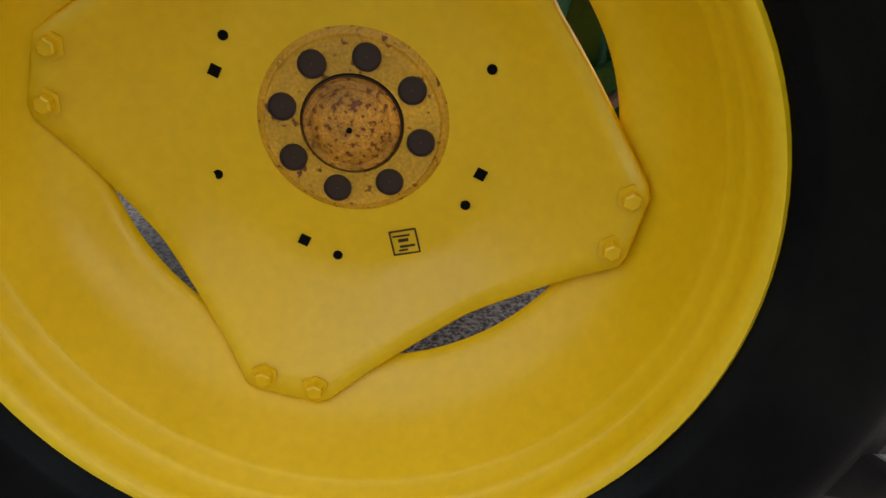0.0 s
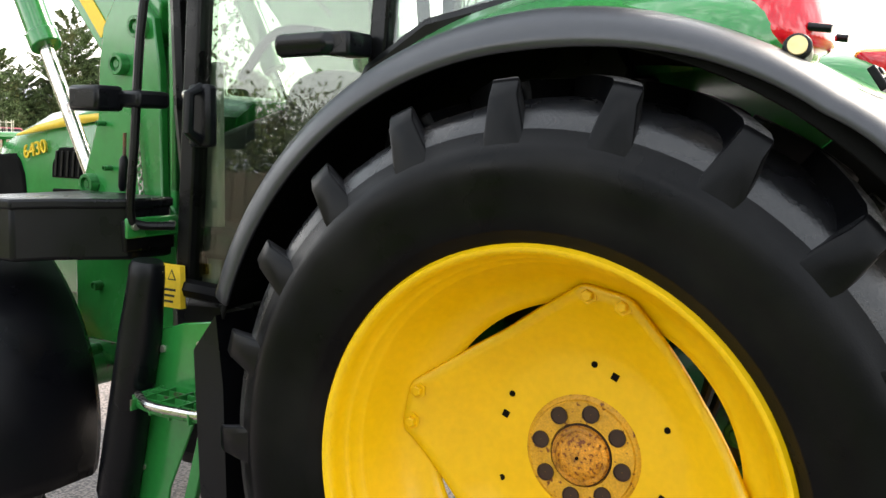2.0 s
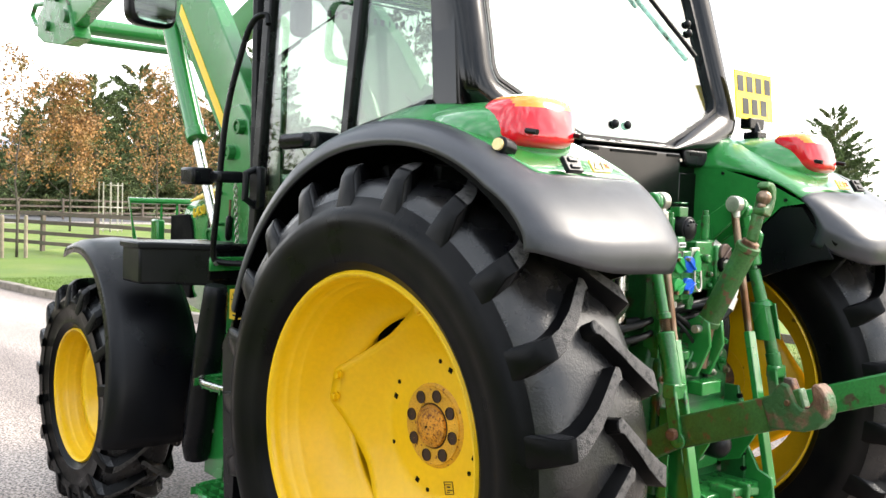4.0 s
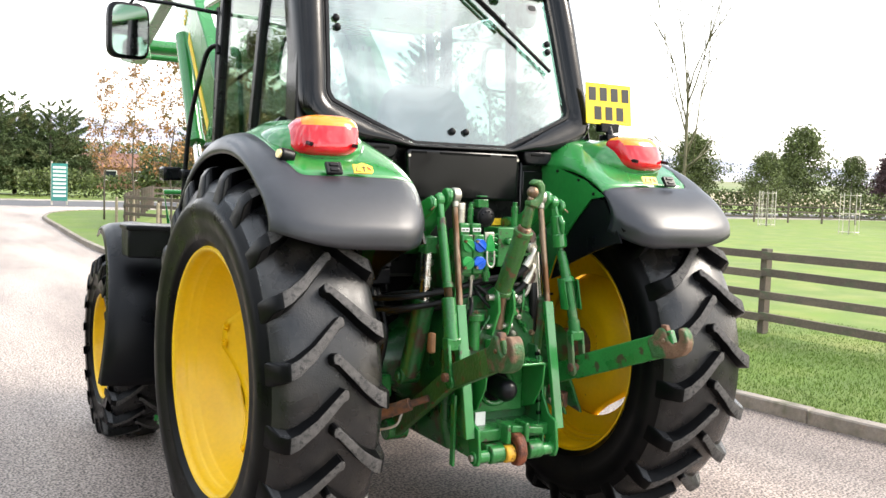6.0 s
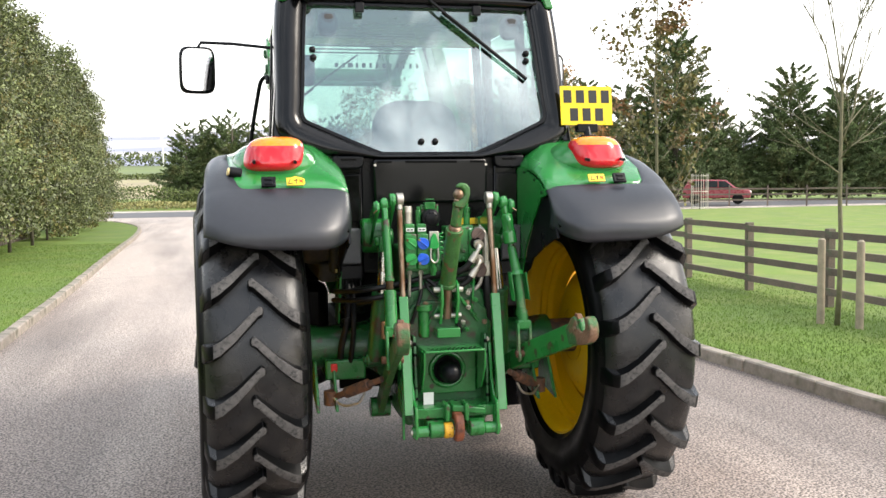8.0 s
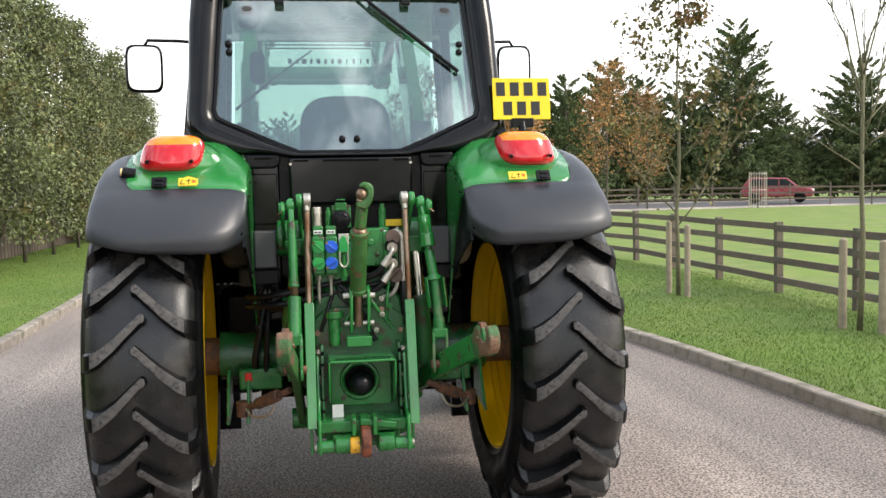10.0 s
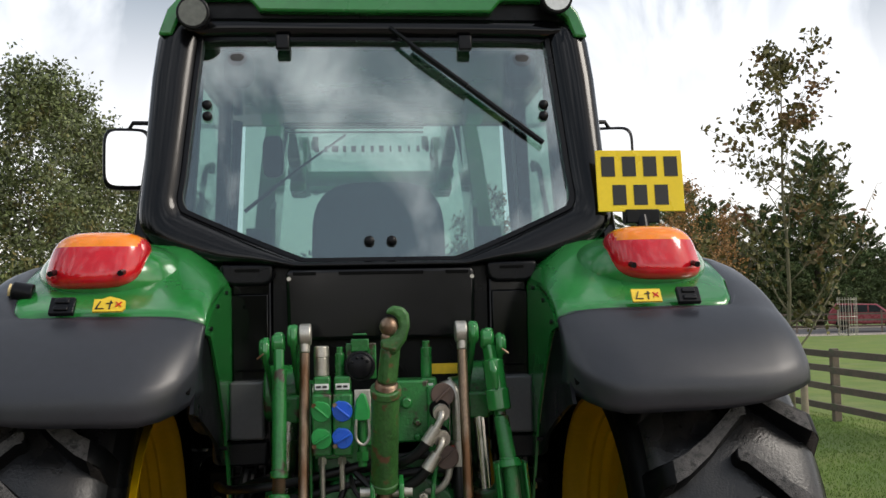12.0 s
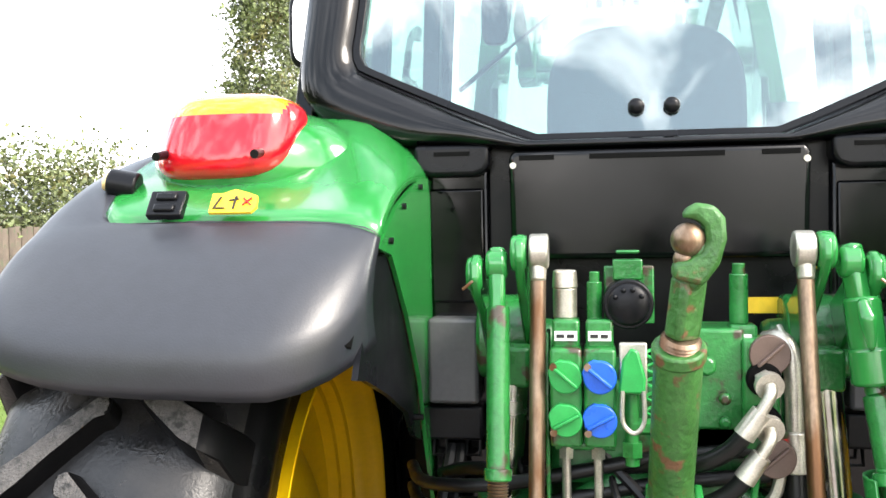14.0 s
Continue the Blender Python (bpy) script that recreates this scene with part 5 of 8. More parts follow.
# toolbox, step, rail and intake on the near side
def side_gear(s):
    bm = B()
    plate(bm, [(-1.12 if s < 0 else 0.70, 1.66), (-1.12 if s < 0 else 0.70, 1.86), (-0.70 if s < 0 else 1.12, 1.86), (-0.70 if s < 0 else 1.12, 1.46), (-0.86 if s < 0 else 1.0, 1.46), (-1.01 if s < 0 else 1.12, 1.61)] if s < 0 else [(0.70, 1.46), (1.0, 1.50), (1.12, 1.66), (1.12, 1.86), (0.70, 1.86)], "z", 1.15, 1.325)
    bx = part("toolbox", bm, BLACK, tractor, "black plastic toolbox", bevel=0.012)
    bm = B()
    plate(bm, [(s * 1.13, 1.65), (s * 1.13, 1.87), (s * 0.70, 1.87), (s * 0.70, 1.45), (s * 0.86, 1.45), (s * 1.015, 1.60)], "z", 1.305, 1.335)
    part("toolbox_lid", bm, BLACK, bx, bevel=0.008)
    bm = B()
    tube(bm, smooth_path([(s * 0.78, 1.36, 1.255), (s * 0.86, 1.42, 1.26), (s * 0.885, 1.43, 1.30), (s * 0.875, 1.42, 1.5), (s * 0.85, 1.40, 1.9), (s * 0.80, 1.35, 2.2), (s * 0.775, 1.31, 2.30), (s * 0.74, 1.27, 2.32), (s * 0.74, 1.25, 2.28)], 5), 0.0135)
    rail = part("grab_rail", bm, BLACK_PAINT, tractor, "long black grab rail")
    bm = B()
    box(bm, (s * 0.80, 1.435, 1.25), (0.20, 0.012, 0.062))
    bracket = part("rail_bracket", bm, GREEN, rail, bevel=0.005)
    for x in (0.875, 0.815, 0.735):
        bm = B()
        rod(bm, (s * x, 1.43, 1.255), (s * x, 1.415, 1.255), 0.011, n=10)
        part("bracket_bolt", bm, ZINC, bracket)
    bm = B()
    box(bm, (s * 0.80, 1.452, 1.225), (0.19, 0.02, 0.095))
    part("toolbox_panel", bm, BLACK_PAINT, bx, bevel=0.006)
    # steps
    bm = B()
    plate(bm, [(1.32, 0.957), (1.20, 0.995), (1.087, 1.013), (1.136, 0.80), (1.155, 0.72), (1.266, 0.488), (1.29, 0.33), (1.46, 0.33), (1.446, 0.427), (1.35, 0.777)], "x", s * 0.885, s * 0.895)
    ladder = part("step_plate", bm, GREEN, tractor, "green step side plate", bevel=0.004)
    bm = B()
    plate(bm, [(1.25, 0.33), (1.20, 0.33), (1.10, 0.70), (1.13, 0.73)], "x", s * 0.875, s * 0.895)
    part("step_strut", bm, GREEN, ladder, bevel=0.004)
    for z, y0, mat in ((0.785, 1.09, ZINC), (0.33, 1.10, GREEN)):
        bm = B()
        tube(bm, smooth_path([(s * 0.89, y0 - 0.14, z), (s * 1.01, y0 - 0.13, z), (s * 1.04, y0 - 0.02, z), (s * 1.04, y0 + 0.08, z), (s * 1.0, y0 + 0.18, z), (s * 0.89, y0 + 0.20, z)], 5), 0.014)
        for k in range(4):
            box(bm, (s * 0.97, y0 - 0.08 + k * 0.075, z), (0.17, 0.006, 0.03))
        for k in range(3):
            box(bm, (s * (0.92 + 0.045 * k), y0 + 0.04, z), (0.005, 0.30, 0.025))
        part("step_tread", bm, mat if mat is GREEN else GREEN_WORN, ladder, "open grating step")
        if mat is ZINC:
            bm = B()
            tube(bm, smooth_path([(s * 0.89, y0 - 0.14, z + 0.012), (s * 1.02, y0 - 0.13, z + 0.012), (s * 1.05, y0 - 0.02, z + 0.012), (s * 1.05, y0 + 0.08, z + 0.012), (s * 1.0, y0 + 0.18, z + 0.012)], 5), 0.012)
            part("step_edge", bm, CHROME, ladder, "bright worn step edge")
    bm = B()
    for y, z in ((1.283, 0.909), (1.129, 0.942), (1.382, 0.531)):
        rod(bm, (s * 0.893, y, z), (s * 0.903, y, z), 0.011, n=12)
    part("step_bolt", bm, ZINC, ladder)
    bm = B()
    tube(bm, [(s * 0.93, 1.305, 1.17), (s * 0.93, 1.307, 1.155), (s * 0.93, 1.31, 1.12), (s * 0.935, 1.335, 0.95), (s * 0.94, 1.44, 0.46), (s * 0.94, 1.445, 0.40)], [0.042, 0.050, 0.052, 0.062, 0.064, 0.05], 18)
    part("exhaust_guard", bm, BLACK, tractor, "tall black plastic tube guard", angle=50)
    bm = B()
    box(bm, (s * 0.80, 1.36, 1.075), (0.02, 0.11, 0.13))
    decal = part("step_decal", bm, STICKER, tractor, "yellow warning decal with dark triangles")
    for y in (1.385, 1.34):
        bm = B()
        plate(bm, [(y - 0.018, 1.095), (y + 0.018, 1.095), (y, 1.128)], "x", s * 0.8095, s * 0.8115)
        tri = part("triangle", bm, INK, decal)
        bm = B()
        plate(bm, [(y - 0.012, 1.099), (y + 0.012, 1.099), (y, 1.12)], "x", s * 0.8112, s * 0.8125)
        part("triangle_fill", bm, STICKER, tri)
    for k in range(3):
        bm = B()
        box(bm, (s * 0.8105, 1.36, 1.065 - 0.018 * k), (0.002, 0.07 - 0.012 * k, 0.007))
        part("decal_bar", bm, INK, decal)
    bm = B()
    plate(bm, [(0.98, 0.98), (0.90, 1.08), (0.875, 0.9), (0.865, 0.60), (0.88, 0.24), (0.93, 0.24), (0.96, 0.6)], "x", s * 1.06, s * 0.62)
    part("mud_flap", bm, BLACK, tractor, "black plastic mud flap ahead of the wheel")
    bm = B()
    plate(bm, [(0.6, 0.5), (1.5, 0.45), (1.5, 1.05), (0.6, 1.1)], "x", s * 0.70, s * 0.45)
    part("fuel_tank", bm, BLACK, tractor, "black fuel tank", bevel=0.06)


both(side_gear)


# front loader, raised
loader_bm = B()
for s in (-1,):
    plate(loader_bm, [(1.50, 0.80), (2.04, 0.80), (2.03, 1.24), (1.965, 1.41), (1.895, 1.58), (1.885, 1.75), (1.86, 1.88), (1.80, 1.97), (1.70, 1.98), (1.61, 1.90), (1.585, 1.74), (1.58, 1.32), (1.52, 1.28)], "x", s * 0.60, s * 0.635)
    plate(loader_bm, [(1.50, 0.80), (1.80, 0.80), (1.80, 1.80), (1.80, 2.1), (1.72, 2.20), (1.60, 2.15), (1.56, 1.90), (1.52, 1.45)], "x", s * 0.49, s * 0.52)
    box(loader_bm, (s * 0.56, 1.54, 1.45), (0.13, 0.03, 1.2))
loader = part("loader_mast", loader_bm, GREEN, tractor, "green loader mast bolted beside the bonnet", bevel=0.006)
bm = B()
plate(bm, [(1.50, 0.80), (2.04, 0.80), (2.03, 1.24), (1.965, 1.41), (1.895, 1.58), (1.885, 1.75), (1.86, 1.88), (1.80, 1.97), (1.70, 1.98), (1.61, 1.90), (1.585, 1.74), (1.58, 1.32), (1.52, 1.28)], "x", 0.60, 0.635)
plate(bm, [(1.50, 0.80), (1.80, 0.80), (1.80, 1.80), (1.80, 2.1), (1.72, 2.20), (1.60, 2.15), (1.56, 1.90), (1.52, 1.45)], "x", 0.49, 0.52)
box(bm, (0.56, 1.54, 1.45), (0.13, 0.03, 1.2))
part("loader_mast", bm, GREEN, tractor, "green loader mast bolted beside the bonnet", bevel=0.006)
for s in (-1, 1):
    for y, z, r in ((1.762, 1.755, 0.036), (1.93, 1.352, 0.036), (1.665, 1.872, 0.036), (1.83, 1.41, 0.009), (1.86, 1.56, 0.009), (1.9, 1.0, 0.016)):
        bm = B()
        lathe(bm, [(0.0, 0.001), (0.062, 0.001), (0.062, r * 0.35), (0.055, r * 0.4), (0.055, r * 0.62), (0.068, r * 0.66), (0.068, r * 0.95), (0.064, r), (0.0, r)], 20)
        bm.transform(Matrix.Translation((s * 0.60, y, z)) @ Matrix.Diagonal((s, 1, 1, 1)))
        bmesh.ops.recalc_face_normals(bm, faces=bm.faces)
        part("mast_pin", bm, GREEN_WORN, loader)
    bm = B()
    arm = [(1.607, 1.952), (1.62, 1.86), (1.72, 1.79), (1.895, 1.785), (2.071, 1.987), (2.62, 2.60), (2.85, 2.80), (3.1, 2.90), (4.35, 2.58), (4.42, 2.75), (3.3, 3.14), (2.85, 3.13), (2.60, 3.02), (2.035, 2.477)]
    plate(bm, arm, "x", s * 0.515, s * 0.605)
    part("loader_arm", bm, GREEN, loader, "green loader arm", bevel=0.008)
    bm = B()
    plate(bm, [(1.865, 1.885), (1.905, 1.85), (2.44, 2.50), (2.42, 2.55)], "x", s * 0.606, s * 0.609)
    part("arm_stripe", bm, STICKER, loader, "yellow stripe")
    lettering("loader_number", "633", 0.075, STICKER, loader, pose(s * 0.607, 2.52, 2.66, 90, 0, 90 * s) @ pose(0, 0, 0, 0, 0, 48), 0.002)
    bm = B()
    rod(bm, (s * 0.60, 2.24, 1.87), (s * 0.60, 2.62, 2.56), 0.05, n=20)
    rod(bm, (s * 0.60, 2.215, 1.83), (s * 0.60, 2.245, 1.88), 0.056, n=20)
    part("lift_cylinder", bm, GREEN, loader, "green hydraulic cylinder", bevel=0.005)
    bm = B()
    rod(bm, (s * 0.60, 1.97, 1.36), (s * 0.60, 2.25, 1.88), 0.026, n=18)
    part("cylinder_rod", bm, CHROME, loader, "polished cylinder rod")
    bm = B()
    rod(bm, (s * 0.56, 2.9, 3.1), (s * 0.56, 3.9, 2.9), 0.04, n=16)
    part("tilt_cylinder", bm, GREEN, loader)
    bm = B()
    plate(bm, [(4.05, 2.56), (4.30, 2.535), (4.72, 2.60), (4.87, 2.66), (4.87, 2.80), (4.74, 2.86), (4.70, 3.02), (4.52, 3.06), (4.30, 2.95)], "x", s * 0.50, s * 0.62)
    part("carrier_side", bm, GREEN_WORN, loader, "green tool carrier cheek", bevel=0.01)
    bm = B()
    tube(bm, [(s * 0.56, 4.82, 2.90), (s * 0.56, 5.10, 2.93), (s * 0.56, 5.18, 2.86), (s * 0.56, 5.08, 2.78), (s * 0.56, 4.86, 2.76)], 0.018)
    part("carrier_loop", bm, GREEN_WORN, loader)
    for y, z, r in ((4.22, 2.72, 0.045), (4.60, 2.70, 0.035), (4.62, 2.92, 0.035), (4.40, 2.86, 0.02)):
        bm = B()
        rod(bm, (s * 0.49, y, z), (s * 0.645, y, z), r, n=16)
        part("carrier_pin", bm, GREEN_DARK, loader, bevel=0.004)
    bm = B()
    plate(bm, [(4.78, 2.62), (4.92, 2.64), (4.98, 2.72), (4.93, 2.74), (4.88, 2.70), (4.80, 2.70)], "x", s * 0.44, s * 0.49)
    plate(bm, [(4.66, 2.98), (4.86, 3.02), (4.90, 3.12), (4.84, 3.13), (4.80, 3.07), (4.66, 3.06)], "x", s * 0.44, s * 0.49)
    part("carrier_hook", bm, GREEN_DARK, loader, "dark green tool hooks", bevel=0.005)
    bm = B()
    tube(bm, smooth_path([(s * 0.53, 1.60, 1.2), (s * 0.47, 1.62, 1.55), (s * 0.50, 1.66, 1.9), (s * 0.53, 2.1, 2.3), (s * 0.5, 2.7, 2.9)], 6), 0.012)
    part("loader_hose", bm, HOSE, loader)
for y, z, r in ((2.75, 2.86, 0.06), (4.25, 2.68, 0.06), (4.60, 2.64, 0.03), (4.78, 2.74, 0.022)):
    bm = B()
    rod(bm, (-0.56, y, z), (0.56, y, z), r, n=16)
    part("loader_cross_tube", bm, GREEN, loader, "green cross tube")
bm = B()
tube(bm, [(-0.42, 3.08, 1.15), (-0.55, 3.12, 1.2), (-0.6, 3.12, 1.5), (0.6, 3.12, 1.5), (0.55, 3.12, 1.2), (0.42, 3.08, 1.15)], 0.02)
part("bonnet_guard", bm, GREEN, loader, "green bonnet guard frame")
for k in range(9):
    bm = B()
    box(bm, (-0.4 + 0.1 * k, 3.12, 1.33), (0.012, 0.012, 0.34))
    part("guard_bar", bm, GREEN, loader)
bm = B()
box(bm, (-0.42, 3.12, 1.25), (0.05, 0.10, 0.28))
part("guard_upright", bm, GREEN, loader, bevel=0.01)
# chain and lever beside the mast on the near side
bm = B()
links = [Vector((-0.652, 1.69, 1.60)).lerp(Vector((-0.655, 1.655, 1.33)), k / 13) for k in range(14)]
for k, c in enumerate(links):
    flat_way = Vector((1, 0, 0)) if k % 2 else Vector((0, 1, 0))
    loop = [c + flat_way * 0.009 * math.cos(a) + Vector((0, -0.13, 1)).normalized() * 0.0145 * math.sin(a) for a in [2 * math.pi * j / 12 for j in range(13)]]
    tube(bm, loop, 0.0028, 6)
part("chain", bm, ZINC, loader, "hanging steel chain")
bm = B()
tube(bm, [(-0.65, 1.74, 1.53), (-0.65, 1.745, 1.44)], 0.006, 8)
lever = part("lock_lever", bm, RUST, loader, "rusty lever")
bm = B()
tube(bm, [(-0.65, 1.745, 1.455), (-0.65, 1.748, 1.44), (-0.65, 1.755, 1.35), (-0.65, 1.757, 1.335)], [0.008, 0.015, 0.016, 0.008], 10)
part("lever_grip", bm, BLACK, lever)
for s in (-1, 1):
    bm = B()
    box(bm, (s * 0.665, 1.325, 1.36), (0.03, 0.10, 0.78))
    part("pillar_lining", bm, BEIGE, tractor, "beige pillar lining", bevel=0.01)
# ---- rear linkage, couplings and drawbar ----
def bar(bm, a, b, w, h, roll=0):
    """A straight flat bar from a to b, w wide across and h high."""
    a, b = Vector(a), Vector(b)
    d = b - a
    m = Matrix.Translation((a + b) / 2) @ d.to_track_quat("Y", "Z").to_matrix().to_4x4() @ pose(0, 0, 0, 0, roll, 0) @ Matrix.Diagonal((w, d.length, h, 1))
    bmesh.ops.create_cube(bm, size=1, matrix=m)


def add(name, material, build, label="", bevel=0.003, angle=35, parent=None):
    bm = B()
    build(bm)
    return part(name, bm, material, parent or tractor, label, bevel=bevel, angle=angle)


# Housings behind the linkage take the darkened green in place of shade.
add("transmission_housing", GREEN_DARK, lambda b: plate(b, [(-0.20, 0.50), (0.20, 0.50), (0.23, 0.62), (0.23, 1.02), (0.19, 1.14), (0.10, 1.20), (-0.10, 1.20), (-0.19, 1.14), (-0.23, 1.02), (-0.23, 0.62)], "y", -0.40, 0.6),
    "green cast transmission housing", 0.02)
add("rear_cover", GREEN_DARK, lambda b: plate(b, [(-0.20, 0.60), (0.20, 0.60), (0.20, 1.05), (0.14, 1.10), (-0.14, 1.10), (-0.20, 1.05)], "y", -0.425, -0.39), "green bolted rear cover", 0.008)
for i, (x, z) in enumerate([(sx * 0.185, z) for sx in (-1, 1) for z in (0.66, 0.77, 0.88, 0.99)] + [(-0.1, 1.085), (0.1, 1.085)]):
    add("cover_bolt", STEEL_BROWN, lambda b: (rod(b, (x, -0.42, z), (x, -0.429, z), 0.013, n=16), rod(b, (x, -0.428, z), (x, -0.442, z), 0.009, n=6)), bevel=0)
add("lift_cover", GREEN_DARK, lambda b: (box(b, (0, -0.20, 1.26), (0.40, 0.36, 0.18)), box(b, (0.02, -0.32, 1.30), (0.18, 0.10, 0.16)), rod(b, (-0.36, -0.11, 1.395), (-0.2, -0.11, 1.38), 0.05, n=24), rod(b, (0.36, -0.11, 1.395), (0.2, -0.11, 1.38), 0.05, n=24)), "green lift housing and cross shaft", 0.015)
add("filler_neck", GREEN_WORN, lambda b: (rod(b, (-0.11, -0.43, 0.93), (-0.11, -0.43, 1.06), 0.026), rod(b, (-0.11, -0.43, 1.055), (-0.11, -0.43, 1.085), 0.042)), bevel=0.004)


def axle(s):
    def shape(b):
        prof = [(0.20, 0.20), (0.26, 0.165), (0.32, 0.125), (0.40, 0.11), (0.54, 0.105), (0.60, 0.115), (0.64, 0.115)]
        rings = lathe(b, [(s * x, r) for x, r in prof], 32)
        b.transform(pose(0, 0, HUB_Z))
    add("axle_housing", GREEN_DARK, shape, "green axle housing", 0)
    add("axle_hub", RUST, lambda b: rod(b, (s * 0.63, 0, HUB_Z), (s * 0.80, 0, HUB_Z), 0.09, n=24), "rusty axle hub", 0.004)
    add("axle_clamp", GREEN_WORN, lambda b: box(b, (s * 0.45, -0.03, 0.74), (0.20, 0.26, 0.10)), bevel=0.01)
    # lift ram
    add("lift_ram", CHROME, lambda b: (rod(b, (s * 0.287, -0.315, 1.12), (s * 0.271, -0.302, 1.34), 0.029, n=24)), "polished lift ram")
    add("ram_head", GREEN_WORN, lambda b: (box(b, (s * 0.270, -0.302, 1.365), (0.062, 0.06, 0.075)), rod(b, (s * 0.235, -0.302, 1.375), (s * 0.318, -0.302, 1.375), 0.024, n=18)), "green ram head on its pin", 0.008)
    add("lift_ram_barrel", GREEN_DARK, lambda b: (rod(b, (s * 0.312, -0.24, 0.80), (s * 0.288, -0.316, 1.13), 0.046, n=24), rod(b, (s * 0.290, -0.310, 1.105), (s * 0.287, -0.317, 1.137), 0.050, n=24), rod(b, (s * 0.27, -0.235, 0.80), (s * 0.36, -0.235, 0.80), 0.036, n=20), rod(b, (s * 0.355, -0.235, 0.80), (s * 0.372, -0.235, 0.80), 0.022, n=6)), "green lift ram barrel", 0.005)
    # lift arm: two cheeks on the shaft that hold the rod's head
    for x, drop in ((0.246, 0.0), (0.322, 0.034)):
        add("lift_arm", GREEN, lambda b: plate(b, [(-0.05, 1.36), (-0.09, 1.32), (-0.20, 1.36), (-0.33, 1.46), (-0.42, 1.535 - drop), (-0.445, 1.565 - drop), (-0.44, 1.595 - drop), (-0.41, 1.608 - drop), (-0.385, 1.60 - drop), (-0.28, 1.53), (-0.16, 1.47), (-0.06, 1.45)], "x", s * (x - 0.0085), s * (x + 0.0085)), "green lift arm cheek", 0.005)
    for x0, x1, z, r in ((0.234, 0.262, 1.575, 0.031), (0.31, 0.338, 1.540, 0.029)):
        add("arm_boss", GREEN, lambda b: rod(b, (s * x0, -0.41, z), (s * x1, -0.41, z), r, n=22), "round arm end", 0.005)
    add("shaft_boss", GREEN_WORN, lambda b: rod(b, (s * 0.235, -0.11, 1.395), (s * 0.355, -0.11, 1.395), 0.085, n=28), "lift shaft boss", 0.008)
    add("cotter_pin", STEEL_BROWN, lambda b: tube(b, [(s * 0.325, -0.442, 1.53), (s * 0.334, -0.446, 1.522), (s * 0.342, -0.446, 1.516)], 0.0026, 6), bevel=0)
    # inner suspension rod with a round head, down to the flat strap
    top, low = (s * 0.216, -0.415, 1.578), (s * 0.219, -0.494, 1.118)
    add("strap_rod", STEEL_BROWN, lambda b: rod(b, (top[0], top[1], top[2] - 0.03), low, 0.0135), "browned round strap rod")
    add("strap_rod_head", ZINC, lambda b: (rod(b, (top[0] - s * 0.018, top[1], top[2]), (top[0] + s * 0.014, top[1], top[2]), 0.03, n=22), rod(b, (top[0], top[1], top[2]), (top[0], top[1] - 0.008, top[2] - 0.05), 0.017, 0.0135)), "bright rod eye", 0.004)
    end = (s * 0.220, -0.605, 0.605)
    add("flat_strap", GREEN, lambda b: bar(b, (low[0], low[1], low[2] + 0.015), end, 0.042, 0.022, 0), "green flat hitch strap", 0.003)
    add("strap_bolt", DARK_VOID, lambda b: rod(b, (low[0], low[1] - 0.002, low[2] - 0.03), (low[0], low[1] - 0.018, low[2] - 0.03), 0.008, n=10), bevel=0)


both(axle)

# levelling rod, near side: long sleeve, thread and fork
add("lift_rod_head", GREEN, lambda b: (bar(b, (-0.286, -0.405, 1.585), (-0.285, -0.43, 1.47), 0.028, 0.032), rod(b, (-0.268, -0.41, 1.556), (-0.305, -0.41, 1.556), 0.026, n=20)), "green rod head", 0.008)
add("lift_rod_sleeve", GREEN_WORN, lambda b: (rod(b, (-0.284, -0.425, 1.485), (-0.281, -0.492, 1.215), 0.0195, n=20), rod(b, (-0.281, -0.492, 1.225), (-0.281, -0.496, 1.205), 0.023, n=20)), "green levelling rod sleeve", 0.003)
add("lift_rod_thread", STEEL_BROWN, lambda b: [rod(b, (-0.281, -0.496 - 0.001 * k, 1.205 - 0.005 * k), (-0.281, -0.497 - 0.001 * k, 1.201 - 0.005 * k), 0.0185, 0.015, n=16) for k in range(10)], "bare screw thread", 0)
add("lift_rod_lower", GREEN_WORN, lambda b: (rod(b, (-0.281, -0.502, 1.165), (-0.284, -0.546, 0.99), 0.029, n=20), box(b, (-0.284, -0.548, 0.985), (0.064, 0.046, 0.05))), "green lower rod", 0.005)
for x in (-0.303, -0.253):
    add("lift_rod_fork", GREEN_WORN, lambda b: (bar(b, (x - 0.004, -0.548, 0.99), (x - 0.006, -0.585, 0.83), 0.014, 0.044), rod(b, (x - 0.013, -0.586, 0.84), (x + 0.001, -0.586, 0.84), 0.027, n=16)), bevel=0.004)
# adjuster, far side: barrel, spindle, box and fork
add("lift_rod_head", GREEN, lambda b: (bar(b, (0.286, -0.405, 1.585), (0.300, -0.425, 1.47), 0.030, 0.034), rod(b, (0.268, -0.41, 1.556), (0.305, -0.41, 1.556), 0.027, n=20)), "green rod head", 0.008)
add("adjuster_barrel", GREEN, lambda b: (rod(b, (0.300, -0.42, 1.50), (0.315, -0.435, 1.365), 0.029, n=22), rod(b, (0.309, -0.43, 1.42), (0.315, -0.436, 1.36), 0.033, n=22), tube(b, [(0.292, -0.455, 1.50), (0.297, -0.47, 1.47), (0.305, -0.465, 1.42)], [0.008, 0.014, 0.006])), "green adjuster barrel", 0.006)
add("adjuster_spindle", GREEN_WORN, lambda b: (rod(b, (0.315, -0.436, 1.36), (0.318, -0.44, 1.345), 0.016), rod(b, (0.318, -0.44, 1.345), (0.334, -0.472, 1.215), 0.021, 0.023)), "green adjuster spindle", 0.003)
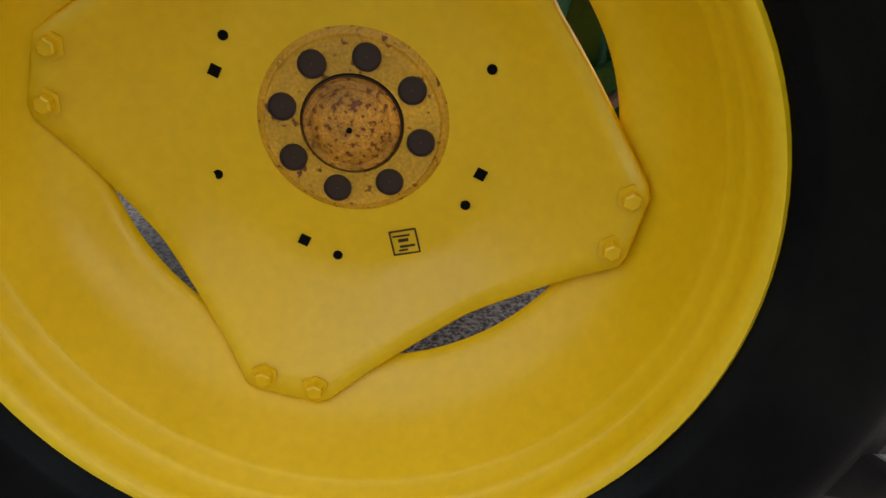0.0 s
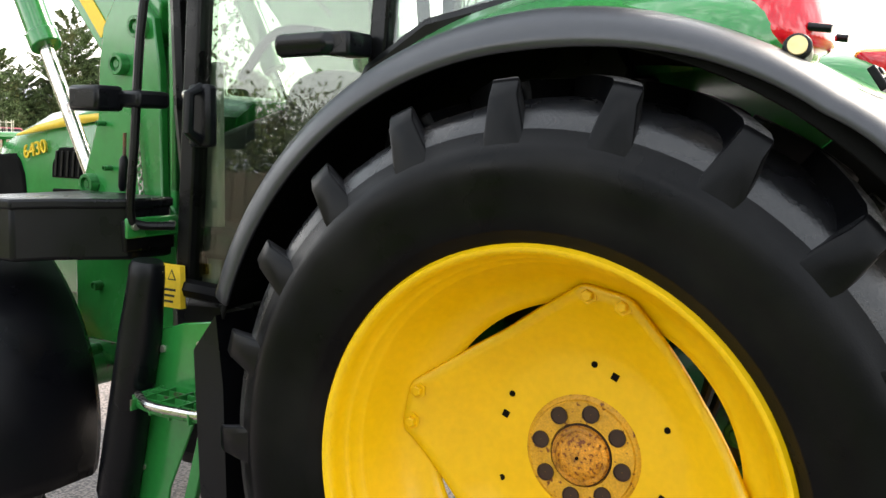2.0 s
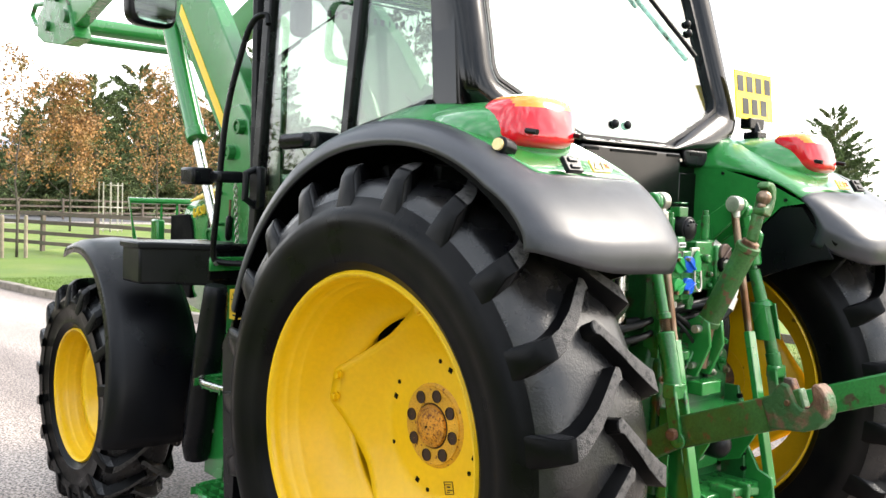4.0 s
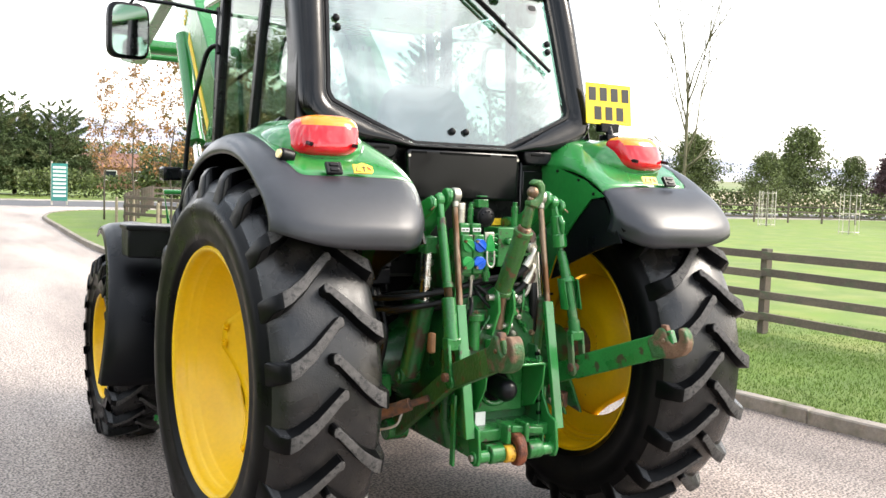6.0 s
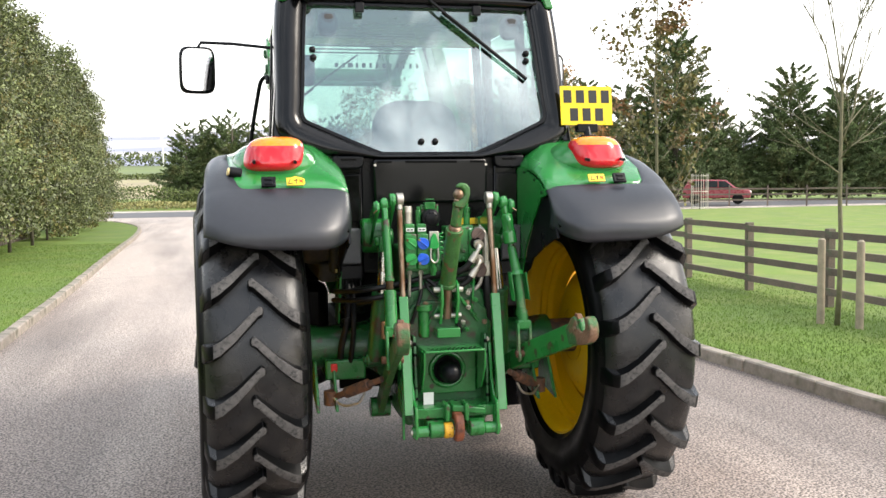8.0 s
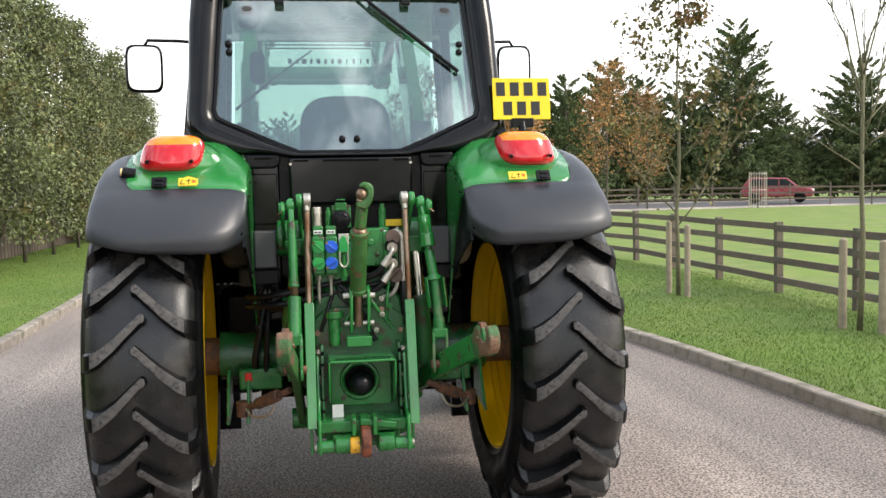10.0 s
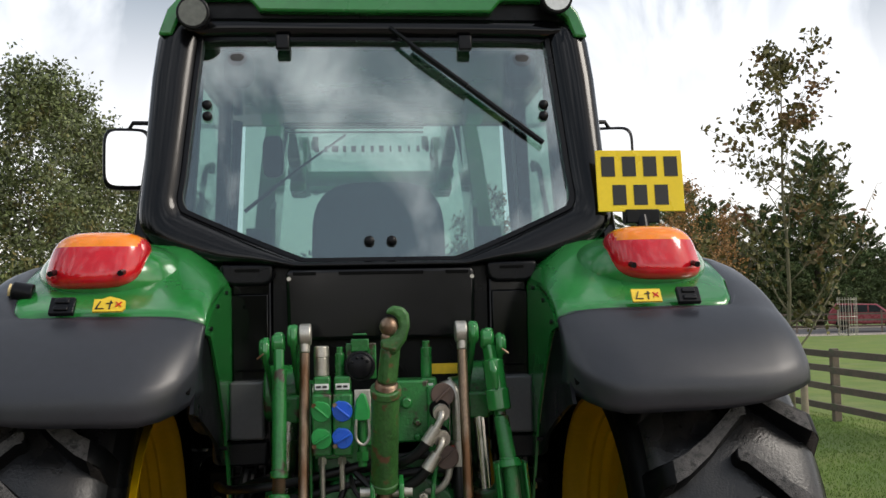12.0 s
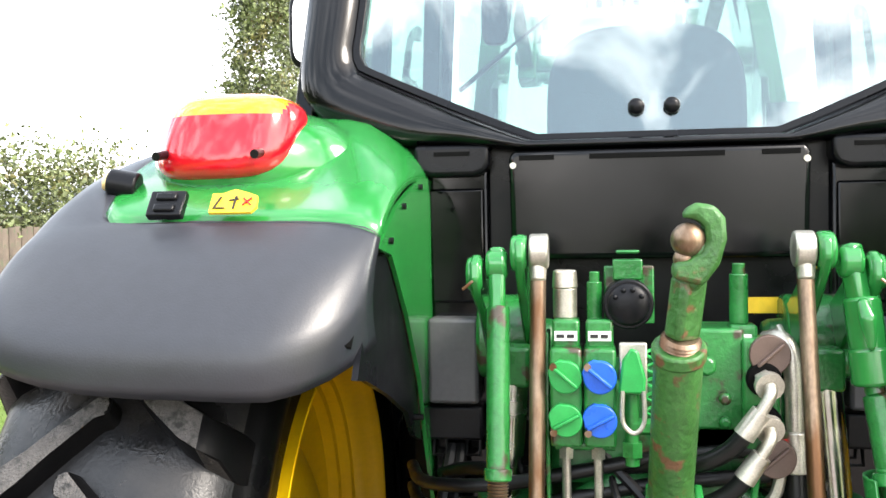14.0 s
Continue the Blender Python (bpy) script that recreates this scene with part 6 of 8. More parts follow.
add("adjuster_collar", GREEN, lambda b: (rod(b, (0.3335, -0.471, 1.232), (0.3355, -0.475, 1.212), 0.030, 0.036, n=22), rod(b, (0.333, -0.470, 1.238), (0.3335, -0.471, 1.230), 0.025, n=22)), "green collar", 0.003)
def split_sleeve(b):
    """An open half sleeve round the spindle, its gap towards the rear."""
    a, e = Vector((0.335, -0.474, 1.225)), Vector((0.345, -0.496, 1.095))
    rows = []
    for p in (a, e):
        ring = []
        for r in (0.047, 0.041):
            arc = [radians(-38 + 256 * k / 12) for k in range(13)]
            ring += [p + Vector((r * math.cos(q), r * math.sin(q), 0)) for q in (arc if r > 0.044 else arc[::-1])]
        rows.append(ring + [ring[0]])
    vs = grid(b, rows)
    bmesh.ops.remove_doubles(b, verts=b.verts, dist=0.0005)
    for ring in rows:
        found = [min(b.verts, key=lambda v: (v.co - p).length) for p in ring[:-1]]
        b.faces.new(found)
    bmesh.ops.recalc_face_normals(b, faces=b.faces)
add("adjuster_sleeve", GREEN, split_sleeve, "green split sleeve", 0.0015)
add("adjuster_lower", STEEL_GREEN, lambda b: (rod(b, (0.335, -0.475, 1.215), (0.347, -0.526, 1.00), 0.0215, n=20), rod(b, (0.344, -0.515, 1.05), (0.347, -0.527, 0.995), 0.026, n=20)), "worn lower spindle", 0.003)
add("adjuster_yoke", GREEN_WORN, lambda b: box(b, (0.347, -0.530, 0.985), (0.066, 0.044, 0.045)), bevel=0.008)
for x in (0.318, 0.376):
    add("adjuster_fork", STEEL_GREEN, lambda b: (bar(b, (x, -0.530, 0.99), (x - 0.003, -0.560, 0.835), 0.013, 0.040), rod(b, (x - 0.010, -0.561, 0.84), (x + 0.004, -0.561, 0.84), 0.026, n=16)), bevel=0.004)


def lower_link(front, mid, hook, s):
    front, mid, hook = Vector(front), Vector(mid), Vector(hook)
    add("lower_link", GREEN_CHIPPED if s < 0 else GREEN_WORN, lambda b: (bar(b, front, mid, 0.034, 0.085), bar(b, mid + (mid - hook).normalized() * 0.02, hook, 0.032, 0.098)), "green lower link arm with chipped paint", 0.005)
    d = (hook - mid).normalized()
    up = Vector((0, 0, 1)) - d * d.z
    up.normalize()
    side = d.cross(up)
    m = Matrix(((side.x, d.x, up.x, hook.x), (side.y, d.y, up.y, hook.y), (side.z, d.z, up.z, hook.z), (0, 0, 0, 1)))
    def claw(b):
        plate(b, [(-0.14, -0.048), (-0.07, -0.066), (-0.02, -0.078), (0.025, -0.076), (0.062, -0.058), (0.082, -0.026), (0.087, 0.010), (0.080, 0.040), (0.068, 0.056), (0.054, 0.058), (0.046, 0.046), (0.047, 0.020), (0.036, -0.002), (0.014, -0.014), (-0.008, -0.008), (-0.020, 0.012), (-0.024, 0.044), (-0.030, 0.074), (-0.048, 0.086), (-0.072, 0.080), (-0.10, 0.058), (-0.14, 0.045)], "x", -0.030, 0.030)
        b.transform(m)
    m = m @ Matrix.Scale(0.80 if s > 0 else 0.87, 4)
    h = add("hook_end", CLAW, claw, "rusted claw hook with green paint left", 0.007)
    def latch(b):
        plate(b, [(-0.060, 0.050), (-0.030, 0.000), (-0.008, -0.020), (0.014, -0.026), (0.040, -0.012), (0.054, 0.016), (0.054, 0.046), (0.040, 0.044), (0.034, 0.012), (0.012, -0.008), (-0.006, 0.000), (-0.014, 0.030), (-0.020, 0.090), (-0.046, 0.100)], "x", -0.016, 0.016)
        b.transform(m)
    add("hook_lining", RUST, latch, "rusty catch in the hook mouth", 0.003, parent=h)
    add("hook_rivet", STEEL_BROWN, lambda b: (rod(b, (-0.039, -0.045, 0.02), (0.039, -0.045, 0.02), 0.010, n=14), b.transform(m)), parent=h, bevel=0.002)
    add("link_pin", RUST, lambda b: rod(b, mid - Vector((0.05, 0, 0)), mid + Vector((0.05, 0, 0)), 0.018), bevel=0.003)
    add("link_pivot", GREEN_WORN, lambda b: rod(b, front - Vector((0.05, 0, 0)), front + Vector((0.05, 0, 0)), 0.05, n=20), bevel=0.004)


lower_link((-0.262, -0.02, 0.51), (-0.286, -0.575, 0.858), (-0.318, -1.005, 1.030), -1)
lower_link((0.28, 0.02, 0.62), (0.350, -0.560, 0.852), (0.462, -1.020, 1.03), 1)
# check chains: rusty turnbuckles out to the axle
for s in (-1, 1):
    a, b_ = Vector((s * 0.53, -0.20, 0.61)), Vector((s * 0.31, -0.42, 0.74))
    add("stabiliser", RUST, lambda b: (rod(b, a, a.lerp(b_, 0.35), 0.016), rod(b, a.lerp(b_, 0.3), a.lerp(b_, 0.75), 0.027, n=14), rod(b, a.lerp(b_, 0.72), b_, 0.015), rod(b, a - Vector((0, 0, 0.03)), a + Vector((0, 0, 0.04)), 0.035)), "rusty stabiliser turnbuckle", 0.003)
    add("stabiliser_loop", ZINC, lambda b: tube(b, smooth_path([a + Vector((0, -0.02, 0.02)), a + Vector((-s * 0.05, -0.07, -0.02)), a + Vector((-s * 0.12, -0.12, 0.0)), a + Vector((-s * 0.15, -0.12, 0.05))], 4), 0.006, 8), bevel=0)
    add("stabiliser_bracket", GREEN_WORN, lambda b: (plate(b, [(-0.28, 0.56), (-0.02, 0.60), (-0.02, 0.78), (-0.14, 0.78)], "x", s * 0.50, s * 0.515), plate(b, [(-0.28, 0.56), (-0.02, 0.60), (-0.02, 0.78), (-0.14, 0.78)], "x", s * 0.59, s * 0.605)), "green axle bracket", 0.004)
add("red_cap", RED_INK, lambda b: box(b, (-0.507, -0.15, 0.752), (0.035, 0.03, 0.045)), "small red plug", 0.008)
add("brown_pad", PAD, lambda b: box(b, (-0.292, -0.395, 0.965), (0.026, 0.035, 0.085)), "rusty brown block", 0.008)

# power take-off with its guard
add("guard_top", GREEN, lambda b: plate(b, [(-0.145, -0.42), (0.145, -0.42), (0.140, -0.60), (-0.140, -0.60)], "z", 0.882, 0.892), "green guard plate with holes", 0.003)
# Guard holes and shaft well are near-black discs standing in for shade.
add("guard_holes", DARK_VOID, lambda b: [rod(b, (-0.11 + 0.02 * i + 0.01 * (j % 2), -0.585 + 0.022 * j, 0.889), (-0.11 + 0.02 * i + 0.01 * (j % 2), -0.585 + 0.022 * j, 0.8935), 0.006, n=10) for i in range(12) for j in range(3)], bevel=0)
for s in (-1, 1):
    add("guard_side", GREEN, lambda b: plate(b, [(-0.42, 0.885), (-0.598, 0.885), (-0.59, 0.80), (-0.53, 0.70), (-0.42, 0.66)], "x", s * 0.138, s * 0.146), "green guard cheek", 0.003)
add("shaft_plate", GREEN_WORN, lambda b: (plate(b, [(-0.135, 0.66), (0.135, 0.66), (0.135, 0.88), (-0.135, 0.88)], "y", -0.445, -0.42), ), "green shaft plate", 0.004)
add("shaft_ring", GREEN_WORN, lambda b: tube(b, [(-0.005 + 0.078 * math.cos(t), -0.45, 0.775 + 0.078 * math.sin(t)) for t in [2 * math.pi * k / 32 for k in range(33)]], 0.012, 10), "green ring round the shaft", 0)
add("shaft_well", DARK_VOID, lambda b: rod(b, (-0.005, -0.43, 0.775), (-0.005, -0.452, 0.775), 0.072, n=32), bevel=0)
add("shaft_cap", BLACK, lambda b: (rod(b, (-0.005, -0.44, 0.775), (-0.005, -0.53, 0.772), 0.048, n=24), ball(b, (-0.005, -0.53, 0.772), 0.048, u=24, v=14)), "round black shaft cap", 0)
# pick-up hitch frame
for s in (-1, 1):
    add("hitch_frame_side", GREEN, lambda b: plate(b, [(-0.43, 0.90), (-0.50, 0.90), (-0.53, 0.74), (-0.575, 0.665), (-0.628, 0.645), (-0.644, 0.53), (-0.632, 0.498), (-0.60, 0.488), (-0.572, 0.502), (-0.552, 0.59), (-0.43, 0.64)], "x", s * 0.183, s * 0.197), "green hitch side plate", 0.004)
    add("hitch_pin_boss", GREEN, lambda b: rod(b, (s * 0.205, -0.602, 0.525), (s * 0.13, -0.602, 0.525), 0.027, n=18), bevel=0.004)
    add("hitch_pin", ZINC, lambda b: rod(b, (s * 0.215, -0.602, 0.525), (s * 0.10, -0.602, 0.525), 0.014, n=14), bevel=0.002)
    add("hitch_block", GREEN_WORN, lambda b: (box(b, (s * 0.093, -0.555, 0.535), (0.082, 0.09, 0.070)), rod(b, (s * 0.058, -0.602, 0.530), (s * 0.128, -0.602, 0.530), 0.038, n=22)), bevel=0.006)
    add("hitch_rail", GREEN_DARK, lambda b: plate(b, [(-0.44, 0.62), (-0.535, 0.62), (-0.525, 0.78), (-0.495, 0.945), (-0.44, 0.945)], "x", s * 0.163, s * 0.176), "green slotted hitch rail", 0.003)
    # dark plugs painted in for the rail's open holes
    for k in range(6):
        add("rail_hole", DARK_VOID, lambda b: rod(b, (s * 0.1625, -0.527 + 0.0055 * k, 0.66 + 0.05 * k), (s * 0.1765, -0.527 + 0.0055 * k, 0.66 + 0.05 * k), 0.009, n=12), bevel=0)
    for z in (0.685, 0.80, 0.915):
        add("rail_bolt", ZINC, lambda b: (rod(b, (s * 0.185, -0.468, z), (s * 0.185, -0.482, z), 0.012, n=6), rod(b, (s * 0.185, -0.48, z), (s * 0.185, -0.492, z), 0.007, n=12)), bevel=0.001)
    add("drop_plate", GREEN, lambda b: plate(b, [(-0.462, 0.76), (-0.496, 0.76), (-0.494, 0.462), (-0.466, 0.462)], "x", s * 0.218, s * 0.230), "thin green drop plate", 0.003)
add("hitch_beam", GREEN_WORN, lambda b: (box(b, (0, -0.50, 0.60), (0.37, 0.16, 0.05)), box(b, (0.06, -0.56, 0.615), (0.16, 0.10, 0.03), (0, 8, 0)), box(b, (-0.045, -0.585, 0.61), (0.02, 0.09, 0.08)), box(b, (0.045, -0.585, 0.61), (0.02, 0.09, 0.08)), box(b, (0, -0.42, 0.54), (0.32, 0.2, 0.09))), "green hitch beam", 0.006)
def hook_shape(b):
    plate(b, [(-0.52, 0.605), (-0.60, 0.612), (-0.642, 0.600), (-0.662, 0.572), (-0.668, 0.535), (-0.660, 0.502), (-0.640, 0.480), (-0.612, 0.476), (-0.592, 0.486), (-0.592, 0.502), (-0.614, 0.502), (-0.632, 0.515), (-0.638, 0.538), (-0.630, 0.560), (-0.60, 0.570), (-0.52, 0.566)], "x", -0.016, 0.026)
add("draw_hook", RUST_RED, hook_shape, "rusty draw hook", 0.009)
add("hook_keeper", YELLOW_RUSTY, lambda b: (rod(b, (-0.064, -0.618, 0.530), (-0.022, -0.618, 0.530), 0.036, n=24), rod(b, (-0.070, -0.618, 0.530), (-0.060, -0.618, 0.530), 0.016, n=6)), "rusty yellow hook keeper", 0.005)
add("white_label", WHITE, lambda b: box(b, (-0.107, -0.50, 0.648), (0.048, 0.004, 0.066)), "white paper label", 0)
add("lower_bolts", ZINC, lambda b: rod(b, (0.195, -0.47, 0.70), (0.215, -0.47, 0.70), 0.014, n=6), bevel=0)

# top link with ball end, and its bracket
def top_link(b):
    rod(b, (-0.005, -0.475, 1.18), (0.0, -0.605, 1.435), 0.036, n=24)
    rod(b, (0.0, -0.600, 1.425), (0.0, -0.610, 1.445), 0.040, n=24)
    rod(b, (-0.005, -0.470, 1.17), (-0.004, -0.48, 1.19), 0.039, n=24)
link = add("top_link", GREEN_CHIPPED, top_link, "chipped green top link", 0.004)
add("top_link_screw", STEEL_BROWN, lambda b: [rod(b, Vector((0.0, -0.605, 1.435)).lerp(Vector((0.003, -0.617, 1.46)), k / 5), Vector((0.0, -0.605, 1.435)).lerp(Vector((0.003, -0.617, 1.46)), (k + 0.9) / 5), 0.03, 0.025, n=16) for k in range(5)], "bare screw", 0, parent=link)
add("top_link_end", GREEN_CHIPPED, lambda b: (bar(b, (0.003, -0.615, 1.455), (0.014, -0.63, 1.55), 0.046, 0.036), bar(b, (0.012, -0.628, 1.53), (0.030, -0.638, 1.60), 0.042, 0.038), bar(b, (0.040, -0.636, 1.575), (0.042, -0.642, 1.635), 0.020, 0.034)), "chipped green claw end", 0.012, parent=link)
add("top_link_claw", GREEN_CHIPPED, lambda b: plate(b, [(-0.012, 1.545), (0.030, 1.535), (0.052, 1.565), (0.062, 1.60), (0.060, 1.630), (0.046, 1.648), (0.022, 1.652), (0.006, 1.644), (0.002, 1.630), (0.020, 1.630), (0.032, 1.618), (0.034, 1.600), (0.028, 1.584), (0.010, 1.572), (-0.012, 1.568)], "y", -0.664, -0.622), "rust-flecked claw head round the ball", 0.008, parent=link)
add("top_link_ball", STEEL_BROWN, lambda b: (ball(b, (0.010, -0.648, 1.600), 0.0245), ball(b, (0.003, -0.645, 1.573), 0.014)), "brown steel ball", 0, parent=link)
for x in (-0.043, 0.033):
    add("top_link_bracket", GREEN, lambda b: plate(b, [(-0.38, 0.99), (-0.46, 0.99), (-0.51, 1.10), (-0.50, 1.18), (-0.46, 1.20), (-0.40, 1.17)], "x", x, x + 0.014), "green bracket plate", 0.004)
add("bracket_pin", ZINC, lambda b: rod(b, (-0.07, -0.465, 1.155), (0.07, -0.465, 1.155), 0.014, n=14), bevel=0)
add("bracket_pin", ZINC, lambda b: rod(b, (-0.065, -0.45, 1.03), (0.065, -0.45, 1.03), 0.012, n=14), bevel=0)
add("bracket_tube", STEEL_BROWN, lambda b: rod(b, (-0.004, -0.45, 1.02), (-0.005, -0.475, 1.17), 0.022, n=14), bevel=0)
add("hitch_step", GREEN, lambda b: box(b, (-0.005, -0.47, 0.955), (0.11, 0.06, 0.045)), bevel=0.004)

# spool valve couplings, near side
for x, mat in ((-0.170, GREEN_CAP), (-0.114, BLUE_CAP)):
    add("coupler_block", GREEN_WORN, lambda b: (box(b, (x, -0.41, 1.335), (0.053, 0.09, 0.165)), box(b, (x, -0.40, 1.438), (0.046, 0.06, 0.05))), "green coupler block", 0.006)
    add("coupler_label", WHITE, lambda b: box(b, (x, -0.432, 1.436), (0.038, 0.004, 0.016)), bevel=0)
    add("coupler_label_bar", INK, lambda b: (box(b, (x - 0.009, -0.4345, 1.436), (0.013, 0.002, 0.006)), box(b, (x + 0.008, -0.4345, 1.436), (0.012, 0.002, 0.006))), bevel=0)
    for z, tilt in ((1.372, 40), (1.300, -28)):
        def cap(b):
            plate(b, [(0.027 * math.cos(t) * (1.12 if abs(t - 2.4) < 0.5 else 1), 0.027 * math.sin(t) * (1.12 if abs(t - 2.4) < 0.5 else 1)) for t in [2 * math.pi * k / 26 for k in range(26)]], "y", -0.470, -0.455)
            bmesh.ops.create_cube(b, size=1, matrix=pose(0, -0.475, 0, 0, tilt, 0) @ Matrix.Diagonal((0.048, 0.012, 0.006, 1)))
            rod(b, (0, -0.455, 0), (0, -0.44, 0), 0.024, n=20)
            b.transform(Matrix.Translation((x, 0, z)))
        add("coupler_cap", mat, cap, "blue dust cap" if mat is BLUE_CAP else "green dust cap", 0.002)
        add("cap_screw", STEEL_BROWN, lambda b: rod(b, (x - 0.02, -0.465, z + (0.018 if tilt > 0 else -0.018)), (x - 0.02, -0.48, z + (0.018 if tilt > 0 else -0.018)), 0.006, n=10), bevel=0)
add("coupler_foot", GREEN_WORN, lambda b: rod(b, (-0.19, -0.41, 1.248), (-0.09, -0.41, 1.248), 0.010, n=12), bevel=0)
for x in (-0.172, -0.118):
    add("coupler_stem", ZINC, lambda b: (rod(b, (x, -0.41, 1.245), (x, -0.41, 1.225), 0.013, n=6), rod(b, (x, -0.41, 1.23), (x, -0.40, 1.12), 0.008, n=10)), bevel=0)
add("solenoid", ZINC, lambda b: (rod(b, (-0.172, -0.39, 1.462), (-0.172, -0.39, 1.515), 0.0205, n=20), rod(b, (-0.172, -0.39, 1.513), (-0.172, -0.39, 1.545), 0.022, 0.02, n=20)), "grey solenoid", 0.003)
add("coupler_tower", GREEN_WORN, lambda b: (rod(b, (-0.122, -0.39, 1.46), (-0.122, -0.39, 1.525), 0.013, n=16), rod(b, (-0.122, -0.39, 1.52), (-0.122, -0.39, 1.542), 0.009, n=12)), bevel=0.002)
add("socket_mount", GREEN_WORN, lambda b: (box(b, (-0.063, -0.36, 1.50), (0.085, 0.02, 0.10)), box(b, (-0.066, -0.38, 1.545), (0.05, 0.04, 0.035)), box(b, (-0.066, -0.385, 1.575), (0.04, 0.03, 0.006))), "green socket mount", 0.004)
add("trailer_socket", BLACK, lambda b: (rod(b, (-0.066, -0.36, 1.488), (-0.066, -0.425, 1.488), 0.042, n=28), ball(b, (-0.066, -0.425, 1.488), 0.036, (1, 0.4, 1)), [box(b, (-0.066 + 0.026 * math.cos(t), -0.43, 1.488 + 0.026 * math.sin(t)), (0.008, 0.02, 0.008)) for t in (0.6, 1.3, 1.9, 2.6)]), "round black trailer socket", 0.003)
add("release_lever", GREEN_CAP, lambda b: plate(b, [(-0.085, 1.345), (-0.042, 1.345), (-0.04, 1.37), (-0.052, 1.415), (-0.064, 1.42), (-0.078, 1.40)], "y", -0.462, -0.452), "green plastic lever", 0.004)
add("lever_plate", ZINC, lambda b: box(b, (-0.06, -0.445, 1.385), (0.045, 0.012, 0.085)), bevel=0.003)
add("lever_loop", ZINC, lambda b: tube(b, smooth_path([(-0.078, -0.46, 1.35), (-0.078, -0.465, 1.30), (-0.06, -0.468, 1.282), (-0.044, -0.465, 1.30), (-0.044, -0.46, 1.35)], 4), 0.004, 8), "steel lever loop", 0)
add("valve_pipe", GREEN_WORN, lambda b: (rod(b, (-0.062, -0.43, 1.22), (-0.062, -0.43, 1.34), 0.012), rod(b, (-0.062, -0.43, 1.235), (-0.062, -0.43, 1.26), 0.018, n=6), rod(b, (-0.062, -0.43, 1.285), (-0.03, -0.43, 1.285), 0.014, n=6)), bevel=0)
def coil(b):
    tube(b, [(-0.028 + 0.012 * math.cos(t), -0.44 + 0.008 * math.sin(t), 1.42 - 0.0038 * t) for t in [0.5 * k for k in range(60)]], 0.003, 6)
add("coiled_cord", GREEN_CAP, coil, "green coiled cord", 0)
add("side_guard", GREEN_WORN, lambda b: plate(b, [(-0.42, 1.06), (-0.36, 1.06), (-0.36, 1.44), (-0.41, 1.44), (-0.43, 1.38)], "x", -0.206, -0.199), "green side guard plate", 0.002)

# couplings, far side, with hoses plugged in
add("coupler_block", GREEN_WORN, lambda b: (box(b, (0.148, -0.38, 1.33), (0.060, 0.07, 0.20)), box(b, (0.125, -0.36, 1.43), (0.045, 0.05, 0.04))), "green coupler block", 0.006)
add("valve_body", GREEN_WORN, lambda b: (box(b, (0.068, -0.34, 1.36), (0.11, 0.12, 0.17)), rod(b, (0.06, -0.40, 1.385), (0.06, -0.425, 1.385), 0.018, n=6), rod(b, (0.09, -0.40, 1.33), (0.09, -0.42, 1.33), 0.012, n=6), rod(b, (0.09, -0.40, 1.29), (0.09, -0.42, 1.29), 0.012, n=6), box(b, (0.06, -0.33, 1.26), (0.16, 0.10, 0.06))), "green cast valve body", 0.01)
add("coupler_tower", GREEN_WORN, lambda b: (rod(b, (0.120, -0.36, 1.45), (0.120, -0.36, 1.535), 0.0155, n=16), rod(b, (0.120, -0.36, 1.53), (0.120, -0.36, 1.553), 0.011, n=12)), bevel=0.002)
add("coupler_label", WHITE, lambda b: box(b, (0.118, -0.39, 1.425), (0.036, 0.004, 0.02)), bevel=0)
for z, dx in ((1.405, 0.02), (1.235, 0.028)):
    def cap(b):
        plate(b, [(0.033 * math.cos(t), 0.033 * math.sin(t)) for t in [2 * math.pi * k / 24 for k in range(24)]], "y", -0.425, -0.41)
        bmesh.ops.create_cube(b, size=1, matrix=pose(0, -0.428, 0, 0, -42, 0) @ Matrix.Diagonal((0.055, 0.010, 0.006, 1)))
        b.transform(Matrix.Translation((0.14 + dx, 0, z)))
    add("coupler_cap", BROWN_CAP, cap, "brown dust cap", 0.002)
for z0, dz in ((1.365, 0.0), (1.295, 0.005)):
    add("coupling_collar", DARK_VOID, lambda b: rod(b, (0.150, -0.40, z0), (0.150, -0.43, z0), 0.028, n=22), bevel=0.003)
    add("hose_coupling", ZINC, lambda b: (rod(b, (0.150, -0.415, z0), (0.152, -0.452, z0 - 0.003), 0.019, n=6), rod(b, (0.152, -0.45, z0 - 0.003), (0.153, -0.462, z0 - 0.006), 0.023, n=16), tube(b, smooth_path([(0.153, -0.462, z0 - 0.006), (0.152, -0.474, z0 - 0.014), (0.143, -0.476, z0 - 0.032), (0.133, -0.476, z0 - 0.048)], 4), 0.010, 12), rod(b, (0.137, -0.476, z0 - 0.042), (0.110, -0.474, z0 - 0.082), 0.016, 0.018, n=18)), "zinc hose coupling", 0.002)
    add("hydraulic_hose", HOSE, lambda b: tube(b, smooth_path([(0.112, -0.474, z0 - 0.08), (0.085, -0.466, z0 - 0.11), (0.04, -0.45, z0 - 0.135), (-0.03, -0.40, z0 - 0.150), (-0.12, -0.36, z0 - 0.175), (-0.24, -0.30, z0 - 0.20), (-0.36, -0.20, z0 - 0.22), (-0.44, -0.10, z0 - 0.26)], 6), 0.0145, 12), "black hydraulic hose", 0)
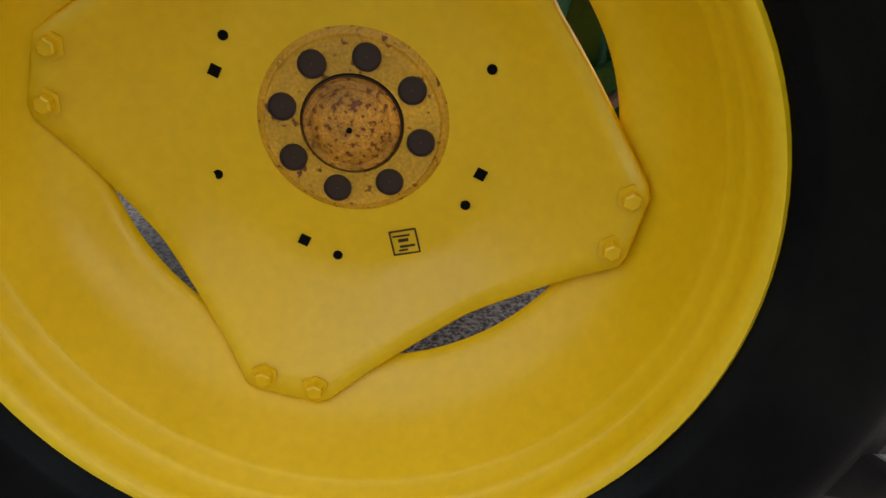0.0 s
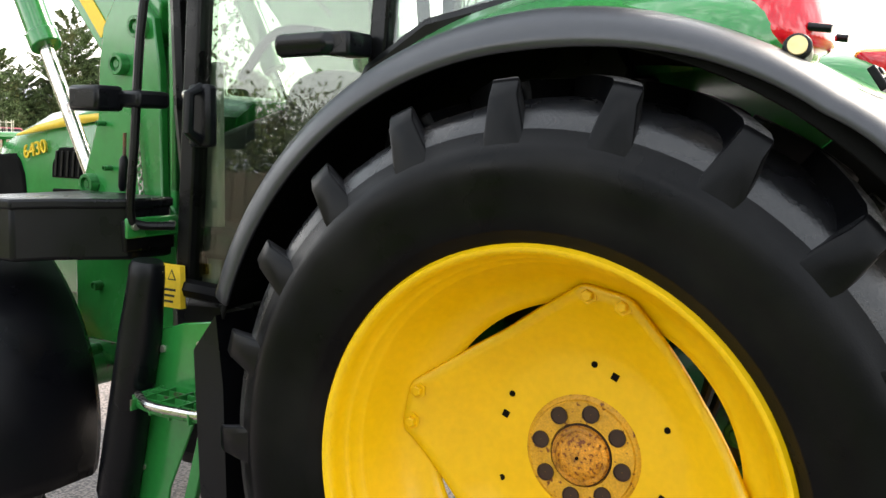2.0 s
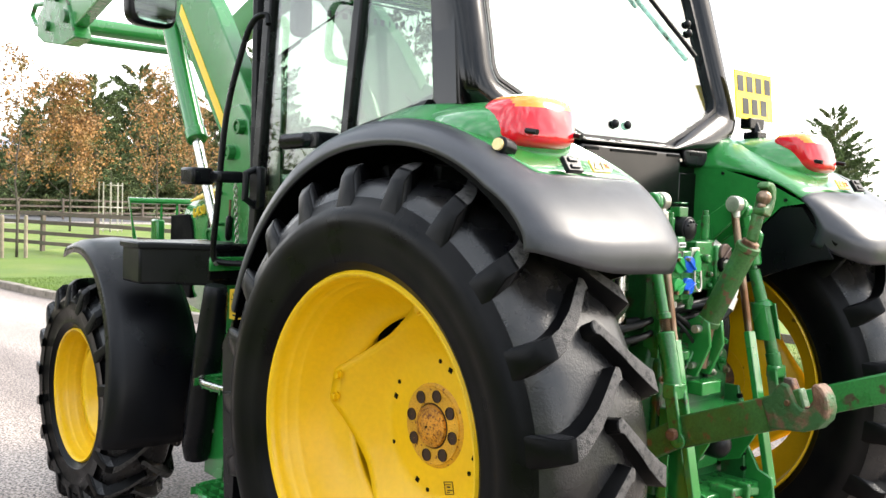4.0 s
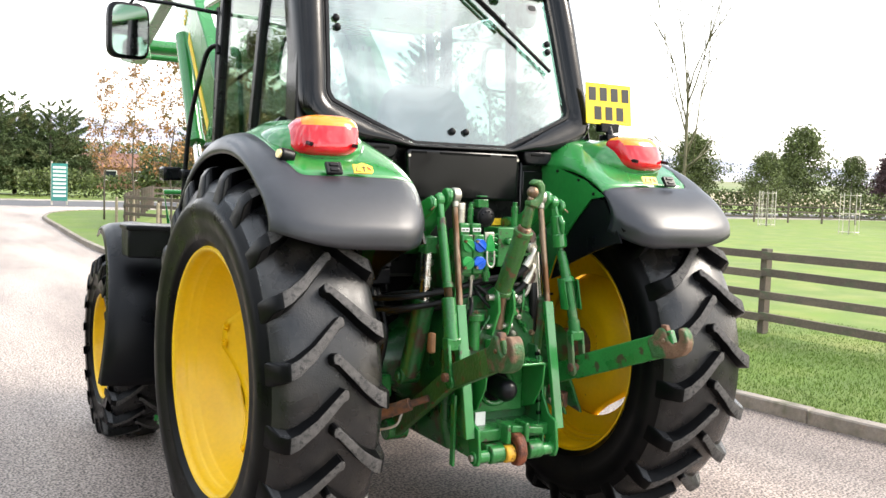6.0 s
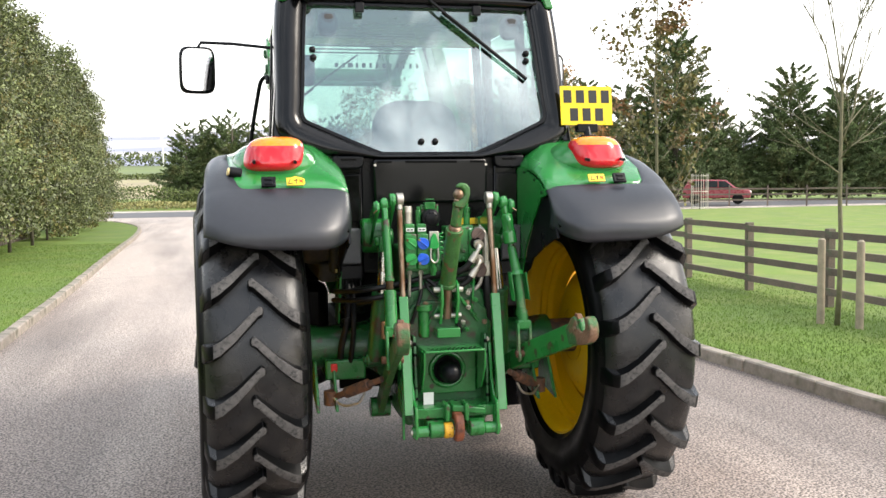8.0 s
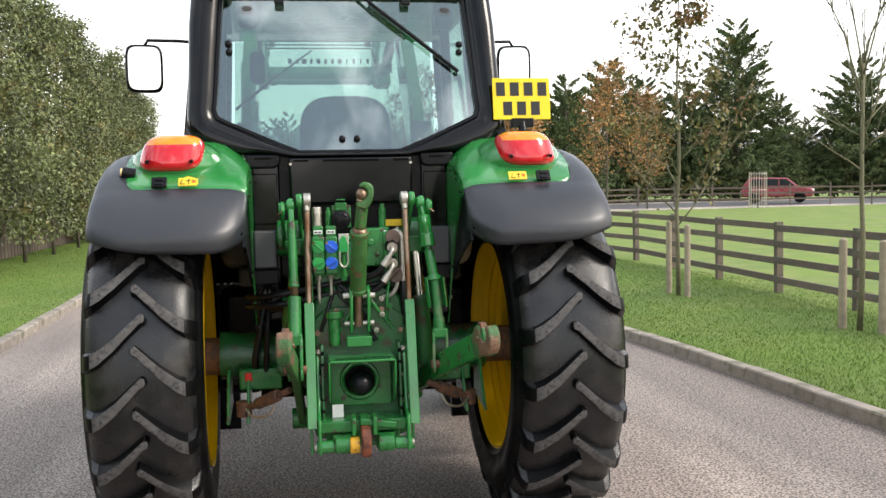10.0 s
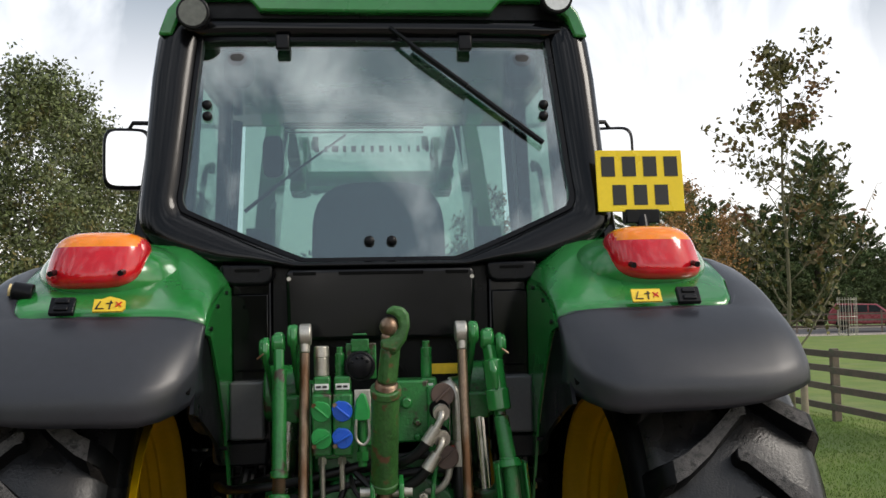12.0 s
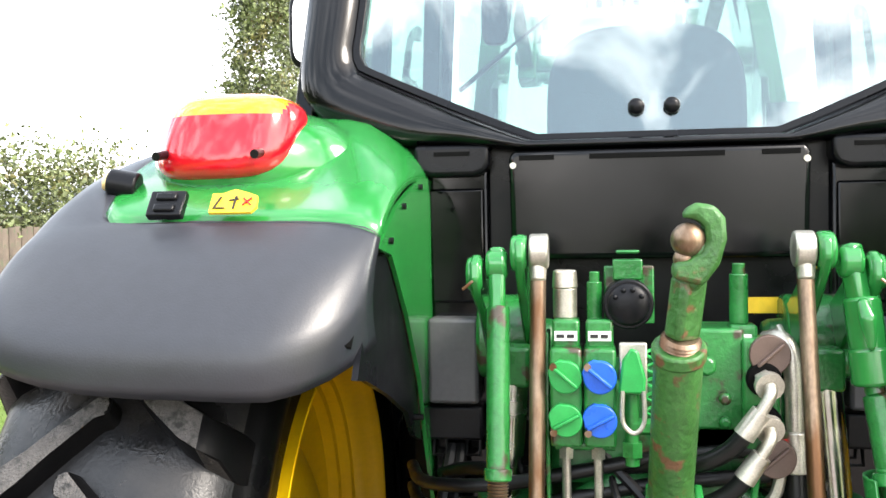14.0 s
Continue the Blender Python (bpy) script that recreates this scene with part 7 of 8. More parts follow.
for z0 in (1.216, 1.172):
    add("return_hose", HOSE, lambda b: tube(b, smooth_path([(0.16, -0.40, z0 + 0.03), (0.06, -0.41, z0 + 0.022), (-0.03, -0.40, z0 + 0.008), (-0.15, -0.39, z0 - 0.020), (-0.27, -0.385, z0 - 0.045), (-0.37, -0.36, z0 - 0.060), (-0.45, -0.28, z0 - 0.075), (-0.50, -0.12, z0 - 0.09)], 6), 0.0125, 12), "black hydraulic hose", 0)
add("steel_pipe", ZINC, lambda b: tube(b, smooth_path([(0.165, -0.35, 1.42), (0.185, -0.37, 1.425), (0.20, -0.385, 1.40), (0.204, -0.39, 1.34), (0.205, -0.39, 1.27)], 5), [0.016] * 21, 14), "plated steel pipe", 0)
add("pipe_ferrule", ZINC, lambda b: rod(b, (0.205, -0.39, 1.275), (0.206, -0.39, 1.205), 0.0225, n=20), bevel=0.003)
add("thick_hose", HOSE, lambda b: tube(b, smooth_path([(0.206, -0.39, 1.21), (0.208, -0.40, 1.12), (0.22, -0.38, 1.0), (0.25, -0.3, 0.95)], 5), 0.0205, 12), "thick black hose", 0)
add("thin_pipe", ZINC, lambda b: tube(b, smooth_path([(0.185, -0.36, 1.445), (0.19, -0.385, 1.42), (0.178, -0.39, 1.37), (0.175, -0.39, 1.2)], 5), 0.006, 8), "thin steel pipe", 0)
add("braided_hose", ZINC, lambda b: tube(b, smooth_path([(0.178, -0.40, 1.255), (0.178, -0.41, 1.21), (0.165, -0.41, 1.165), (0.13, -0.40, 1.14), (0.09, -0.38, 1.15)], 5), 0.010, 10), "braided steel hose", 0)
add("hose_band", RED_INK, lambda b: rod(b, (0.178, -0.40, 1.262), (0.178, -0.404, 1.245), 0.012), bevel=0)
rng = random.Random(11)
for i in range(7):
    a0 = Vector((rng.uniform(-0.16, 0.16), -0.36, rng.uniform(1.16, 1.26)))
    a1 = Vector((rng.uniform(-0.18, 0.18), -0.43, rng.uniform(0.94, 1.06)))
    add("small_hose", HOSE if i % 3 else GREEN_WORN, lambda b: tube(b, smooth_path([a0, a0.lerp(a1, 0.4) + Vector((rng.uniform(-0.04, 0.04), -0.05, 0)), a1], 6), rng.uniform(0.005, 0.010), 8), bevel=0)
for i in range(6):
    c = (rng.uniform(0.07, 0.15), -0.43, 0.96 + 0.035 * i)
    add("pipe_fitting", ZINC if i % 2 else GREEN_WORN, lambda b: (rod(b, c, (c[0], c[1] - 0.022, c[2]), 0.012, n=6), rod(b, (c[0], c[1] - 0.02, c[2]), (c[0], c[1] - 0.03, c[2] - 0.004), 0.008)), bevel=0)
add("cable_loom", HOSE, lambda b: tube(b, smooth_path([(-0.42, -0.08, 1.16), (-0.44, -0.18, 1.0), (-0.47, -0.16, 0.85), (-0.47, -0.12, 0.75)], 6), 0.016, 10), "black cable loom", 0)
add("cable_loom", HOSE, lambda b: tube(b, smooth_path([(-0.40, -0.08, 1.16), (-0.41, -0.2, 1.0), (-0.42, -0.18, 0.85), (-0.43, -0.12, 0.72)], 6), 0.013, 10), "black cable loom", 0)
add("cable_tie", HOSE, lambda b: rod(b, (-0.445, -0.185, 0.985), (-0.45, -0.185, 1.0), 0.022), bevel=0.002)
# ---- trees, hedges, fences and what lies beyond ----
def quads_mesh(name, verts, faces, material):
    me = bpy.data.meshes.new(name)
    me.from_pydata(verts.tolist(), [], faces.tolist())
    me.materials.append(material)
    return me


def leaf_mesh(name, centres, size, material, seed, aspect=0.6, droop=0.0, outward=None):
    """Many small bent leaves or sprays, each its own four-cornered face."""
    rng = np.random.default_rng(seed)
    n = len(centres)
    d = rng.normal(size=(n, 3))
    if outward is not None:
        d = outward + 0.55 * d
    d[:, 2] -= droop
    d /= np.linalg.norm(d, axis=1, keepdims=True)
    side = np.cross(d, rng.normal(size=(n, 3)))
    side /= np.linalg.norm(side, axis=1, keepdims=True) + 1e-9
    ln = size * rng.uniform(0.6, 1.35, (n, 1))
    up = np.cross(d, side)
    a = centres - d * ln / 2
    b = centres + side * ln * aspect / 2 + up * ln * 0.06
    c = centres + d * ln / 2
    e = centres - side * ln * aspect / 2 + up * ln * 0.06
    verts = np.stack([a, b, c, e], 1).reshape(-1, 3)
    return quads_mesh(name, verts, np.arange(4 * n).reshape(-1, 4), material)


def grow(h, seed, base=0.25, limbs=16, reach=0.32, lift=0.75, wobble=0.03, subs=4, girth=0.0075, taper=0.85):
    """Stem, limbs and twigs as point rows with radii, and the twigs' outer points."""
    rng = np.random.default_rng(seed)
    r0 = girth * h
    stem = [np.array([0, 0, 0.0])]
    for k in range(1, 9):
        stem.append(np.array([rng.normal(0, wobble) * h * 0.5 * k / 8, rng.normal(0, wobble) * h * 0.5 * k / 8, h * k / 8]))
    rows = [(stem, [r0 * (1 - 0.9 * k / 8) for k in range(9)])]
    tips = []
    for i in range(limbs):
        t = base + (0.97 - base) * (i + rng.uniform(0, 0.8)) / limbs
        k = min(int(t * 8), 7)
        p = stem[k] + (stem[k + 1] - stem[k]) * (t * 8 - k)
        a = i * 2.4 + rng.uniform(-0.4, 0.4)
        ln = reach * h * (1.15 - taper * t) * rng.uniform(0.7, 1.2)
        d = np.array([math.cos(a), math.sin(a), lift * rng.uniform(0.7, 1.4)])
        d /= np.linalg.norm(d)
        pts = [p]
        for q in range(1, 5):
            pts.append(p + d * ln * q / 4 + np.array([0, 0, 0.06 * ln * (q / 4) ** 2]) + rng.normal(0, 0.02 * ln, 3))
        rl = r0 * (1 - 0.85 * t) * 0.45
        rows.append((pts, [rl * (1 - 0.2 * q) for q in range(5)]))
        tips += [pts[2], pts[3], pts[4]]
        for j in range(subs):
            b = pts[rng.integers(1, 4)]
            dd = d + rng.normal(0, 0.55, 3)
            dd[2] += 0.25
            dd /= np.linalg.norm(dd)
            l2 = ln * rng.uniform(0.25, 0.5)
            tw = [b, b + dd * l2 * 0.5 + rng.normal(0, 0.02 * ln, 3), b + dd * l2]
            rows.append((tw, [rl * 0.4, rl * 0.28, rl * 0.12]))
            tips += [tw[1], tw[2]]
    return rows, np.array(tips + [stem[-1], stem[-2]])


def branch_mesh(name, rows, material):
    bm = B()
    for pts, radii in rows:
        tube(bm, pts, [max(r, 0.0025) for r in radii], 6 if len(pts) < 9 else 10)
    me = bpy.data.meshes.new(name)
    bm.to_mesh(me)
    bm.free()
    for p in me.polygons:
        p.use_smooth = True
    me.materials.append(material)
    return me


def tree(name, at, label, trunk, crown, group="", turn=0.0, size=1.0):
    t = thing(name, at, label, "tree", group)
    t.rotation_euler = (0, 0, radians(turn))
    t.scale = (size, size, size)
    piece("trunk", trunk[0], t)
    piece("branchwork", trunk[1], t)
    if crown:
        piece("crown", crown, t)
    return t


def broadleaf(name, h, seed, leaves, leaf, material, bark, spread=0.16, low=0, floor=0.3, clump=0.0, **kw):
    rows, tips = grow(h, seed, **kw)
    rng = np.random.default_rng(seed + 50)
    crown = None
    if leaves:
        share = rng.lognormal(0, clump, len(tips))
        at = rng.choice(len(tips), leaves, p=share / share.sum())
        c = tips[at] + rng.normal(0, spread, (leaves, 3)) * np.array([1, 1, 0.8])
        if low:
            # hanging foliage round the foot, in uneven clumps
            a, rad = rng.uniform(0, 2 * np.pi, low), h * (0.07 + 0.12 * rng.uniform(0, 1, low) ** 0.6)
            z = floor + 0.34 * h * rng.uniform(0, 1, low) ** 1.2
            keep = np.sin(a * 4 + z * 3) + np.sin(a * 7 - z * 5) > -0.9
            c = np.concatenate([c, np.stack([rad * np.cos(a), rad * np.sin(a), z], 1)[keep]])
        crown = leaf_mesh("crown", c[c[:, 2] > floor], leaf, material, seed + 9)
    return (branch_mesh("trunk", rows[:1], bark), branch_mesh("branchwork", rows[1:], bark)), crown


def conifer(h, seed, radius, sprays, spray):
    """Drooping flat sprays in uneven whorls round a straight stem."""
    rng = np.random.default_rng(seed)
    nb = int(h * 34)
    bz = h * (0.01 + 0.97 * (1 - np.sqrt(rng.uniform(0, 1, nb))))
    ba = rng.uniform(0, 2 * np.pi, nb)
    lump = 1 + 0.20 * np.sin(ba * 3 + bz * 1.3 + seed) + 0.14 * np.sin(ba * 5 - bz * 2.1)
    bl = radius * (1 - bz / h) ** 0.66 * lump * rng.uniform(0.75, 1.12, nb) + 0.12
    rise = 0.22 + 0.75 * (bz / h) ** 1.5
    pick = rng.integers(0, nb, sprays)
    t = 0.22 + 0.78 * rng.uniform(0, 1, sprays) ** 0.55
    d = np.stack([np.cos(ba[pick]), np.sin(ba[pick]), rise[pick]], 1)
    reach = (bl[pick] * t)[:, None]
    c = np.stack([0 * t, 0 * t, bz[pick]], 1) + d * reach + rng.normal(0, 1, (sprays, 3)) * (0.13 * bl[pick] * (1.15 - t))[:, None] * np.array([1, 1, 0.6])
    c[:, 2] = np.maximum(c[:, 2], 0.08)
    crown = leaf_mesh("crown", c, spray, LEAF_CONIFER, seed, aspect=0.30, droop=-0.02, outward=d * 0.55)
    stem = branch_mesh("trunk", [([np.array([0, 0, 0]), np.array([0, 0, h * 0.5]), np.array([0, 0, h * 0.97])], [0.022 * h, 0.014 * h, 0.004])], BARK)
    twigs = branch_mesh("branchwork", [([np.array([0, 0, h * q]), np.array([math.cos(q * 40), math.sin(q * 40), 0.3]) * radius * (1 - q) * 0.6 + np.array([0, 0, h * q])], [0.004 * h, 0.002 * h]) for q in (0.1, 0.2, 0.3, 0.4, 0.5, 0.6, 0.7, 0.8)], BARK)
    return (stem, twigs), crown


# young staked trees on the right verge
mixed = broadleaf("young", 4.5, 21, 2500, 0.078, LEAF_MIXED, BARK_GREEN, 0.075, clump=0.9, base=0.20, limbs=20, reach=0.33, lift=1.15, subs=5, girth=0.0075, wobble=0.018)
def bare_tree(seed):
    """Slender stem that opens into a fan of long upright rods, with a few low side shoots."""
    rng = np.random.default_rng(seed)
    def rods(p, d, ln, r, depth):
        d = d / np.linalg.norm(d)
        pts = [p + d * ln * q / 5 + np.array([0, 0, 0.10 * ln * (q / 5) ** 2]) + (rng.normal(0, 0.012 * ln, 3) if q else 0) for q in range(6)]
        out = [(pts, [r * (1 - 0.15 * q) for q in range(6)])]
        if depth:
            for k in range(3):
                i = 1 + int(rng.integers(0, 3))
                out += rods(pts[i], d + rng.normal(0, 0.32, 3) + np.array([0, 0, 0.2]), ln * rng.uniform(0.4, 0.65), r * 0.55, depth - 1)
        return out
    stem = [(np.array([0.01 * math.sin(k), 0.01 * math.cos(k * 2), 2.5 * k / 6]), 0.029 - 0.0028 * k) for k in range(7)]
    rows = [([p for p, r in stem], [r for p, r in stem])]
    for k in range(7):
        a = k * 0.9 + rng.uniform(-0.2, 0.2)
        lean_out = rng.uniform(0.20, 0.52)
        rows += rods(np.array([0, 0, 1.75 + 0.11 * k]), np.array([math.cos(a) * lean_out, math.sin(a) * lean_out, 1.0]), rng.uniform(1.0, 1.55), 0.0105, 2)
    for a, z in ((3.1, 1.45), (0.1, 1.65), (2.7, 1.75), (0.5, 1.85), (4.5, 1.6)):
        rows += rods(np.array([0, 0, z]), np.array([math.cos(a), math.sin(a), 0.55]), rng.uniform(0.75, 1.0), 0.0075, 1)
    return (branch_mesh("trunk", rows[:1], BARK_GREEN), branch_mesh("branchwork", rows[1:], BARK_GREEN)), None


bare = bare_tree(4)
thin = broadleaf("thin", 4.6, 33, 1700, 0.085, LEAF_AUTUMN, BARK, 0.08, base=0.25, limbs=18, reach=0.27, lift=1.2, subs=5)
orange = broadleaf("orange", 5.4, 44, 8000, 0.11, LEAF_AUTUMN, BARK, 0.20, clump=0.8, base=0.16, limbs=22, reach=0.36, lift=0.85)
faded = broadleaf("faded", 5.6, 44, 3000, 0.11, LEAF_AUTUMN, BARK, 0.24, base=0.16, limbs=20, reach=0.30, lift=0.9)
tree("young_tree", (4.80, 7.30, VERGE_Z), "young staked tree with sparse turning leaves", *mixed, group="young verge trees", turn=30)
tree("young_tree", (5.36, 4.04, VERGE_Z), "young staked tree with bare branches", *bare, group="young verge trees", turn=0, size=1.12)
for i, (x, y) in enumerate(((3.1, 18.9), (3.2, 24.0), (3.3, 29.5))):
    tree("young_tree", (x, y, VERGE_Z), "young staked tree with thin autumn leaves", *thin, group="young verge trees", turn=70 * i, size=0.95 + 0.06 * i)
tree("maple_tree", (8.3, 31.4, VERGE_Z), "small maple with orange autumn leaves", *orange, turn=15)
tree("maple_tree", (14.5, 38.5, VERGE_Z), "small maple with thinning orange autumn leaves", *faded, turn=190, size=1.25)
tree("maple_tree", (17.5, 41.0, VERGE_Z), "small maple with thinning orange autumn leaves", *faded, turn=260, size=1.05)

bm = B()
rod(bm, (0, 0, 0), (0, 0, 1.0), 0.042, 0.040, n=12)
rod(bm, (0, 0, 0.999), (0, 0, 1.02), 0.04, 0.02, n=12)
stake_mesh = mesh_of("tree_stake", bm, STAKE_WOOD)
for x, y, h in ((4.78, 7.58, 0.98), (4.84, 7.10, 0.95), (5.26, 4.20, 0.92), (5.43, 3.78, 0.92), (2.75, 18.7, 0.9), (3.2, 18.6, 0.9), (2.7, 23.8, 0.9), (3.15, 23.7, 0.9)):
    st = new("tree_stake", stake_mesh)
    st.location, st.scale = (x, y, VERGE_Z), (1, 1, h)
    tagged(st, "pale round timber stake beside a young tree", "stake", "tree stakes")

# birch row on the left
birch_a = broadleaf("birch", 6.0, 61, 16500, 0.086, LEAF_BIRCH, BARK, 0.16, low=2500, floor=0.55, clump=0.7, base=0.05, limbs=40, reach=0.25, lift=1.05, subs=5, taper=0.72)
birch_b = broadleaf("birch", 5.2, 77, 15000, 0.086, LEAF_BIRCH, BARK, 0.16, low=5000, floor=0.12, clump=0.7, base=0.05, limbs=40, reach=0.27, lift=1.0, subs=5, taper=0.72)
rng = random.Random(3)
for i, (x, y, size) in enumerate(((-6.2, 14.4, 1.02), (-6.3, 17.0, 1.04), (-6.3, 19.4, 0.98), (-6.3, 22.0, 1.0), (-6.4, 24.6, 0.93), (-6.5, 27.2, 0.98), (-6.6, 29.8, 0.95), (-6.7, 32.4, 0.96), (-6.9, 35.0, 0.92), (-7.0, 37.6, 0.90), (-7.2, 40.2, 0.82), (-7.9, 31.0, 1.0), (-8.0, 36.4, 0.95))):
    tree("birch_tree", (x, y, VERGE_Z), "dense leafy birch with small olive green leaves", *(birch_a if i < 3 or i % 2 else birch_b), group="birch row", turn=rng.uniform(0, 360), size=size)
shrub = broadleaf("shrub", 2.2, 91, 5200, 0.075, LEAF_BIRCH, BARK, 0.28, base=0.05, limbs=22, reach=0.5, lift=0.8)
for i, (x, y, size) in enumerate(((-8.3, 7.0, 1.05), (-8.4, 8.6, 1.08), (-8.3, 10.2, 1.1), (-8.5, 12.0, 1.15), (-8.6, 5.4, 1.0), (-8.8, 3.8, 1.0), (-8.5, 16.5, 1.2), (-8.5, 20.5, 1.2))):
    tree("shrub", (x, y, VERGE_Z), "loose green shrub behind the board fence", *shrub, group="shrubs", turn=80 * i, size=size)

# conifers and others in the distance
con_a, con_b, con_c = conifer(12.5, 1, 3.7, 52000, 0.29), conifer(9.0, 2, 3.3, 29000, 0.29), conifer(6.6, 3, 2.5, 19000, 0.235)
con_d = conifer(6.6, 5, 2.5, 7000, 0.36)
dec_far = broadleaf("far", 8.0, 12, 7500, 0.28, LEAF_HEDGE, BARK, 0.45, base=0.16, limbs=30, reach=0.52, lift=0.6, taper=0.95)
dec_purple = broadleaf("far", 6.0, 15, 5500, 0.26, LEAF_PURPLE, BARK, 0.4, base=0.12, limbs=26, reach=0.40, lift=0.8, taper=1.0)
for i, (x, y, which, size) in enumerate(((21.4, 58, con_b, 1.12), (24.6, 60, con_b, 1.0), (26.9, 58, con_b, 0.95), (30.6, 57.5, con_a, 1.04), (34.0, 58, con_b, 0.84), (37.0, 59, con_b, 0.66), (40.3, 58, con_b, 1.13), (43.6, 56, con_b, 1.02), (46.5, 57, con_b, 0.9), (18.6, 60, con_b, 0.9), (42.5, 55, con_b, 0.80), (16.6, 52.5, con_b, 0.92), (14.0, 53.5, con_b, 0.84))):
    tree("conifer", (x, y, VERGE_Z), "dark green spreading conifer beyond the paddock", *which, group="paddock conifers", turn=50 * i, size=size)
for i in range(11):
    tree("conifer", (-4.4 + 1.15 * i, 68.5 + (i % 3) * 0.9, ROAD_Z), "dark conifer in a dense shelter belt", *con_c, group="shelter belt", turn=77 * i, size=0.96 + 0.05 * (i % 4))
for x, y, which, size in ((47.5, 54, dec_far, 0.66), (52, 57, dec_far, 0.7), (57.5, 57, dec_far, 0.62), (51, 43, dec_far, 0.55), (58, 33, dec_far, 0.62), (63, 51, dec_far, 0.62), (72, 47.5, dec_purple, 0.85), (68, 45, dec_purple, 0.8), (66, 39.5, dec_far, 0.55), (51, 25.2, con_b, 0.9), (80, 40, dec_far, 0.66), (75, 30, dec_far, 0.62)):
    tree("conifer" if which is con_b else "broadleaf_tree", (x, y, VERGE_Z), "distant dark purple-leaved tree beyond the paddock" if which is dec_purple else "distant dark green tree beyond the paddock", *which, group="distant trees", turn=x * 13, size=size)


def hedge(at, length, depth, height, turn, n, leaf, label, material=LEAF_HEDGE):
    rng = np.random.default_rng(int(length * 7))
    x, y, z = rng.uniform(-length / 2, length / 2, n), rng.uniform(-depth / 2, depth / 2, n), height * rng.uniform(0, 1, n) ** 0.7
    z *= 1 + 0.16 * np.sin(x * 0.9) * np.sin(x * 0.37 + 1) + rng.normal(0, 0.05, n)
    me = leaf_mesh("hedge", np.stack([x, y, z], 1), leaf, material, 5)
    ob = new("hedge", me)
    ob.matrix_basis = pose(*at, 0, 0, turn)
    return tagged(ob, label, "hedge", kind="stuff")


hedge((-23, 66, ROAD_Z), 46, 2.4, 1.45, 0, 16000, 0.17, "rough low hedge across the lane")
hedge((-23, 62.4, ROAD_Z), 46, 3.0, 0.45, 0, 9000, 0.20, "long pale grass beside the lane", LONG_GRASS)
hedge((14, 61.5, ROAD_Z), 22, 1.6, 1.7, -14, 6000, 0.25, "low hedge across the lane")
hedge((29, 61, VERGE_Z), 36, 2.4, 3.4, -6, 15000, 0.34, "dark evergreen undergrowth below the conifers", LEAF_CONIFER)
hedge((60, 40, VERGE_Z), 38, 1.6, 1.9, -48, 9000, 0.28, "clipped green hedge at the paddock edge")


# unseen trees added behind and beside the drive, to darken reflections on the tractor
for i, (x, y, size) in enumerate(((-9.5, 0.5, 0.8), (-9.8, -3.0, 0.85), (-9.4, -6.5, 0.8), (-10.5, -10.0, 0.9), (-10, -14.0, 0.85), (-6.5, -17.5, 0.5), (-2.5, -18.5, 0.55), (1.5, -18.0, 0.6), (5.5, -18.8, 0.5), (9.5, -17.5, 0.55), (13.0, -15.5, 0.6))):
    tree("conifer", (x, y, VERGE_Z), "added unseen conifer that darkens reflections behind the drive", *con_d, group="belt behind the drive", turn=40 * i, size=size)
for i in range(6):
    t = i / 5
    tree("broadleaf_tree", (45 + 32 * t, 58 - 12 * t + 2 * (i % 3), VERGE_Z), "distant dark green tree beyond the paddock", *dec_far, group="distant trees", turn=70 * i, size=0.62 + 0.09 * (i % 4))

# post and rail fences
def fence(points, spacing, rails, height, label):
    base = Vector((*points[0], VERGE_Z))
    f = thing("fence", base, label, "fence")
    bm = B()
    box(bm, (0, 0, height / 2), (0.10, 0.085, height))
    bmesh.ops.bevel(bm, geom=list(bm.edges), offset=0.006, segments=1, affect="EDGES")
    post_me = mesh_of("post", bm, FENCE_WOOD)
    bm = B()
    box(bm, (0, 0.5, 0), (0.038, 1.0, 0.088))
    rail_me = mesh_of("rail", bm, FENCE_WOOD)
    rng = random.Random(8)
    pts = []
    for a, b in zip(points, points[1:]):
        a, b = Vector((*a, 0)), Vector((*b, 0))
        k = max(1, round((b - a).length / spacing))
        pts += [a.lerp(b, i / k) for i in range(k)]
    pts.append(Vector((*points[-1], 0)))
    for i, p in enumerate(pts):
        q = pts[min(i + 1, len(pts) - 1)]
        d = (q - p) if i < len(pts) - 1 else (p - pts[i - 1])
        turn = math.degrees(math.atan2(-d.x, d.y))
        piece("post", post_me, f, pose(p.x - base.x, p.y - base.y, 0, rng.uniform(-1, 1), rng.uniform(-1, 1), turn))
        if i < len(pts) - 1:
            side = Vector((d.y, -d.x, 0)).normalized() * -0.06
            for z in rails:
                m = pose(p.x - base.x + side.x, p.y - base.y + side.y, z + rng.uniform(-0.012, 0.012), rng.uniform(-0.4, 0.4), rng.uniform(-3, 3), turn)
                piece("rail", rail_me, f, m @ Matrix.Diagonal((1, d.length, 1, 1)))
    return f


fence([(6.45, -3.6), (6.25, 1.8), (6.15, 5.3), (6.2, 12.6), (5.4, 17.0), (4.2, 20.8), (3.0, 24.0)], 1.82, (0.20, 0.45, 0.69, 0.90), 0.97, "weathered post and rail fence with four rails")
fence([(3.0, 24.0), (8.0, 44.0), (18.7, 45.5)], 2.2, (0.35, 0.65, 0.95), 1.05, "weathered post and rail fence beyond the paddock")
fence([(18.7, 45.5), (26, 42.0), (33, 38), (48, 31), (62, 20)], 2.2, (0.35, 0.65, 0.95), 1.15, "weathered post and rail fence beyond the paddock")

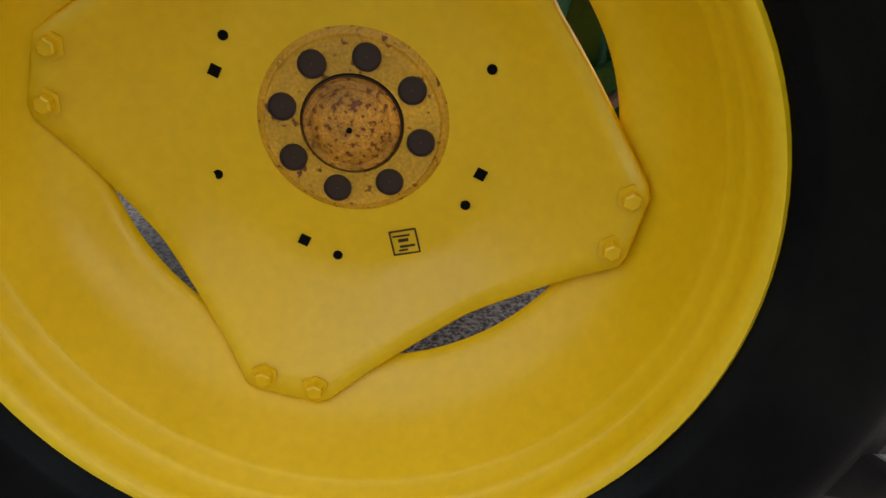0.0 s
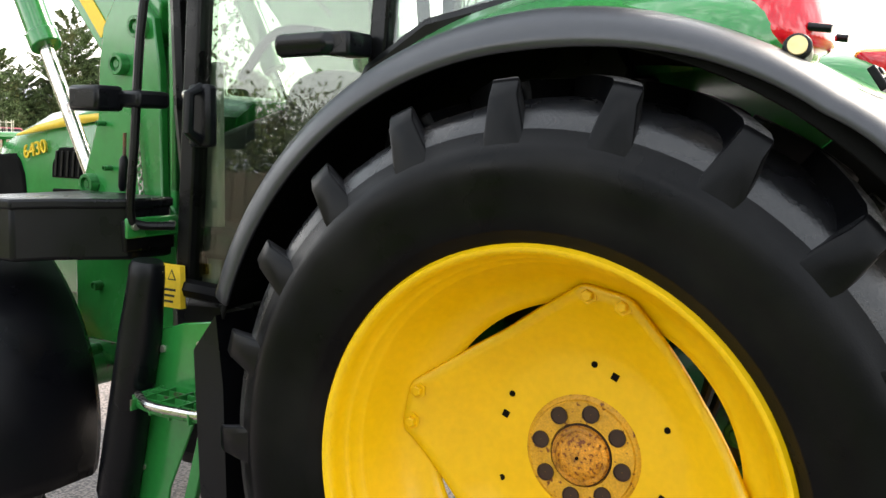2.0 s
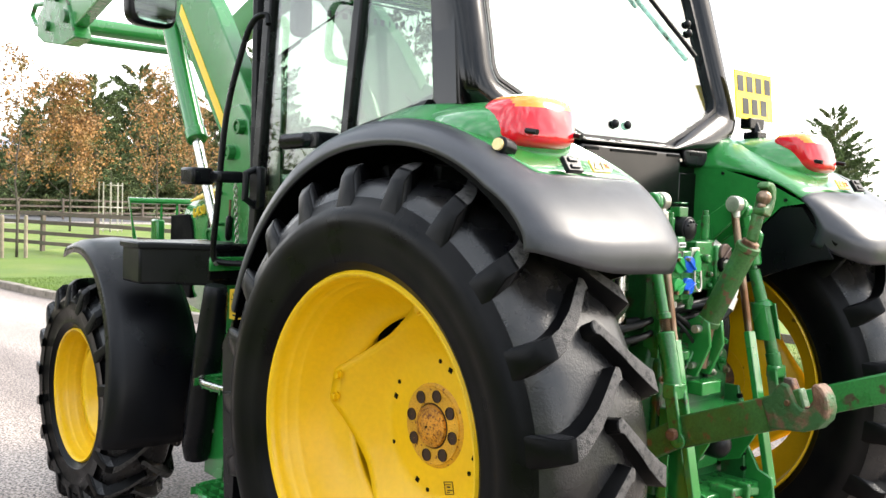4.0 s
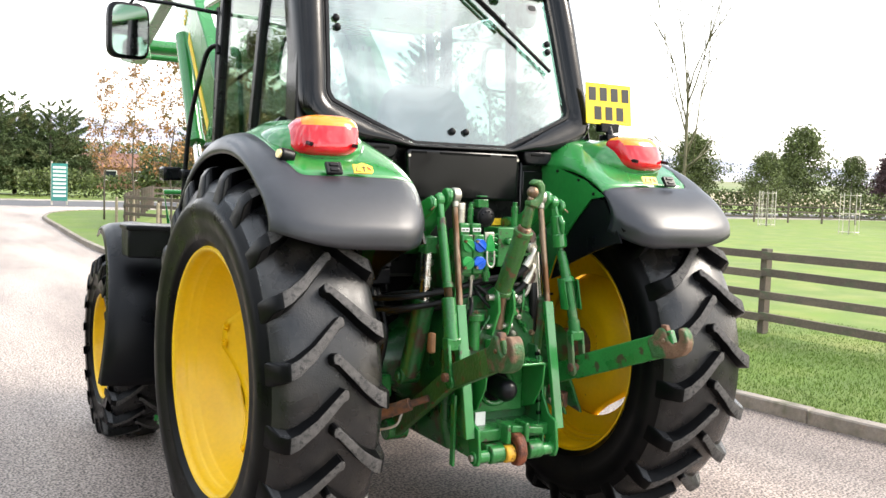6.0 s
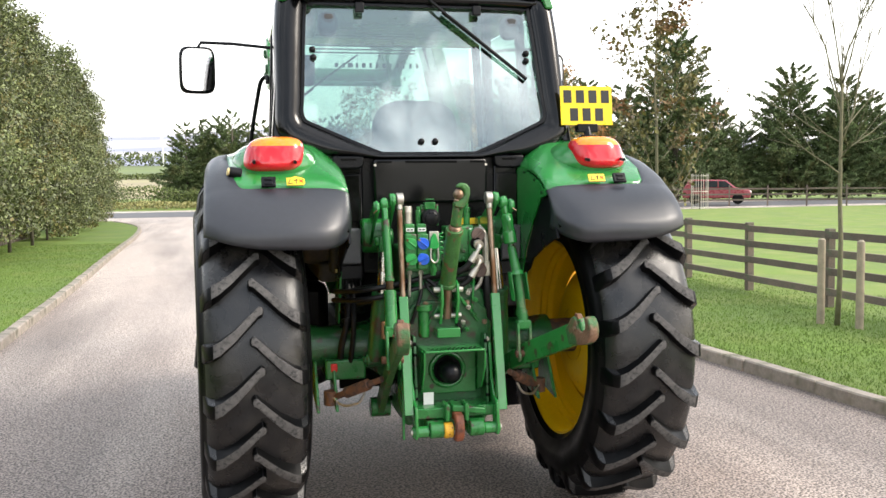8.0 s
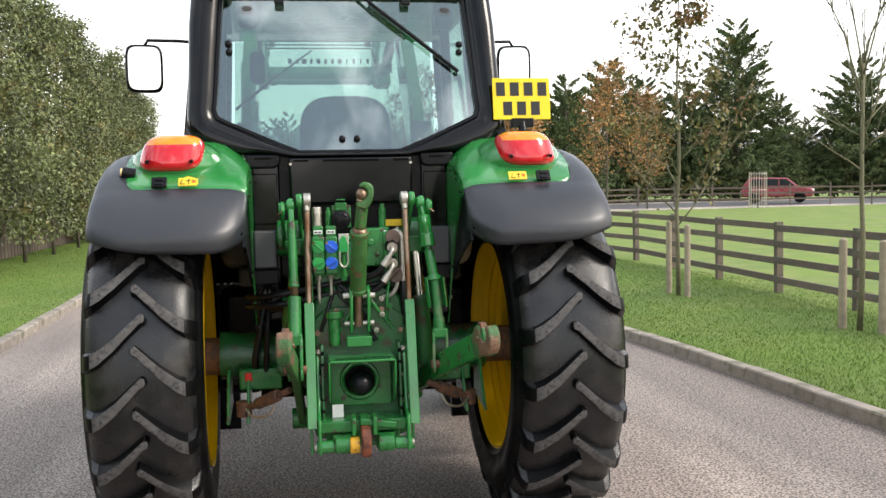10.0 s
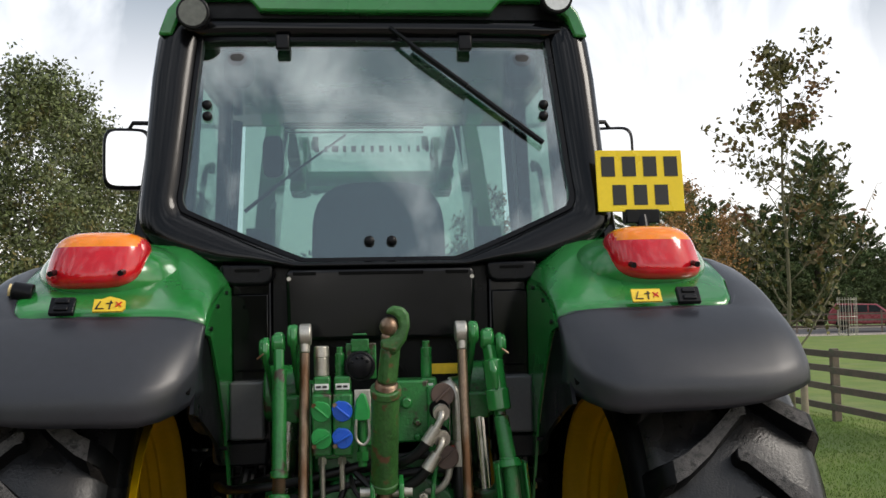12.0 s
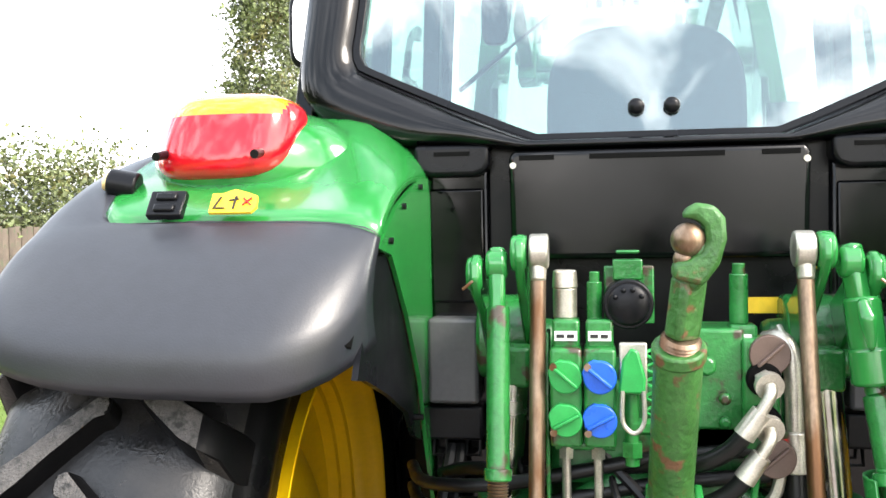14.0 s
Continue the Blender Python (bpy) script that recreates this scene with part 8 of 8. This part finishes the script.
# close-boarded fence on the left
bf = thing("board_fence", (-7.15, 4, VERGE_Z), "weathered close-boarded timber fence", "fence")
bm = B()
box(bm, (0, 0.062, 0.80), (0.022, 0.12, 1.60))
board = mesh_of("board", bm, FENCE_WOOD)
for i in range(190):
    y = 3.0 + i * 0.125
    piece("board", board, bf, pose(0.012 * (i % 2), y - 4, 0.015 * math.sin(i * 2.3), 0, 0, 0))
bm = B()
for z in (0.3, 1.25):
    box(bm, (-0.05, 10.9, z), (0.05, 23.7, 0.08))
part("fence_rail", bm, FENCE_WOOD, bf, local=True)

# guards round saplings in the paddock
def tree_guard(x, y):
    g = thing("tree_guard", (x, y, VERGE_Z), "pale metal guard round a paddock sapling", "tree guard", "tree guards")
    bm = B()
    rod(bm, (0, 0, 0), (0, 0, 1.8), 0.012, n=6)
    me = mesh_of("guard_bar", bm, ZINC)
    for k in range(10):
        a = 2 * math.pi * k / 10
        piece("guard_bar", me, g, pose(0.42 * math.cos(a), 0.42 * math.sin(a), 0))
    for z in (0.1, 0.9, 1.7):
        bm = B()
        tube(bm, [(0.42 * math.cos(t), 0.42 * math.sin(t), z) for t in [2 * math.pi * k / 20 for k in range(21)]], 0.012, 6)
        part("guard_hoop", bm, ZINC, g, local=True)
    bm = B()
    tube(bm, [(0, 0, 0), (0.03, 0.02, 1.2), (0, 0, 2.3)], [0.03, 0.02, 0.006], 8)
    part("sapling", bm, BARK, g, local=True)


for x, y in ((41.8, 43.1), (51.9, 44.3), (22.2, 38.3), (35.5, 29.2), (33.0, 22.5), (9.6, 31.0)):
    tree_guard(x, y)

# teal notice board at the junction
sign = thing("notice_board", (3.8, 45.6, ROAD_Z), "teal notice board with pale bars on posts", "sign")
bm = B()
box(bm, (3.8, 45.6, 1.12), (0.75, 0.06, 1.85))
TEAL = surface("teal sign paint", (0.03, 0.22, 0.19), 0.4)
part("board", bm, TEAL, sign, bevel=0.01)
for x in (3.45, 4.15):
    bm = B()
    rod(bm, (x, 45.65, ROAD_Z), (x, 45.65, 2.15), 0.04)
    part("post", bm, ZINC, sign)
for k in range(8):
    bm = B()
    box(bm, (3.8, 45.565, 0.45 + 0.2 * k), (0.6, 0.01, 0.10))
    part("sign_bar", bm, WHITE, sign)

# parked red car across the paddock
car = thing("car", (27.7, 46.4, VERGE_Z), "dark red estate car standing on the lane behind the paddock fence", "car")
CAR_RED = surface("dark red car paint", (0.26, 0.045, 0.055), 0.3, coat=0.6, vary=0.05)
turn = Matrix.Translation((27.7, 46.4, VERGE_Z)) @ pose(0, 0, 0, 0, 0, -32)
def car_part(name, mat, build, label="", parent=None, bevel=0.02):
    bm = B()
    build(bm)
    bm.transform(turn)
    return part(name, bm, mat, parent or car, label, bevel=bevel)
body = car_part("body", CAR_RED, lambda b: plate(b, [(-1.95, 0.35), (1.95, 0.35), (2.0, 0.65), (1.9, 0.85), (1.15, 0.98), (0.55, 1.45), (-1.55, 1.50), (-1.9, 1.0), (-2.0, 0.7)], "y", -0.82, 0.82), "dark red body", bevel=0.08)
CAR_GLASS = surface("car glass", (0.02, 0.025, 0.03), 0.08, vary=0.02)
for y in (-0.825, 0.825):
    for xs in ([(-1.5, 1.0), (-0.75, 1.0), (-0.75, 1.40), (-1.38, 1.40)], [(-0.68, 1.0), (0.08, 1.0), (0.08, 1.40), (-0.68, 1.40)], [(0.15, 1.0), (0.98, 1.0), (0.52, 1.38), (0.15, 1.40)]):
        car_part("side_window", CAR_GLASS, lambda b: plate(b, xs, "y", y - 0.01, y + 0.01), "dark car window", body, 0.004)
    for x in (-1.25, 1.25):
        w = car_part("wheel", RUBBER, lambda b: rod(b, (x, y - 0.1, 0.32), (x, y + 0.02 * (1 if y > 0 else -1), 0.32), 0.32, n=24), "black tyre", None, 0.02)
        car_part("rim", ZINC, lambda b: rod(b, (x, y - 0.03, 0.32), (x, y + 0.035 * (1 if y > 0 else -1), 0.32), 0.2, n=20), "", w, 0.01)
car_part("windscreen", CAR_GLASS, lambda b: plate(b, [(1.16, 0.985), (0.57, 1.445), (0.55, 1.435), (1.13, 0.975)], "y", -0.68, 0.68), "", body, 0)
for y in (-0.6, 0.6):
    car_part("headlight", WHITE, lambda b: box(b, (1.95, y, 0.72), (0.1, 0.28, 0.14)), "clear headlight", body)

# farmhouse behind the lane
house = thing("house", (20.0, 106, ROAD_Z), "low brick farmhouse with a red tiled roof", "house")
BRICK = surface("pale red brick", (0.24, 0.125, 0.085), 0.85, vary=0.2, scale=3)
TILE = surface("red roof tile", (0.17, 0.082, 0.062), 0.8, vary=0.3, scale=2)
def house_part(name, mat, build, label="", bevel=0.0, parent=None):
    bm = B()
    build(bm)
    bm.transform(Matrix.Translation((20.0, 106, ROAD_Z)) @ pose(0, 0, 0, 0, 0, 6))
    return part(name, bm, mat, parent or house, label, bevel=bevel)
house_part("wall", BRICK, lambda b: box(b, (0, 0, 1.25), (13, 6, 2.5)), "brick wall")
roof_h = house_part("roof", TILE, lambda b: plate(b, [(-3.5, 2.4), (3.5, 2.4), (0, 4.0)], "x", -6.9, 6.9), "red tiled roof")
for x in (-4.5, -1.5, 1.5, 4.5):
    w = house_part("window", WHITE, lambda b: box(b, (x, -3.0, 1.5), (1.4, 0.12, 1.1)), "white window frame")
    house_part("pane", CAR_GLASS, lambda b: box(b, (x, -3.05, 1.5), (1.2, 0.06, 0.9)), "", parent=w)
house_part("chimney", BRICK, lambda b: box(b, (-3.5, 0, 4.1), (0.8, 0.6, 1.2)), "", parent=roof_h)

# far fields and hills
def far_sheet(name, rows, material, label):
    bm = B()
    grid(bm, rows)
    return alone(name, bm, material, label, "hills", kind="structure", angle=180)


STRAW = surface("cut straw field", (0.34, 0.29, 0.17), 0.9, vary=0.2, scale=0.05, stain=(0.22, 0.24, 0.10), stain_scale=0.02, stain_at=0.6, stretch=(0.3, 1, 1), fine=0.6)
FIELD = surface("far fields", (0.13, 0.17, 0.055), 0.9, vary=0.2, scale=0.02, stain=(0.20, 0.21, 0.10), stain_scale=0.008, stain_at=0.55, stain_soft=0.04, stretch=(0.4, 1, 1), fine=0.06)
# Aerial haze is mixed into the hills' base colour.
HILL = surface("haze-tinted hills", (0.27, 0.285, 0.36), 0.95, vary=0.12, scale=0.01, stain=(0.46, 0.45, 0.47), stain_scale=0.006, stain_at=0.5, stain_soft=0.03, stretch=(0.45, 1.3, 6), fine=0.03)
far_sheet("straw_field", [[(x, y, z) for x in range(-1500, 1501, 100)] for y, z in ((112, -0.085), (150, 1.0), (205, 2.75))], STRAW, "pale straw field beyond the lane")
far_sheet("far_fields", [[(x, y, z) for x in range(-1500, 1501, 100)] for y, z in ((205, 2.75), (300, 5.7), (440, 10.2))], FIELD, "green field rising in the distance")
far_sheet("backdrop", [[(x, y, z + bump * (7 * math.sin(x * 0.004 + 1) + 4 * math.sin(x * 0.011))) for x in range(-1500, 1501, 50)] for y, z, bump in ((440, 10.2, 0), (700, 26, 0.2), (1000, 46, 0.4), (1350, 68, 0.6), (1500, 79, 0.9), (1640, 80, 0.9))], HILL, "hills tinted blue-grey with painted haze, pale fields on the horizon")
hedge((-60, 436, 9.8), 420, 14.0, 6.0, 0, 9000, 1.5, "dark far woodland edge between the fields")
for x0, x1 in ((-54, -30), (-27, -8), (12, 40)):
    hedge(((x0 + x1) / 2, 203, 2.6), x1 - x0, 3.0, 1.3, 0, 1500, 0.5, "low dark hedge at the field edge")

# small wind turbine on the rising field
turbine = thing("wind_turbine", (-30.8, 420, 9.3), "slim white wind turbine on the far field", "turbine")
bm = B()
rod(bm, (-30.8, 420, 9.3), (-30.8, 420, 23.2), 0.34, 0.2, n=12)
part("tower", bm, WHITE, turbine)
bm = B()
box(bm, (-30.8, 419.8, 23.3), (0.55, 1.6, 0.6))
part("nacelle", bm, WHITE, turbine, bevel=0.1)
for a in (200, 320, 80):
    bm = B()
    d = Vector((math.sin(radians(a)), 0, math.cos(radians(a))))
    rod(bm, Vector((-30.8, 418.9, 23.3)), Vector((-30.8, 418.9, 23.3)) + d * 5.6, 0.26, 0.07, n=8)
    part("blade", bm, WHITE, turbine)

# grass blades along the near verges
def blades(name, n, place, seed, label):
    rng = np.random.default_rng(seed)
    c = place(rng, n)
    a = rng.uniform(0, 2 * np.pi, n)
    h = rng.uniform(0.012, 0.034, n)
    w = 0.004
    dx, dy = np.cos(a) * w, np.sin(a) * w
    lx, ly = rng.normal(0, 0.012, n), rng.normal(0, 0.012, n)
    v = np.stack([np.stack([c[:, 0] - dx, c[:, 1] - dy, 0 * a + VERGE_Z], 1), np.stack([c[:, 0] + dx, c[:, 1] + dy, 0 * a + VERGE_Z], 1), np.stack([c[:, 0] + lx, c[:, 1] + ly, VERGE_Z + h], 1)], 1).reshape(-1, 3)
    ob = new(name, quads_mesh(name, v, np.arange(3 * n).reshape(-1, 3), BLADES))
    return tagged(ob, label, "grass", kind="stuff")


def kerb_x(line, y):
    ys, xs = [p.y for p in line], [p.x for p in line]
    return np.interp(y, ys, xs)


def right_strip(rng, n):
    y = -1.0 + 15.0 * rng.uniform(0, 1, n) ** 1.3
    x = kerb_x(right_line, y) + 0.06 + rng.uniform(0, 1, n) ** 1.2 * 4.5
    return np.stack([x, y], 1)


def left_strip(rng, n):
    y = 2.0 + 20.0 * rng.uniform(0, 1, n) ** 1.3
    x = kerb_x(left_line, y) - 0.06 - rng.uniform(0, 1, n) * 3.5
    return np.stack([x, y], 1)


blades("grass", 90000, right_strip, 1, "short green grass on the verge")
blades("grass", 50000, left_strip, 2, "short green grass on the verge")
